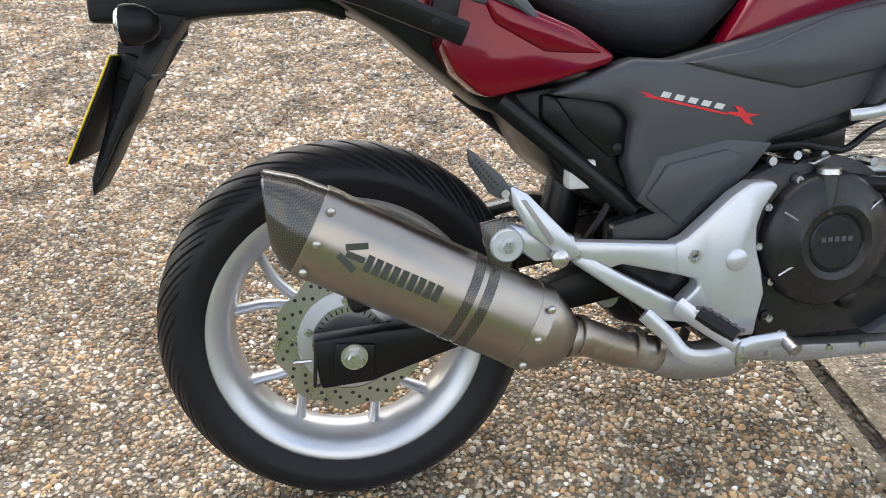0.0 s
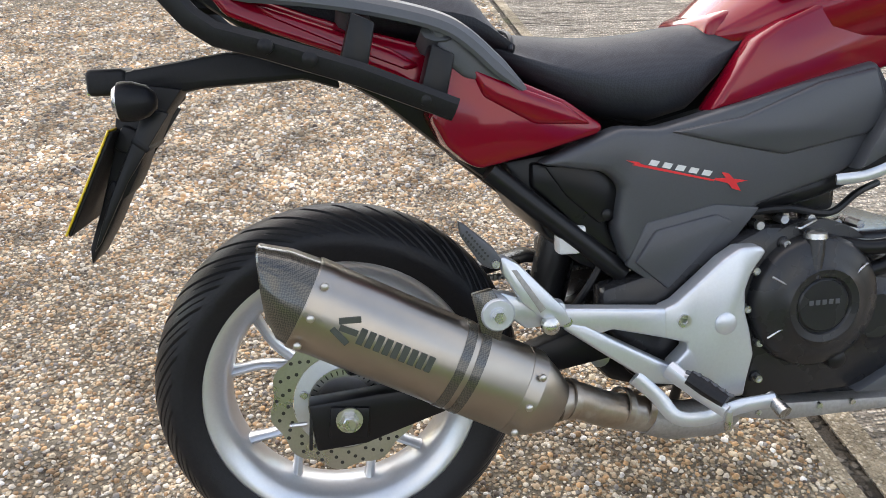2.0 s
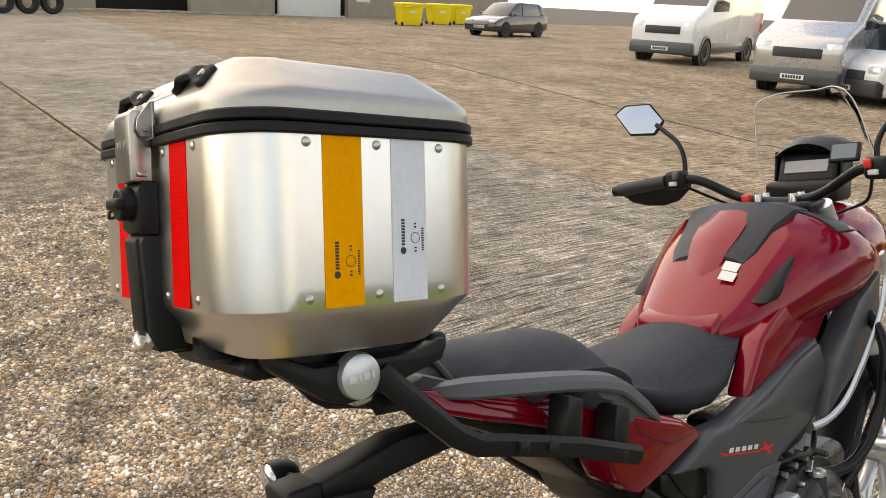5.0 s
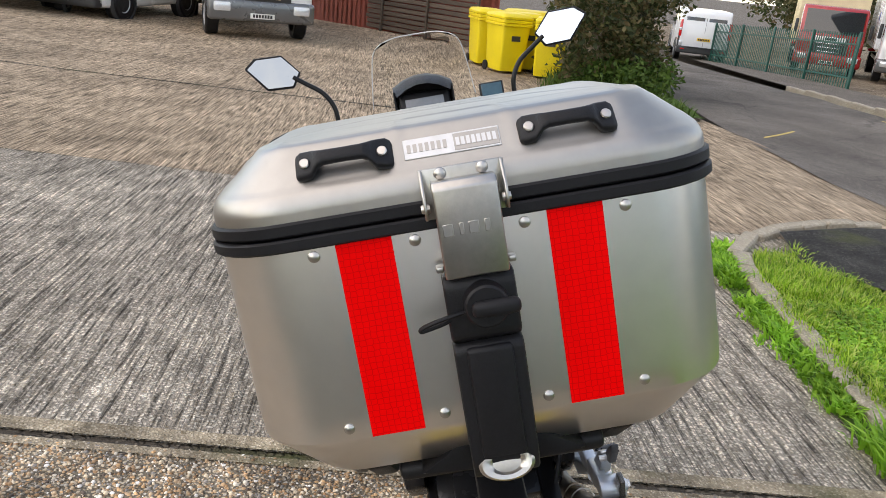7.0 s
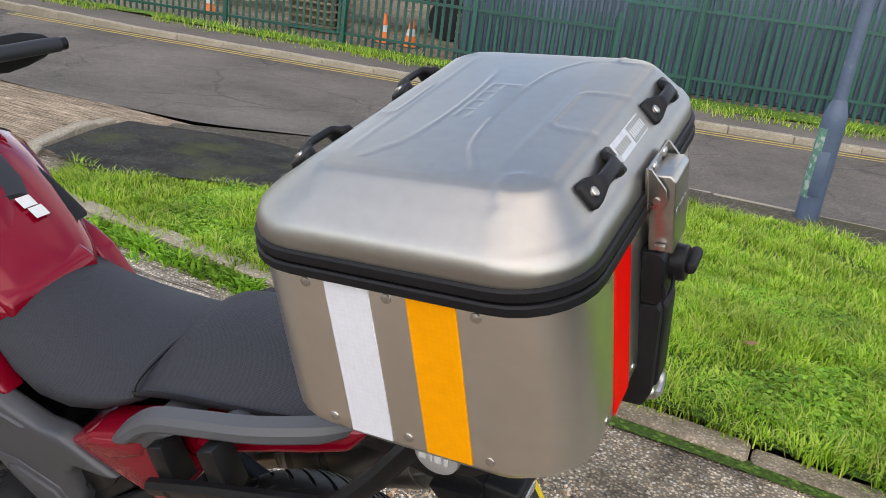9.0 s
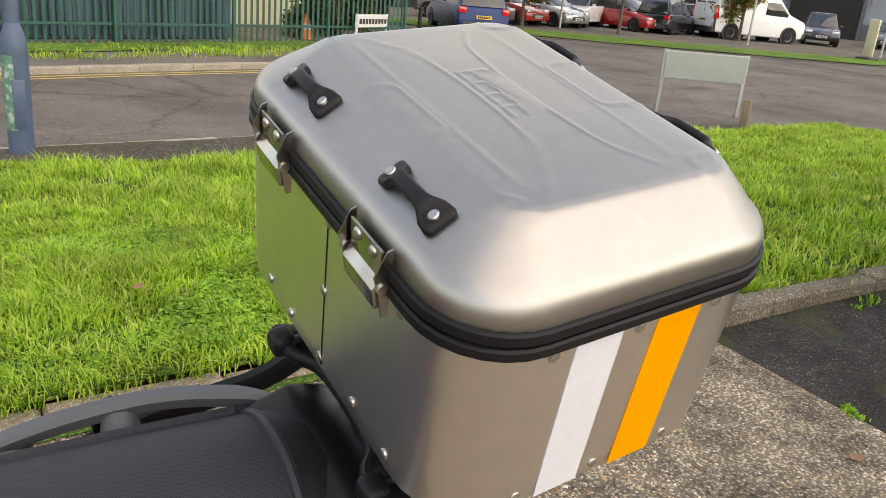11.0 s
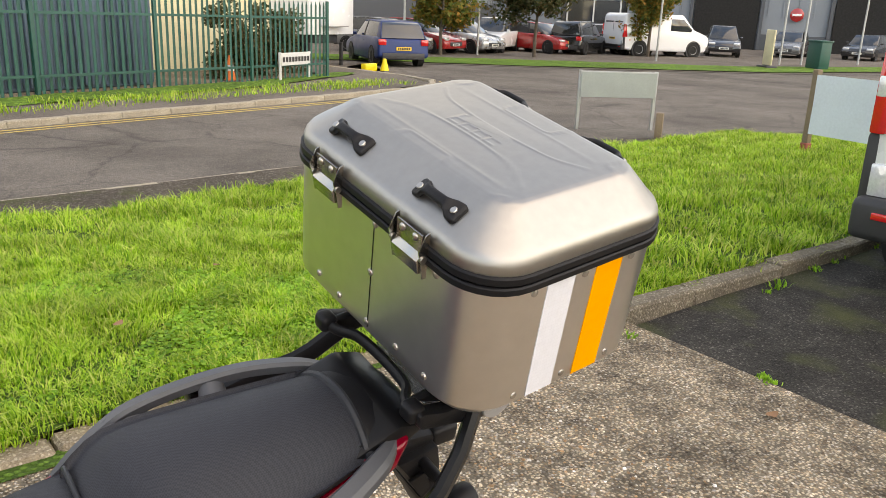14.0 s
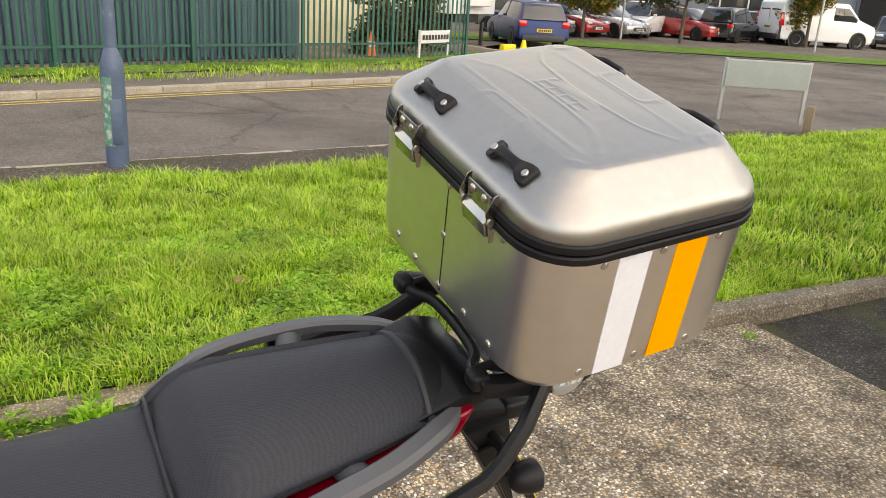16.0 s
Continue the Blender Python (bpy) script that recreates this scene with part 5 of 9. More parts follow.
part("bush", lathe([(0.0, -0.272), (0.012, -0.272), (0.012, -0.266), (0.022, -0.266), (0.025, -0.262), (0.025, -0.215)], "Y", 28, (0.222, 0, 0.497)), SILVER, hang)
part("bolt", lathe([(0.0, -0.278), (0.009, -0.278), (0.010, -0.270)], "Y", 6, (0.222, 0, 0.497)), BOLT, hang)
for x, z, r in ((0.515, 0.454, 0.0105), (0.33, 0.470, 0.008)):
    part("bolt", lathe([(0.0, -0.240), (r * 0.45, -0.240), (r * 0.45, -0.244), (r, -0.244), (r, -0.235)], "Y", 14, (x, 0, z)), BOLT, hang)
part("boss", lathe([(0.0, -0.2445), (0.014, -0.2445), (0.0175, -0.242), (0.018, -0.238), (0.018, -0.23)], "Y", 28, (0.583, 0, 0.443)), SILVER, hang)
peg = part("passenger_peg", prism([(0.171, 0.634), (0.174, 0.612), (0.203, 0.568), (0.220, 0.560), (0.233, 0.572), (0.221, 0.592), (0.181, 0.628)], -0.252, -0.236, 0.004), GREY, bike, "folded grey passenger footpeg")
bm = bmesh.new()
for k in range(9):
    for d in (-0.0035, 0.0035):
        c = Vector((0.1795, -0.2523, 0.6165)).lerp(Vector((0.2085, -0.2523, 0.580)), k / 8) + Vector((0.78 * d, 0, 0.62 * d))
        lathe([(0.0, -0.0004), (0.0019, -0.0004), (0.0019, 0.002)], "Y", 8, c, bm=bm)
part("grip_holes", bm, INK, peg, smooth=0)
part("pivot", lathe([(0.0, -0.256), (0.006, -0.256), (0.007, -0.25), (0.007, -0.22)], "Y", 12, (0.2225, 0, 0.569)), BOLT, peg)
rp = part("rider_peg", tube([(0.492, -0.242, 0.378), (0.520, -0.285, 0.356), (0.546, -0.322, 0.338)], [0.016, 0.013, 0.011], 8, flat=0.8), SILVER, bike, "rubber-topped rider footpeg")
rubber = part("peg_rubber", tube([(0.508, -0.276, 0.378), (0.527, -0.293, 0.366), (0.548, -0.316, 0.352)], [0.0115, 0.0135, 0.0115], 10, flat=1.25), RUBBER, rp)
for k in range(5):
    part("tread_bar", box((0.0045, 0.024, 0.006), (0.513 + k * 0.0085, -0.281 - k * 0.0085, 0.3845 - k * 0.0055), 0.0012, 1, (0, 30, 42)), GREY, rubber)
part("feeler", lathe([(0.0, 0.0), (0.005, 0.0), (0.007, 0.010), (0.005, 0.03), (0.0, 0.03)], "Z", 10, (0.552, -0.318, 0.306)), BOLT, rp)
ped = part("brake_pedal", tube(spline([(0.44, -0.235, 0.368), (0.475, -0.245, 0.335), (0.50, -0.258, 0.305), (0.545, -0.265, 0.302), (0.60, -0.265, 0.315), (0.655, -0.268, 0.321)], 4), 0.0125, 10, flat=0.45, up=(0, 0, 1)), SILVER, bike, "silver brake pedal")
part("pedal_tip", tube([(0.652, -0.256, 0.324), (0.660, -0.290, 0.308)], [0.0095, 0.012], 12), BOLT, ped)

# engine
eng = part("engine_block", box((0.40, 0.34, 0.30), (0.80, 0, 0.40), 0.03, 3), ENGINE, bike, "black engine block")
part("crankcase", prism([(0.60, 0.56), (0.66, 0.585), (0.76, 0.575), (0.87, 0.53), (0.92, 0.40), (0.88, 0.30), (0.64, 0.295), (0.615, 0.40)], -0.215, -0.15, 0.012), ENGINE, eng)
part("sump", prism([(0.64, 0.30), (0.90, 0.30), (0.92, 0.25), (0.85, 0.225), (0.68, 0.235)], -0.14, 0.14, 0.015), ENGINE, eng)
C = (0.737, 0, 0.462)
cover = part("clutch_cover", lathe([(0.0, -0.250), (0.044, -0.250), (0.047, -0.254), (0.058, -0.256), (0.062, -0.252), (0.075, -0.249), (0.098, -0.242), (0.106, -0.232), (0.108, -0.216), (0.128, -0.214), (0.129, -0.18)], "Y", 56, C), ENGINE, bike, "black clutch cover")
part("cover_disc", lathe([(0.0, -0.2535), (0.040, -0.2535), (0.0425, -0.251), (0.0425, -0.248)], "Y", 48, C), ENGINE, cover)
bm = bmesh.new()
for k in range(5):
    box((0.0075, 0.0012, 0.008), (C[0] - 0.022 + k * 0.011, -0.2540, C[2] + 0.006), 0.0005, 1, bm=bm)
part("logo_bars", bm, GREY, cover, smooth=0)
for a, r in ((208, 0.078), (149, 0.078), (40, 0.074)):
    part("cast_groove", moved(box((0.044, 0.004, 0.0035), (0, 0, 0), 0.0015, 1), Matrix.Translation((C[0] + r * math.cos(radians(a)), -0.2475, C[2] + r * math.sin(radians(a)))) @ pose(0, 0, 0, 0, -a, 0)), BOLT, cover)
for x, z in ((0.685, 0.557), (0.637, 0.518), (0.626, 0.458), (0.649, 0.400), (0.651, 0.339), (0.750, 0.556), (0.812, 0.530)):
    bs = part("bolt_boss", lathe([(0.0, -0.219), (0.009, -0.219), (0.011, -0.214), (0.012, -0.19)], "Y", 16, (x, 0, z)), ENGINE, cover)
    part("cover_bolt", lathe([(0.0, -0.226), (0.0035, -0.226), (0.0035, -0.229), (0.006, -0.229), (0.0068, -0.226), (0.0068, -0.215)], "Y", 12, (x, 0, z)), BOLT, bs)
neck = part("filler_neck", tube([(0.722, -0.246, 0.505), (0.726, -0.238, 0.545), (0.728, -0.232, 0.566)], [0.010, 0.014, 0.016], 16), ENGINE, cover)
part("filler_cap", lathe([(0.0, 0.578), (0.010, 0.578), (0.017, 0.574), (0.018, 0.566), (0.015, 0.562)], "Z", 24, (0.729, -0.231, 0)), BOLT, neck, "bright oil filler cap")
part("cap_clip", box((0.040, 0.012, 0.004), (0.718, -0.222, 0.586), 0.0015, 1, (0, -14, 20)), BOLT, neck)
part("small_cover", lathe([(0.0, -0.236), (0.036, -0.236), (0.044, -0.228), (0.060, -0.222), (0.062, -0.17)], "Y", 40, (0.845, 0, 0.43)), ENGINE, bike, "small round engine cover")
part("drain_plug", lathe([(0.0, -0.244), (0.006, -0.244), (0.015, -0.240), (0.0165, -0.232), (0.0165, -0.21)], "Y", 24, (0.777, 0, 0.364)), FRAME, cover)
part("lower_rail", prism([(0.60, 0.285), (0.93, 0.268), (0.93, 0.248), (0.72, 0.246), (0.62, 0.262)], -0.20, -0.16, 0.006), PIPE_GREY, eng)
for x in (0.67, 0.72, 0.78, 0.84):
    part("rail_bolt", lathe([(0.0, -0.204), (0.005, -0.204), (0.006, -0.198)], "Y", 8, (x, 0, 0.268)), BOLT, eng)
part("fairing_blade", prism([(0.82, 0.30), (0.93, 0.36), (0.95, 0.33), (0.90, 0.295)], -0.235, -0.20, 0.005), GREY, eng)
for s in (1, -1):
    part("frame_spar", tube([(0.62, s * 0.155, 0.605), (0.75, s * 0.17, 0.635), (1.0, s * 0.14, 0.70), (1.10, s * 0.06, 0.95)], 0.022, 14), FRAME, bike)
    part("subframe_tube", tube([(0.235, s * 0.165, 0.690), (0.30, s * 0.168, 0.635), (0.445, s * 0.165, 0.515)], 0.0165, 14), FRAME, bike)
part("throttle_body", box((0.12, 0.18, 0.06), (0.80, 0, 0.60), 0.015), ENGINE, eng)
for k, (x, z) in enumerate(((0.65, 0.585), (0.69, 0.592), (0.735, 0.590), (0.78, 0.580), (0.82, 0.575))):
    part("fitting", lathe([(0.0, -0.21), (0.007, -0.21), (0.008, -0.19), (0.008, -0.16)], "Y", 8, (x, 0, z)), BOLT, eng)
part("hose", tube(spline([(0.64, -0.18, 0.60), (0.70, -0.20, 0.607), (0.77, -0.20, 0.595), (0.83, -0.18, 0.62), (0.88, -0.16, 0.63)], 5), 0.006, 8), FRAME, eng)
part("brake_hose", tube(spline([(0.35, -0.14, 0.43), (0.38, -0.16, 0.48), (0.41, -0.16, 0.53), (0.43, -0.15, 0.60)], 5), 0.006, 8), FRAME, bike)
part("rear_shock", tube([(0.36, 0, 0.40), (0.42, 0, 0.66)], 0.035, 16), ENGINE, bike)
link = part("suspension_linkage", prism([(0.36, 0.405), (0.44, 0.44), (0.62, 0.46), (0.66, 0.30), (0.52, 0.292), (0.44, 0.318)], -0.13, 0.13, 0.012), ENGINE, bike, "dark suspension linkage")
for x, z, r in ((0.42, 0.365, 0.017), (0.49, 0.335, 0.014), (0.465, 0.405, 0.011), (0.55, 0.36, 0.016)):
    part("linkage_bolt", lathe([(0.0, -0.145), (r * 0.5, -0.145), (r * 0.5, -0.139), (r, -0.139), (r, -0.12)], "Y", 12, (x, 0, z)), BOLT, link)
part("linkage_hose", tube(spline([(0.37, -0.15, 0.43), (0.43, -0.165, 0.40), (0.47, -0.16, 0.345), (0.54, -0.15, 0.325)], 5), 0.007, 8), FRAME, link)
part("inner_fender", prism([(0.26, 0.70), (0.30, 0.63), (0.33, 0.575), (0.38, 0.53), (0.44, 0.50), (0.47, 0.52), (0.44, 0.72)], -0.15, 0.15, 0.01), FRAME, bike)
part("reservoir", box((0.045, 0.03, 0.045), (0.362, -0.158, 0.575), 0.006, 2), WHITE_P, bike, "white fluid reservoir")

def drawn_in(bm):
    """Leans a flank inwards towards its top."""
    for v in bm.verts:
        v.co.y *= 1.0 - 0.32 * max(0.0, (v.co.z - 0.84) / 0.15)
    return bm


# body panels, both sides
for s in (1, -1):
    y = lambda a: s * a
    panel = part("side_panel", prism([(0.395, 0.735), (0.427, 0.747), (0.488, 0.742), (0.558, 0.758), (0.70, 0.795), (0.845, 0.830), (0.89, 0.76), (0.865, 0.690), (0.783, 0.648), (0.655, 0.612), (0.615, 0.560), (0.509, 0.487), (0.440, 0.530), (0.420, 0.590), (0.430, 0.655), (0.405, 0.680), (0.30, 0.697)], y(0.150), y(0.196), 0.012, 3, taper=0.03), DARK, bike, "dark grey side panel")
    part("inset", prism([(0.483, 0.588), (0.580, 0.607), (0.608, 0.594), (0.505, 0.494), (0.451, 0.540)], y(0.185), y(0.205), 0.004, 2), DARK, panel)
    part("inset_frame", prism([(0.470, 0.600), (0.580, 0.622), (0.655, 0.612), (0.612, 0.560), (0.509, 0.484), (0.438, 0.535)], y(0.185), y(0.199), 0.004, 2), DARK, panel)
    part("panel_crest", prism([(0.500, 0.735), (0.615, 0.752), (0.745, 0.800), (0.838, 0.818), (0.868, 0.745), (0.828, 0.715), (0.690, 0.690), (0.590, 0.712)], y(0.190), y(0.2035), 0.005, 2, taper=0.05), DARK, panel)
    part("panel_pocket", prism([(0.318, 0.692), (0.408, 0.692), (0.436, 0.668), (0.428, 0.606), (0.405, 0.598), (0.352, 0.645)], y(0.160), y(0.1735), 0.004, 2), FRAME, panel)
    part("panel_screw", lathe([(0.0, -0.002), (0.006, -0.002), (0.009, 0.0), (0.009, 0.008)], "Y", 16, (0.416, s * 0.176, 0.612)) if s < 0 else lathe([(0.0, 0.002), (0.006, 0.002), (0.009, 0.0), (0.009, -0.008)], "Y", 16, (0.416, s * 0.176, 0.612)), FRAME, panel)
    part("rear_wing", prism([(0.300, 0.697), (0.405, 0.683), (0.428, 0.652), (0.418, 0.595), (0.440, 0.545), (0.40, 0.56), (0.345, 0.62), (0.30, 0.66)], y(0.135), y(0.168), 0.006), FRAME, panel)
    # model marks as plain bars
    if s < 0:
        for k in range(5):
            part("mark_bar", moved(prism([(-0.0085, -0.0042), (0.0050, -0.0042), (0.0080, 0.0042), (-0.0055, 0.0042)], -0.0005, 0.0005), Matrix.Translation((0.480 + k * 0.0212, -0.1972, 0.6905 - k * 0.0050)) @ pose(0, 0, 0, 0, 13.5, 0)), PALE, panel, smooth=0)
        part("mark_line", moved(prism([(-0.074, 0.0022), (-0.058, -0.0005), (-0.063, -0.0028), (0.072, -0.0016), (0.072, 0.0012), (-0.050, 0.0012), (-0.054, 0.0035)], -0.0005, 0.0005), Matrix.Translation((0.507, -0.1972, 0.6765)) @ pose(0, 0, 0, 0, 14.5, 0)), RED_PRINT, panel, smooth=0)
        part("mark_cross", moved(prism([(-0.026, 0.001), (-0.008, 0.0035), (-0.018, 0.0115), (-0.006, 0.0115), (0.004, 0.0045), (0.028, 0.0055), (0.010, -0.001), (0.021, -0.012), (0.006, -0.0105), (-0.003, -0.0035), (-0.026, -0.002)], -0.0005, 0.0005), Matrix.Translation((0.603, -0.1974, 0.6555)) @ pose(0, 0, 0, 0, 12, 0)), RED_PRINT, panel, smooth=0)
    cowl = part("tail_cowl", prism([(0.177, 0.862), (0.230, 0.845), (0.286, 0.818), (0.350, 0.790), (0.411, 0.748), (0.402, 0.736), (0.300, 0.710), (0.217, 0.693), (0.200, 0.700), (0.168, 0.728), (0.145, 0.771)], y(0.11), y(0.188), 0.012, 3, taper=0.04), RED, bike, "glossy red tail cowl")
    part("cowl_crest", prism([(0.20, 0.845), (0.286, 0.808), (0.345, 0.785), (0.392, 0.750), (0.30, 0.755), (0.22, 0.80)], y(0.18), y(0.194), 0.006, 2, taper=0.1), RED, cowl)
    tail = part("tail_panel", drawn_in(prism([(-0.158, 0.966), (-0.128, 0.924), (-0.06, 0.896), (0.012, 0.870), (0.10, 0.832), (0.150, 0.800), (0.20, 0.83), (0.20, 0.862), (0.137, 0.878), (0.013, 0.914), (-0.09, 0.950)], y(0.09), y(0.158), 0.010, 3)), RED, bike, "glossy red tail side panel")
    part("tail_fluting", drawn_in(prism([(-0.10, 0.945), (0.02, 0.903), (0.11, 0.868), (0.15, 0.842), (0.13, 0.835), (0.02, 0.880), (-0.08, 0.925)], y(0.15), y(0.164), 0.005, 2, taper=0.15)), RED, tail)
    line = spline([(-0.135, s * 0.100, 0.957), (-0.085, s * 0.132, 0.953), (0.0, s * 0.165, 0.942), (0.09, s * 0.180, 0.925), (0.165, s * 0.186, 0.904), (0.205, s * 0.187, 0.880), (0.245, s * 0.187, 0.843), (0.286, s * 0.186, 0.806)], 5)
    rings = []
    for k, q in enumerate(line):
        way = (line[min(k + 1, len(line) - 1)] - line[max(k - 1, 0)]).normalized()
        out_ = Vector((-way.y, way.x, 0)).normalized() * (1 if way.x * s > 0 else -1)
        up_ = way.cross(out_)
        up_ = up_ if up_.z > 0 else -up_
        f = min(1.0, 0.45 + k / 9) * min(1.0, 0.35 + (len(line) - 1 - k) / 7)
        rings.append([q + (out_ * u + up_ * (v - 0.28 * u)) * f for u, v in ((-0.017, -0.010), (-0.018, 0.004), (-0.013, 0.011), (0.006, 0.012), (0.014, 0.006), (0.017, -0.004), (0.014, -0.010))])
    rail = part("grab_rail", loft(rings), GREY, bike, "moulded grey grab rail", 28)
    part("rail_blade", prism([(0.147, 0.905), (0.205, 0.898), (0.244, 0.856), (0.284, 0.806), (0.197, 0.826), (0.167, 0.850), (0.158, 0.878)], s * 0.166, s * 0.192, 0.008, 3), GREY, rail)
    for x, y0, z0, wd in ((0.165, 0.186, 0.893, 0.022), (0.045, 0.165, 0.930, 0.017)):
        part("rail_foot", tube([(x, s * y0, z0), (x + 0.004, s * (y0 - 0.03), z0 - 0.018), (x + 0.006, s * (y0 - 0.07), z0 - 0.026)], [wd * 0.8, wd, wd * 1.1], 10, flat=1.5), GREY, rail)
    # rack tubes
    rt = part("rack_tube", tube([(-0.245, s * 0.145, 1.020), (-0.205, s * 0.175, 0.965), (-0.165, s * 0.192, 0.918), (-0.135, s * 0.200, 0.897), (-0.073, s * 0.207, 0.879), (0.05, s * 0.214, 0.838), (0.178, s * 0.218, 0.785)], [0.018] * 7, 8, flat=0.75), FRAME if s > 0 else BLACK, bike, "black powder-coated rack tube")
    for x, z in ((-0.071, 0.879), (-0.015, 0.861), (0.138, 0.802)):
        part("tube_bolt", lathe([(0.0, s * 0.231), (0.007, s * 0.230), (0.0105, s * 0.227), (0.0105, s * 0.215)], "Y", 16, (x, 0, z)), BLACK, rt)
    for x, z in ((0.045, 0.875), (0.152, 0.83)):
        part("tube_bracket", prism([(x - 0.025, z - 0.035), (x + 0.012, z - 0.047), (x + 0.030, z + 0.03), (x - 0.002, z + 0.045)], y(0.170), y(0.212), 0.004), FRAME, rt)
part("mudguard_tail", prism([(-0.20, 0.97), (-0.10, 0.90), (0.0, 0.845), (0.09, 0.79), (0.185, 0.71), (0.25, 0.66), (0.28, 0.70), (0.20, 0.80), (0.05, 0.90), (-0.14, 0.985)], -0.105, 0.105, 0.01), FRAME, bike, "black tail undertray")
rc = part("tail_cover", loft([[Vector((x, w * c, z0 + (z1 - z0) * math.sqrt(max(0.0, 1 - abs(c) ** 3)))) for c in (-1, -0.9, -0.7, -0.35, 0, 0.35, 0.7, 0.9, 1)] for x, w, z0, z1 in ((-0.215, 0.078, 0.940, 0.955), (-0.195, 0.086, 0.940, 0.972), (-0.14, 0.094, 0.935, 0.982), (-0.088, 0.102, 0.928, 0.988), (-0.070, 0.102, 0.915, 0.980))], closed=False, caps=False), BLACK, bike, "black moulded tail cover")


def padded(rows, n=20, e=3.4, crown=0.012):
    """Cushion rings across x: place, half width, top, edge and bottom."""
    out = []
    for x, w, top, bot in rows:
        ring = []
        for k in range(n):
            a = k * math.tau / n
            c, s = math.cos(a), math.sin(a)
            r = (abs(c) ** e + abs(s) ** e) ** (-1 / e)
            mid, hh = (top + bot) / 2, (top - bot) / 2
            ring.append(Vector((x, w * r * c * (1 - 0.10 * max(0, r * s)), mid + hh * r * s - crown * (r * c) ** 2 * min(1.0, max(0.0, r * s * 2.5)))))
        out.append(ring)
    return out


seat = part("rider_seat", loft(padded([(0.232, 0.09, 0.880, 0.850), (0.262, 0.135, 0.889, 0.840), (0.31, 0.148, 0.886, 0.806), (0.36, 0.156, 0.881, 0.776), (0.43, 0.162, 0.877, 0.748), (0.51, 0.160, 0.880, 0.736), (0.57, 0.150, 0.889, 0.750), (0.62, 0.138, 0.893, 0.800), (0.655, 0.126, 0.889, 0.845), (0.672, 0.105, 0.880, 0.858)], 28, 2.7)), VINYL, bike, "black grained vinyl rider seat", 60)
PILLION = [(-0.091, 0.090, 0.980, 0.940), (-0.088, 0.108, 0.992, 0.920), (-0.078, 0.114, 0.996, 0.908), (0.0, 0.127, 0.990, 0.893), (0.09, 0.139, 0.982, 0.880), (0.15, 0.146, 0.976, 0.872), (0.195, 0.150, 0.970, 0.864), (0.222, 0.152, 0.961, 0.858), (0.245, 0.152, 0.937, 0.855), (0.268, 0.146, 0.909, 0.850), (0.285, 0.136, 0.891, 0.848)]
pill = part("passenger_seat", loft(padded(PILLION, 40, 2.45, 0.028)), VINYL, bike, "black grained vinyl passenger seat", 60)
rim = padded([(-0.086, 0.111, 0.995, 0.912)], 40, 2.45, 0.028)[0]
part("seat_rim", tube([rim[k] for k in range(0, 21)], 0.008, 8), VINYL_SMOOTH, pill, "smooth black rear rim")
part("seat_base", prism([(-0.10, 0.965), (0.10, 0.918), (0.25, 0.870), (0.33, 0.785), (0.50, 0.735), (0.60, 0.76), (0.66, 0.85), (0.3, 0.87)], -0.092, 0.092, 0.01), FRAME, bike)
part("seat_welt", tube(spline([(0.277, -0.140, 0.862), (0.281, -0.122, 0.880), (0.284, -0.06, 0.890), (0.284, 0.0, 0.891), (0.284, 0.06, 0.890), (0.281, 0.122, 0.880), (0.277, 0.140, 0.862)], 5), 0.004, 8), VINYL_SMOOTH, pill)

# tank shroud and front bodywork
def bodywork(rows, n=28):
    out = []
    for x, w, top, wide, bot in rows:
        ring = []
        for k in range(n):
            a = k * math.tau / n
            c, s = math.cos(a), math.sin(a)
            e = 2.3
            r = (abs(c) ** e + abs(s) ** e) ** (-1 / e)
            c, s = c * r, s * r
            z = wide + (top - wide) * s if s > 0 else wide + (wide - bot) * s
            ring.append(Vector((x, w * c * (1 if s > 0 else 1 + 0.12 * s), z)))
        out.append(ring)
    return out


shroud = part("tank_shroud", loft(bodywork([(0.605, 0.075, 0.885, 0.865, 0.84), (0.62, 0.105, 0.902, 0.868, 0.82), (0.65, 0.132, 0.930, 0.875, 0.785), (0.70, 0.160, 0.970, 0.888, 0.77), (0.765, 0.187, 1.022, 0.908, 0.775), (0.835, 0.210, 1.068, 0.930, 0.79), (0.91, 0.236, 1.104, 0.955, 0.805), (1.00, 0.250, 1.085, 0.965, 0.82), (1.10, 0.225, 1.03, 0.95, 0.84), (1.19, 0.15, 0.985, 0.93, 0.86), (1.23, 0.09, 0.955, 0.92, 0.88)])), RED, bike, "glossy red tank shroud")
part("seat_nose", prism([(0.600, 0.860), (0.608, 0.898), (0.65, 0.915), (0.67, 0.86)], -0.10, 0.10, 0.012, 3), RED, bike, "glossy red seat nose")
lidp = part("tank_lid", loft([[Vector((x, w * c, z - 0.02 * abs(c) ** 3)) for c in (-1, -0.8, -0.4, 0, 0.4, 0.8, 1)] + [Vector((x, w * c, z - 0.06)) for c in (1, 0, -1)] for x, w, z in ((0.746, 0.088, 1.018), (0.775, 0.102, 1.042), (0.84, 0.11, 1.086), (0.90, 0.13, 1.116), (0.98, 0.12, 1.105), (1.03, 0.10, 1.08))]), VINYL_SMOOTH, bike, "black moulded tank lid")
part("red_insert", loft([[Vector((x, w * c, z - 0.01 * abs(c) ** 3)) for c in (-1, -0.5, 0, 0.5, 1)] + [Vector((x, w * c, z - 0.02)) for c in (1, -1)] for x, w, z in ((0.700, 0.030, 0.968), (0.722, 0.038, 0.994), (0.752, 0.048, 1.030), (0.785, 0.056, 1.058), (0.82, 0.058, 1.081), (0.86, 0.048, 1.103))]), RED, lidp)
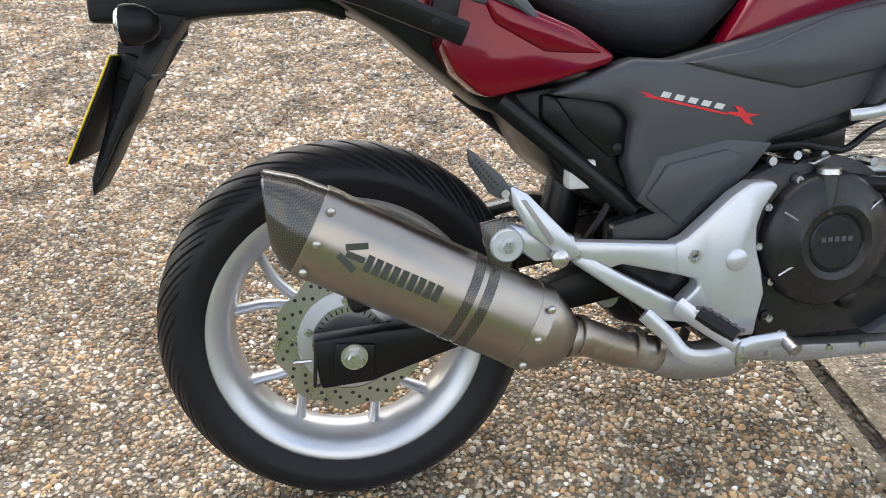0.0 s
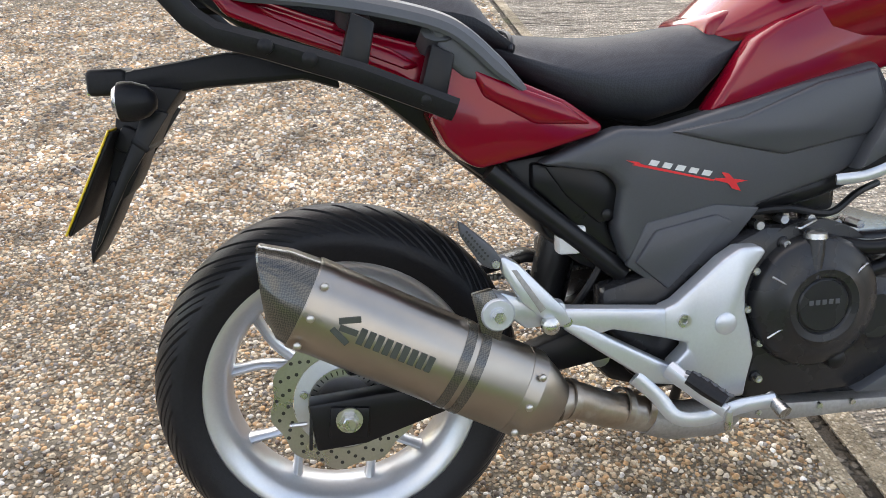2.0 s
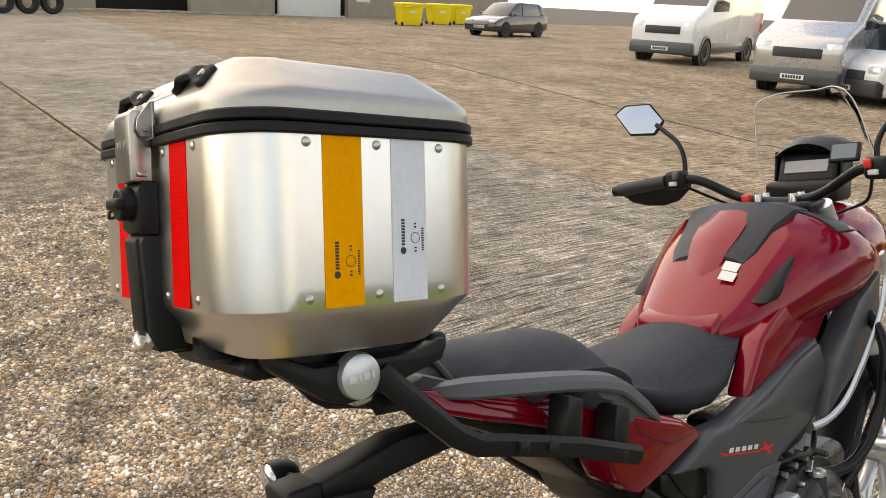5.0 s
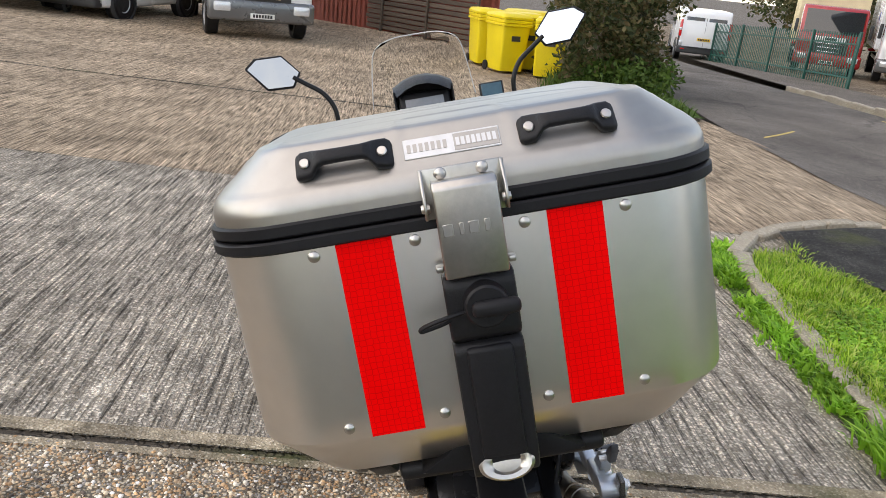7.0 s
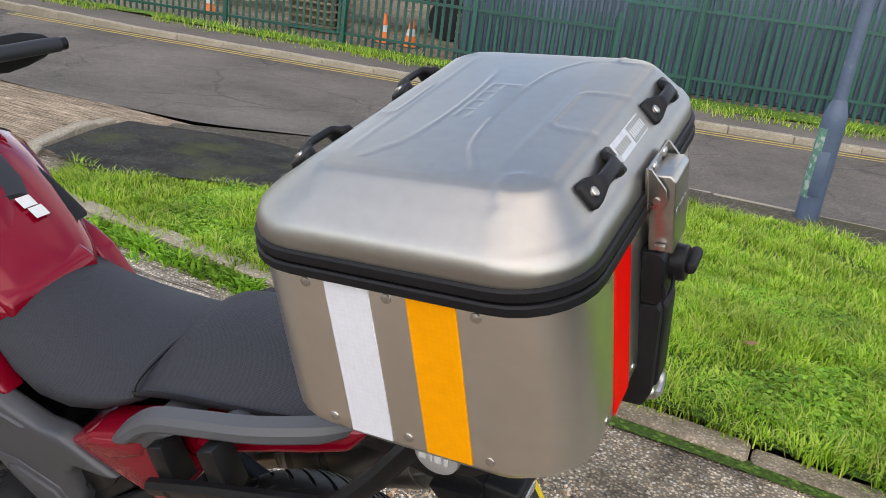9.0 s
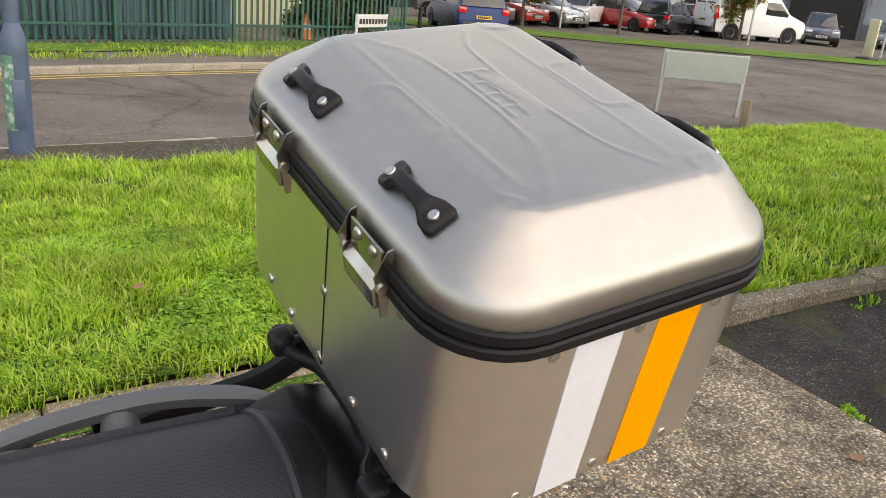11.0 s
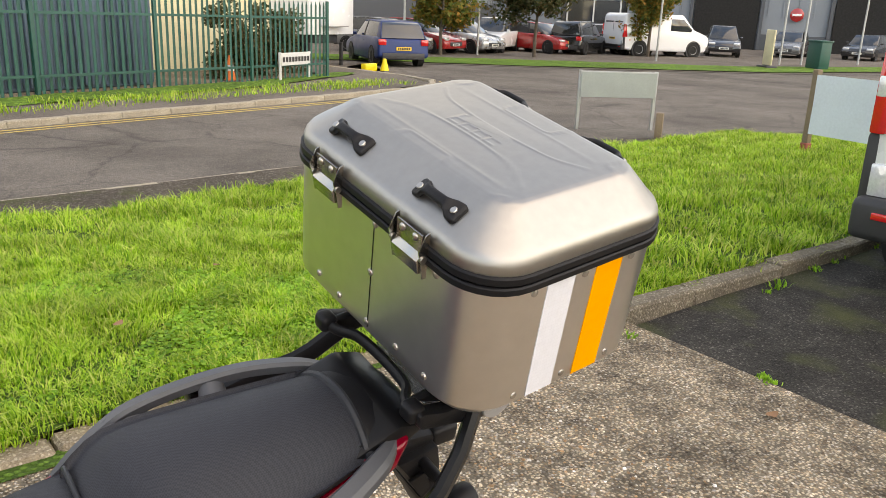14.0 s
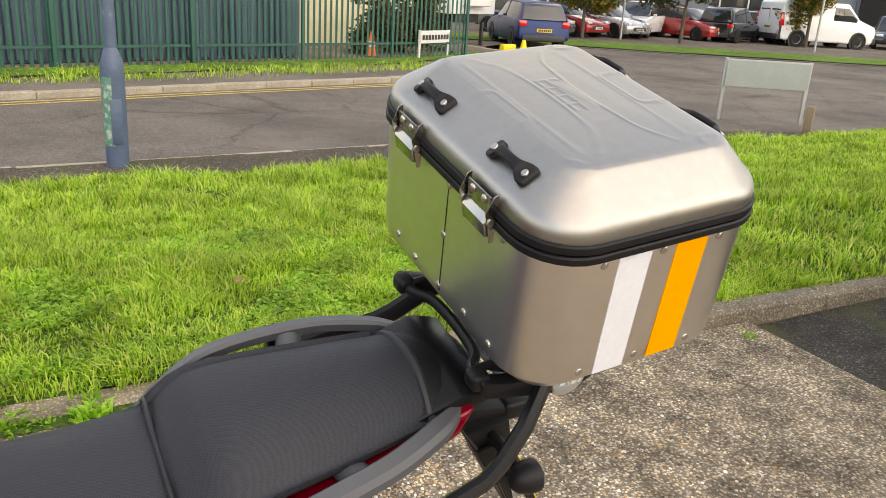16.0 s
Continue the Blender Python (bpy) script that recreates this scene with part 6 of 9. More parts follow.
for s in (1, -1):
    # dark shoulder panels beside the tank lid, just proud of the shroud
    ring_rows = []
    for x, w, top, wide in ((0.93, 0.240, 1.099, 0.958), (0.97, 0.246, 1.091, 0.962), (1.02, 0.246, 1.076, 0.963), (1.08, 0.231, 1.041, 0.953), (1.13, 0.204, 1.015, 0.944)):
        arc = []
        for k in range(9):
            a = radians(34 + 6.0 * k)
            q = (math.cos(a) ** 2.3 + math.sin(a) ** 2.3) ** (-1 / 2.3)
            arc.append((s * w * q * math.cos(a), (top - wide) * q * math.sin(a)))
        ring_rows.append([Vector((x, y_ * 1.012, wide + z_ * 1.03)) for y_, z_ in arc] + [Vector((x, y_ * 0.95, wide + z_ * 0.9)) for y_, z_ in arc[::-1]])
    part("shoulder_panel", loft(ring_rows), VINYL_SMOOTH, shroud, "black moulded shoulder panel")
    part("hand_hold", prism([(0.685, 0.925), (0.74, 0.925), (0.81, 0.965), (0.90, 1.02), (0.92, 1.045), (0.85, 1.03), (0.77, 0.985)], s * 0.120, s * 0.172, 0.012, 2), BLACK, shroud, "black hand hold")
    part("knee_panel", prism([(0.571, 0.757), (0.648, 0.868), (0.690, 0.893), (0.78, 0.930), (0.90, 0.955), (0.96, 0.90), (0.874, 0.814), (0.71, 0.782)], s * 0.13, s * 0.180, 0.010, 3, taper=0.02), RED, shroud, "glossy red knee panel")
    part("side_scoop", prism([(0.86, 0.69), (0.80, 0.66), (0.86, 0.78), (0.98, 0.88), (1.10, 0.93), (1.08, 0.84), (0.98, 0.74)], s * 0.17, s * 0.225, 0.010, 2), DARK, bike)
    part("scoop_trim", tube(spline([(0.775, s * 0.205, 0.648), (0.83, s * 0.22, 0.658), (0.90, s * 0.232, 0.70), (1.02, s * 0.245, 0.83), (1.06, s * 0.25, 0.93), (1.03, s * 0.255, 0.98)], 5), 0.009, 8, flat=0.5), SILVER, bike, "silver trim strip")
    bar = part("crash_bar", tube(spline([(0.70, s * 0.17, 0.58), (0.80, s * 0.222, 0.545), (0.88, s * 0.248, 0.56), (0.95, s * 0.264, 0.64), (0.99, s * 0.268, 0.77), (1.03, s * 0.22, 0.84)], 6), 0.0125, 12), FRAME, bike, "black tubular crash bar")
    part("lower_tube", tube(spline([(0.68, s * 0.15, 0.535), (0.78, s * 0.205, 0.505), (0.86, s * 0.236, 0.52), (0.955, s * 0.264, 0.65)], 6), 0.0125, 12), FRAME, bar)
    fog = part("fog_lamp", lathe([(0.0, -0.030), (0.018, -0.028), (0.028, -0.015), (0.031, 0.005), (0.029, 0.028), (0.0, 0.03)], "X", 20, (0.985, s * 0.297, 0.715)), BLACK, bar, "small black fog lamp")
    part("boot_guard", prism([(0.40, 0.50), (0.56, 0.54), (0.60, 0.45), (0.58, 0.34), (0.48, 0.36), (0.40, 0.44)], s * 0.15, s * 0.20, 0.01), ENGINE, bike)
for i, (x, z) in enumerate(((0.735, 0.985), (0.712, 0.965))):
    part("sticker", moved(box((0.026, 0.034, 0.0008), (0, 0, 0), 0.0003, 1), pose(0.708 + 0.024 * (1 - i), -0.070 - 0.004 * i, 0.976 + 0.0165 * (1 - i), 0, -36, 0) @ pose(0, 0, 0.002, 15, 0, 0)), WHITE_P, shroud, "small white sticker")
part("left_cover", lathe([(0.0, 0.245), (0.07, 0.245), (0.085, 0.23), (0.09, 0.17)], "Y", 40, (0.66, 0, 0.42)), ENGINE, bike)

# rack plate under the case
TILT = pose(-0.2971, 0, 1.066, 0, 6.7, 0)
rackp = part("rack_plate", moved(box((0.20, 0.14, 0.012), (-0.02, 0, -0.012), 0.004), TILT), BLACK, bike, "black moulded rack plate")
for s in (1, -1):
    part("side_cheek", moved(prism([(-0.108, 0.002), (-0.104, -0.014), (-0.020, -0.068), (0.010, -0.074), (0.058, -0.066), (0.166, -0.034), (0.172, -0.004), (0.160, -0.003), (0.120, -0.018), (-0.040, -0.020), (-0.088, 0.001)], s * 0.122, s * 0.150, 0.006), TILT), BLACK, rackp)
    part("inner_cheek", moved(prism([(-0.10, 0.0), (0.16, -0.002), (0.06, -0.05), (0.0, -0.06)], s * 0.104, s * 0.120, 0.003), TILT), FRAME, rackp)
    part("pad_stop", moved(box((0.030, 0.034, 0.030), (0.166, s * 0.124, -0.012), 0.009, 3), TILT), BLACK, rackp)
    bd = part("round_badge", lathe([(0.0, s * 0.1625), (0.022, s * 0.162), (0.029, s * 0.159), (0.031, s * 0.153), (0.031, s * 0.14)], "Y", 36, (-0.28, 0, 1.026)), SILVER, rackp, "silver round badge")
    bm = bmesh.new()
    for k, (dx, w) in enumerate(((-0.016, 0.011), (-0.004, 0.004), (0.005, 0.010), (0.016, 0.005))):
        box((w, 0.002, 0.011), (-0.28 - s * dx, s * 0.1628, 1.026), 0.0008, 1, bm=bm)
    part("badge_bars", bm, PALE, bd, smooth=0)
part("front_bar", moved(tube(spline([(0.166, -0.125, -0.014), (0.160, -0.098, -0.016), (0.140, -0.072, -0.018), (0.134, -0.03, -0.018), (0.134, 0.03, -0.018), (0.140, 0.072, -0.018), (0.160, 0.098, -0.016), (0.166, 0.125, -0.014)], 5), 0.0105, 10, flat=0.8), TILT), BLACK, rackp)
part("rear_lip", moved(prism([(-0.118, -0.026), (-0.104, -0.034), (-0.050, -0.034), (-0.050, -0.006), (-0.104, -0.004), (-0.118, -0.012)], -0.112, 0.112, 0.006, 2, taper=0.0), TILT), BLACK, rackp)
for s in (1, -1):
    part("lip_shoulder", moved(prism([(s * 0.030, 0.030), (s * 0.088, -0.006), (s * 0.030, -0.010)], -0.150, -0.112, 0.004, 2, axis="X"), TILT), BLACK, rackp)
lamp = part("tail_light", box((0.035, 0.18, 0.045), (-0.235, 0, 0.985), 0.010, 3), SMOKE, bike, "clear tail light")
bm = bmesh.new()
for k in range(6):
    box((0.004, 0.022, 0.018), (-0.2545, -0.07 + k * 0.028, 0.985), 0.002, 1, bm=bm)
part("reflector", bm, CHROME, lamp)

# number plate hanger and indicators
hg = part("plate_hanger", prism([(-0.335, 0.846), (-0.329, 0.828), (-0.285, 0.822), (-0.206, 0.818), (-0.18, 0.823), (-0.025, 0.830), (0.03, 0.812), (0.02, 0.85), (-0.06, 0.868), (-0.138, 0.876), (-0.277, 0.856)], -0.034, 0.034, 0.008), BLACK, bike, "black plastic number plate hanger")
part("hanger_leg", prism([(-0.292, 0.838), (-0.208, 0.824), (-0.240, 0.782), (-0.262, 0.742), (-0.272, 0.735), (-0.286, 0.700), (-0.304, 0.668), (-0.312, 0.664), (-0.340, 0.612), (-0.372, 0.562), (-0.371, 0.590), (-0.345, 0.655), (-0.318, 0.735), (-0.308, 0.790)], -0.050, 0.050, 0.006), BLACK, hg)
part("leg_boss", box((0.035, 0.126, 0.040), (-0.292, 0, 0.752), 0.008, 2, (0, 28, 0)), BLACK, hg)
part("leg_boss", box((0.024, 0.118, 0.030), (-0.322, 0, 0.676), 0.006, 2, (0, 28, 0)), BLACK, hg)
part("plate_backing", moved(box((0.005, 0.204, 0.168), (0.0045, 0, 0), 0.002, 1), pose(-0.348, 0, 0.697, 0, 27.5, 0)), BLACK, hg)
for dy in (-0.06, 0.06):
    part("leg_rib", prism([(-0.262, 0.800), (-0.228, 0.790), (-0.300, 0.690), (-0.350, 0.600), (-0.362, 0.585), (-0.330, 0.665)], dy - 0.004, dy + 0.004, 0.002), FRAME, hg)
part("leg_web", box((0.030, 0.13, 0.012), (-0.275, 0, 0.745), 0.004, 2, (0, 40, 0)), BLACK, hg)
part("plate_lamp", box((0.060, 0.074, 0.040), (-0.318, 0, 0.838), 0.009, 3), BLACK, hg)
part("lamp_lens", box((0.012, 0.050, 0.016), (-0.345, 0, 0.826), 0.004), SMOKE, hg)
plate = part("number_plate", moved(box((0.003, 0.206, 0.170), (0, 0, 0), 0.001, 1), pose(-0.348, 0, 0.697, 0, 27.5, 0)), YELLOW_PLATE, hg, "yellow number plate with plain bars")
bm = bmesh.new()
for r_, n_ in ((0.042, 4), (-0.042, 3)):
    for k in range(n_):
        join(bm, moved(box((0.001, 0.036, 0.060), (-0.002, (k - (n_ - 1) / 2) * 0.047, r_)), pose(-0.348, 0, 0.697, 0, 27.5, 0)))
part("plate_bars", bm, INK, plate, smooth=0)
for s, out in ((1, 0.152), (-1, 0.118)):
    ind = part("indicator", moved(lathe([(0.0, 0.036), (0.012, 0.033), (0.022, 0.022), (0.028, 0.004), (0.0285, -0.012), (0.0275, -0.016)], "X", 24), pose(-0.268, s * out, 0.812)), BLACK, hg, "black turn indicator")
    part("lens", moved(lathe([(0.0, -0.026), (0.012, -0.0255), (0.022, -0.022), (0.0272, -0.014), (0.0272, -0.010)], "X", 24), pose(-0.268, s * out, 0.812)), SMOKE, ind, "clear indicator lens")
    part("stem", tube([(-0.262, s * 0.03, 0.815), (-0.262, s * (out - 0.023), 0.812)], 0.011, 10), BLACK, ind)

# handlebar and controls
hb = part("handlebar", tube(spline([(1.015, -0.43, 1.150), (1.03, -0.30, 1.166), (1.05, -0.21, 1.165), (1.075, -0.12, 1.118), (1.08, -0.05, 1.098), (1.08, 0.05, 1.098), (1.075, 0.12, 1.118), (1.05, 0.21, 1.165), (1.03, 0.30, 1.166), (1.015, 0.43, 1.150)], 5), 0.0125, 12), FRAME, bike, "black handlebar")
clampb = part("top_clamp", box((0.09, 0.20, 0.025), (1.075, 0, 1.085), 0.008), FRAME, bike)
for yy in (-0.045, 0.045):
    for dx in (-0.02, 0.02):
        part("clamp_bolt", lathe([(0.0, 1.117), (0.009, 1.117), (0.0105, 1.112), (0.0105, 1.09)], "Z", 12, (1.08 + dx, yy, 0)), BOLT, clampb)
part("red_key_tag", box((0.018, 0.022, 0.022), (1.055, 0.072, 1.108), 0.004), RED_PLASTIC, clampb)
for s in (1, -1):
    grip = part("grip", tube([(1.012, s * 0.435, 1.150), (1.020, s * 0.37, 1.158), (1.030, s * 0.29, 1.166)], 0.0175, 16), VINYL_SMOOTH, hb, "black rubber grip")
    part("bar_end", tube([(1.010, s * 0.452, 1.148), (1.013, s * 0.434, 1.150)], 0.015, 14), FRAME, grip)
    sw = part("switch_box", box((0.045, 0.055, 0.05), (1.035, s * 0.258, 1.168), 0.012, 3), BLACK, hb, "black switch cluster")
    part("switch", box((0.012, 0.016, 0.02), (1.008, s * 0.245, 1.180), 0.004), RED_PLASTIC if s < 0 else GREY, sw)
    part("switch_pale", box((0.010, 0.022, 0.012), (1.010, s * 0.255, 1.160), 0.003), PALE, sw)
    part("lever", tube(spline([(1.06, s * 0.27, 1.155), (1.085, s * 0.33, 1.150), (1.075, s * 0.42, 1.138), (1.06, s * 0.45, 1.134)], 4), 0.006, 8), GREY, hb)
    guard = part("hand_guard", loft([[Vector((1.100 + 0.014 * math.cos(a) - 0.25 * (abs(yy) - 0.33) ** 2 * 8, s * abs(yy), zc + h * math.sin(a))) for a in [k * math.tau / 14 for k in range(14)]] for yy, zc, h in ((0.262, 1.150, 0.014), (0.30, 1.140, 0.034), (0.35, 1.136, 0.043), (0.40, 1.136, 0.040), (0.44, 1.136, 0.028), (0.458, 1.138, 0.012))]), BLACK, hb, "black hand guard")
    stalk = part("mirror_stalk", tube(spline([(1.055, s * 0.246, 1.175), (1.06, s * 0.248, 1.225), (1.07, s * 0.272, 1.268), (1.08, s * 0.315, 1.300), (1.083, s * 0.345, 1.322)], 5), 0.0065, 10), FRAME, hb, "black mirror stalk")
    hexa = [(0.468, 1.368), (0.436, 1.391), (0.360, 1.387), (0.318, 1.330), (0.346, 1.292), (0.420, 1.298)]
    mh = part("mirror", moved(prism([(s * a, b - 1.343) for a, b in hexa], 0.0, 0.022, 0.005, 2, axis="X", taper=0.10), pose(1.072, s * 0.391, 1.343, 0, 13, s * 18) @ pose(0, -s * 0.391, 0)), BLACK, hb, "black hexagonal rear-view mirror")
    cy, cz = s * 0.391, 1.343
    part("glass", moved(prism([(cy + (s * a - cy) * 0.89, (b - cz) * 0.86) for a, b in hexa], -0.0015, 0.001, 0, axis="X"), pose(1.072, s * 0.391, 1.343, 0, 13, s * 18) @ pose(0, -s * 0.391, 0)), mat("mirror_glass", (0.42, 0.45, 0.49), 0.015, 1.0, 0.0) if s > 0 else MATS["mirror_glass"], mh, "mirror glass", 0)
gps = part("small_display", box((0.014, 0.066, 0.045), (1.045, -0.183, 1.206), 0.004, 2, (0, 25, 0)), BLACK, hb, "small black handlebar display")
part("display_glass", box((0.002, 0.056, 0.036), (1.0382, -0.183, 1.2092), 0.001, 1, (0, 25, 0)), mat("display_blue", (0.03, 0.07, 0.09), 0.15, coat=0.5), gps)
dash = part("dash_visor", loft([[Vector((1.14 + 0.05 * f, w * c, z + 0.030 * (1 - c * c))) for c in (-1, -0.6, -0.2, 0.2, 0.6, 1)] + [Vector((1.15 + 0.05 * f, w * c * 0.97, z - 0.004 + 0.030 * (1 - c * c))) for c in (1, 0.6, 0.2, -0.2, -0.6, -1)] for f, w, z in ((0, 0.080, 1.192), (1, 0.088, 1.207), (2, 0.090, 1.207), (3, 0.085, 1.19))]), BLACK, bike, "black instrument visor")
part("dash_body", box((0.05, 0.155, 0.085), (1.175, 0, 1.150), 0.012, 3, (0, 25, 0)), BLACK, dash)
part("visor_back", prism([(-0.082, 1.09), (-0.091, 1.165), (-0.080, 1.205), (-0.048, 1.228), (0.048, 1.228), (0.080, 1.205), (0.091, 1.165), (0.082, 1.09)], 1.205, 1.213, 0.002, 1, axis="X"), BLACK, dash)
for s in (1, -1):
    part("visor_arm", prism([(1.14, 1.08), (1.175, 1.08), (1.215, 1.15), (1.225, 1.205), (1.165, 1.205), (1.155, 1.15)], s * 0.084, s * 0.090, 0.002, 1), BLACK, dash)
part("dash_glass", box((0.003, 0.115, 0.034), (1.1510, 0, 1.1625), 0.001, 1, (0, 25, 0)), mat("grey_display", (0.16, 0.17, 0.18), 0.12, coat=0.6), dash)
part("dash_cheek", box((0.09, 0.19, 0.06), (1.15, 0, 1.10), 0.015, 3), FRAME, dash)
dash.location = (0.075, 0, 0.008)
GLASS = bpy.data.materials.new("clear_screen")
GLASS.use_nodes = True
gb = GLASS.node_tree.nodes["Principled BSDF"]
gb.inputs["Transmission Weight"].default_value, gb.inputs["Roughness"].default_value, gb.inputs["IOR"].default_value, gb.inputs["Base Color"].default_value = 1.0, 0.02, 1.03, (0.96, 0.97, 0.97, 1)
screen = part("windscreen", loft([[Vector((x - 0.10 * c * c, w * c, z)) for c in (-1, -0.75, -0.4, 0, 0.4, 0.75, 1)] + [Vector((x + 0.004 - 0.10 * c * c, w * c, z)) for c in (1, 0.75, 0.4, 0, -0.4, -0.75, -1)] for x, w, z in ((1.42, 0.165, 1.05), (1.38, 0.155, 1.17), (1.33, 0.138, 1.29), (1.30, 0.120, 1.345), (1.295, 0.095, 1.362))]), GLASS, bike, "clear plastic windscreen")
screen.visible_shadow = False
# rim of the screen; its pale colour paints the glint along the edge
part("screen_edge", tube(spline([(1.265, 0.155, 1.17), (1.235, 0.137, 1.29), (1.215, 0.118, 1.345), (1.245, 0.07, 1.365), (1.298, 0, 1.364), (1.245, -0.07, 1.365), (1.215, -0.118, 1.345), (1.235, -0.137, 1.29), (1.265, -0.155, 1.17)], 5), 0.0016, 6), PALE, screen)
part("nose_cowl", loft(bodywork([(1.08, 0.20, 1.04, 0.96, 0.86), (1.20, 0.20, 1.08, 0.96, 0.84), (1.32, 0.16, 1.08, 0.94, 0.82), (1.42, 0.10, 1.02, 0.92, 0.84), (1.46, 0.05, 0.96, 0.91, 0.87)])), RED, bike, "glossy red nose cowl")
for s in (1, -1):
    fk = part("fork_leg", tube([(1.10, s * 0.095, 1.085), (1.535, s * 0.095, 0.30)], 0.024, 16), SILVER, bike, "telescopic fork leg")
    part("fork_slider", tube([(1.33, s * 0.095, 0.67), (1.545, s * 0.095, 0.285)], 0.030, 16), FRAME, fk)
part("front_mudguard", loft([[Vector((1.535 + r * math.cos(radians(a)), yy, ZA + r * math.sin(radians(a)))) for r, yy in ((0.312, -0.07), (0.326, -0.035), (0.328, 0.035), (0.312, 0.07), (0.318, 0.072), (0.334, 0.036), (0.334, -0.036), (0.318, -0.072))] for a in range(40, 165, 8)]), FRAME, bike, "black front mudguard")
part("side_stand", tube([(0.72, 0.14, 0.28), (0.69, 0.225, -0.045)], 0.011, 10), FRAME, bike, "black side stand")
part("control_cable", tube(spline([(1.04, -0.24, 1.15), (1.10, -0.20, 1.09), (1.14, -0.12, 1.06), (1.12, -0.05, 1.03)], 5), 0.004, 8), FRAME, hb)
part("control_cable", tube(spline([(1.04, 0.24, 1.15), (1.11, 0.18, 1.10), (1.14, 0.10, 1.06), (1.12, 0.05, 1.03)], 5), 0.004, 8), FRAME, hb)

# ---- the place round the yard ----
WHITE = mat("white_vehicle_paint", (0.74, 0.75, 0.76), 0.25, 0, 0.04, 2, 40, coat=0.7)
CREAM = mat("cream_panel", (0.62, 0.55, 0.36), 0.6, 0, 0.15, 3, 40)
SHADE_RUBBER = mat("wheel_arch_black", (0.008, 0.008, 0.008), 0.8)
TRIM = mat("black_vehicle_trim", (0.03, 0.031, 0.033), 0.55, 0, 0.15, 5, 100)
SLATE = mat("slate_grey_paint", (0.055, 0.062, 0.068), 0.35, 0, 0.08, 3, 60, coat=0.3)
PANE = mat("dark_vehicle_glass", (0.02, 0.024, 0.028), 0.06, 0, 0.05, coat=0.8)
LAMP_RED = mat("red_lamp_lens", (0.55, 0.01, 0.012), 0.12, 0, 0.1, 30, coat=1.0)
LAMP_CLEAR = mat("clear_lamp_lens", (0.66, 0.68, 0.70), 0.10, 0.3, 0.15, 40, coat=1.0)
ALLOY = mat("grey_wheel_steel", (0.34, 0.35, 0.36), 0.5, 0.3, 0.15, 12)
PLATE_Y, PLATE_W = mat("rear_plate", (0.72, 0.46, 0.03), 0.4), mat("front_plate", (0.72, 0.72, 0.68), 0.4)
BLUE_CAR = mat("blue_car_paint", (0.012, 0.03, 0.12), 0.35, 0.1, 0.05, 3, coat=0.1, spec=0.3)
GREY_CAR = mat("grey_car_paint", (0.13, 0.135, 0.14), 0.28, 0.4, 0.05, 3, coat=0.9)
BLACK_CAR = mat("black_car_paint", (0.015, 0.016, 0.019), 0.2, 0.1, 0.05, 3, coat=1.0)
RED_CAR = mat("red_car_paint", (0.36, 0.02, 0.02), 0.25, 0.1, 0.05, 3, coat=0.9)
SILVER_CAR = mat("silver_car_paint", (0.45, 0.46, 0.47), 0.28, 0.7, 0.05, 3, coat=0.9)
GREEN = mat("green_fence_paint", (0.013, 0.080, 0.062), 0.45, 0, 0.2, 6, 80, rand=0.12)
NAVY = mat("navy_container", (0.06, 0.095, 0.135), 0.55, 0, 0.2, 1.5, 20)
YELLOW_BIN = mat("yellow_bin_plastic", (0.74, 0.58, 0.01), 0.45, 0, 0.1, 3, 60)
BLUE_BIN = mat("blue_bin_plastic", (0.02, 0.09, 0.34), 0.45, 0, 0.1, 3, 60)
WOOD = mat("weathered_timber", (0.20, 0.15, 0.10), 0.8, 0, 0.3, 4, 60, 0.3, 40, rand=0.2)
DARKWOOD = mat("dark_fence_timber", (0.10, 0.075, 0.055), 0.85, 0, 0.3, 3, 50, 0.3, 40, rand=0.25)
RUST = mat("rust_red_sheet", (0.30, 0.075, 0.05), 0.6, 0, 0.2, 1.2, 20)
POST_BLUE = mat("blue_grey_post_paint", (0.075, 0.105, 0.17), 0.45, 0, 0.2, 6, 60, second=(0.16, 0.20, 0.21), second_at=0.66)
STICKER = mat("peeling_green_sticker", (0.10, 0.24, 0.18), 0.6, 0, 0.3, 20, 120, second=(0.35, 0.4, 0.36), second_at=0.5)
GALV = mat("galvanised_steel", (0.42, 0.43, 0.43), 0.45, 0.7, 0.15, 8, 80)
BOARD = mat("grey_green_board", (0.29, 0.32, 0.30), 0.45, 0.1, 0.12, 3, 40)
BANNER = mat("white_banner_vinyl", (0.62, 0.68, 0.74), 0.45, 0, 0.08, 2, 30)
CLAD = mat("grey_cladding", (0.21, 0.235, 0.265), 0.5, 0.2, 0.06, 0.4, 10)
CLAD_DARK = mat("dark_cladding", (0.07, 0.078, 0.09), 0.5, 0.1, 0.1, 0.4, 10)
BRICK_PALE = mat("pale_brick", (0.36, 0.29, 0.20), 0.85, 0, 0.3, 4, 30, 0.2, 30, rand=0.2)
MORTAR = mat("mortar_wall", (0.27, 0.24, 0.19), 0.9, 0, 0.2, 2, 30)
# near-black colour standing in for the shade inside buildings
SHADE = mat("painted_interior_shade", (0.012, 0.012, 0.012), 0.9)
ORANGE = mat("traffic_orange", (0.75, 0.16, 0.02), 0.5)
BLUE_TARP = mat("blue_curtain_side", (0.02, 0.075, 0.30), 0.5, 0, 0.12, 1, 20)


def lay(x, y, yaw=0.0, lift=0.0):
    return pose(x, y, ground_z(x, y) + lift, 0, 0, yaw)


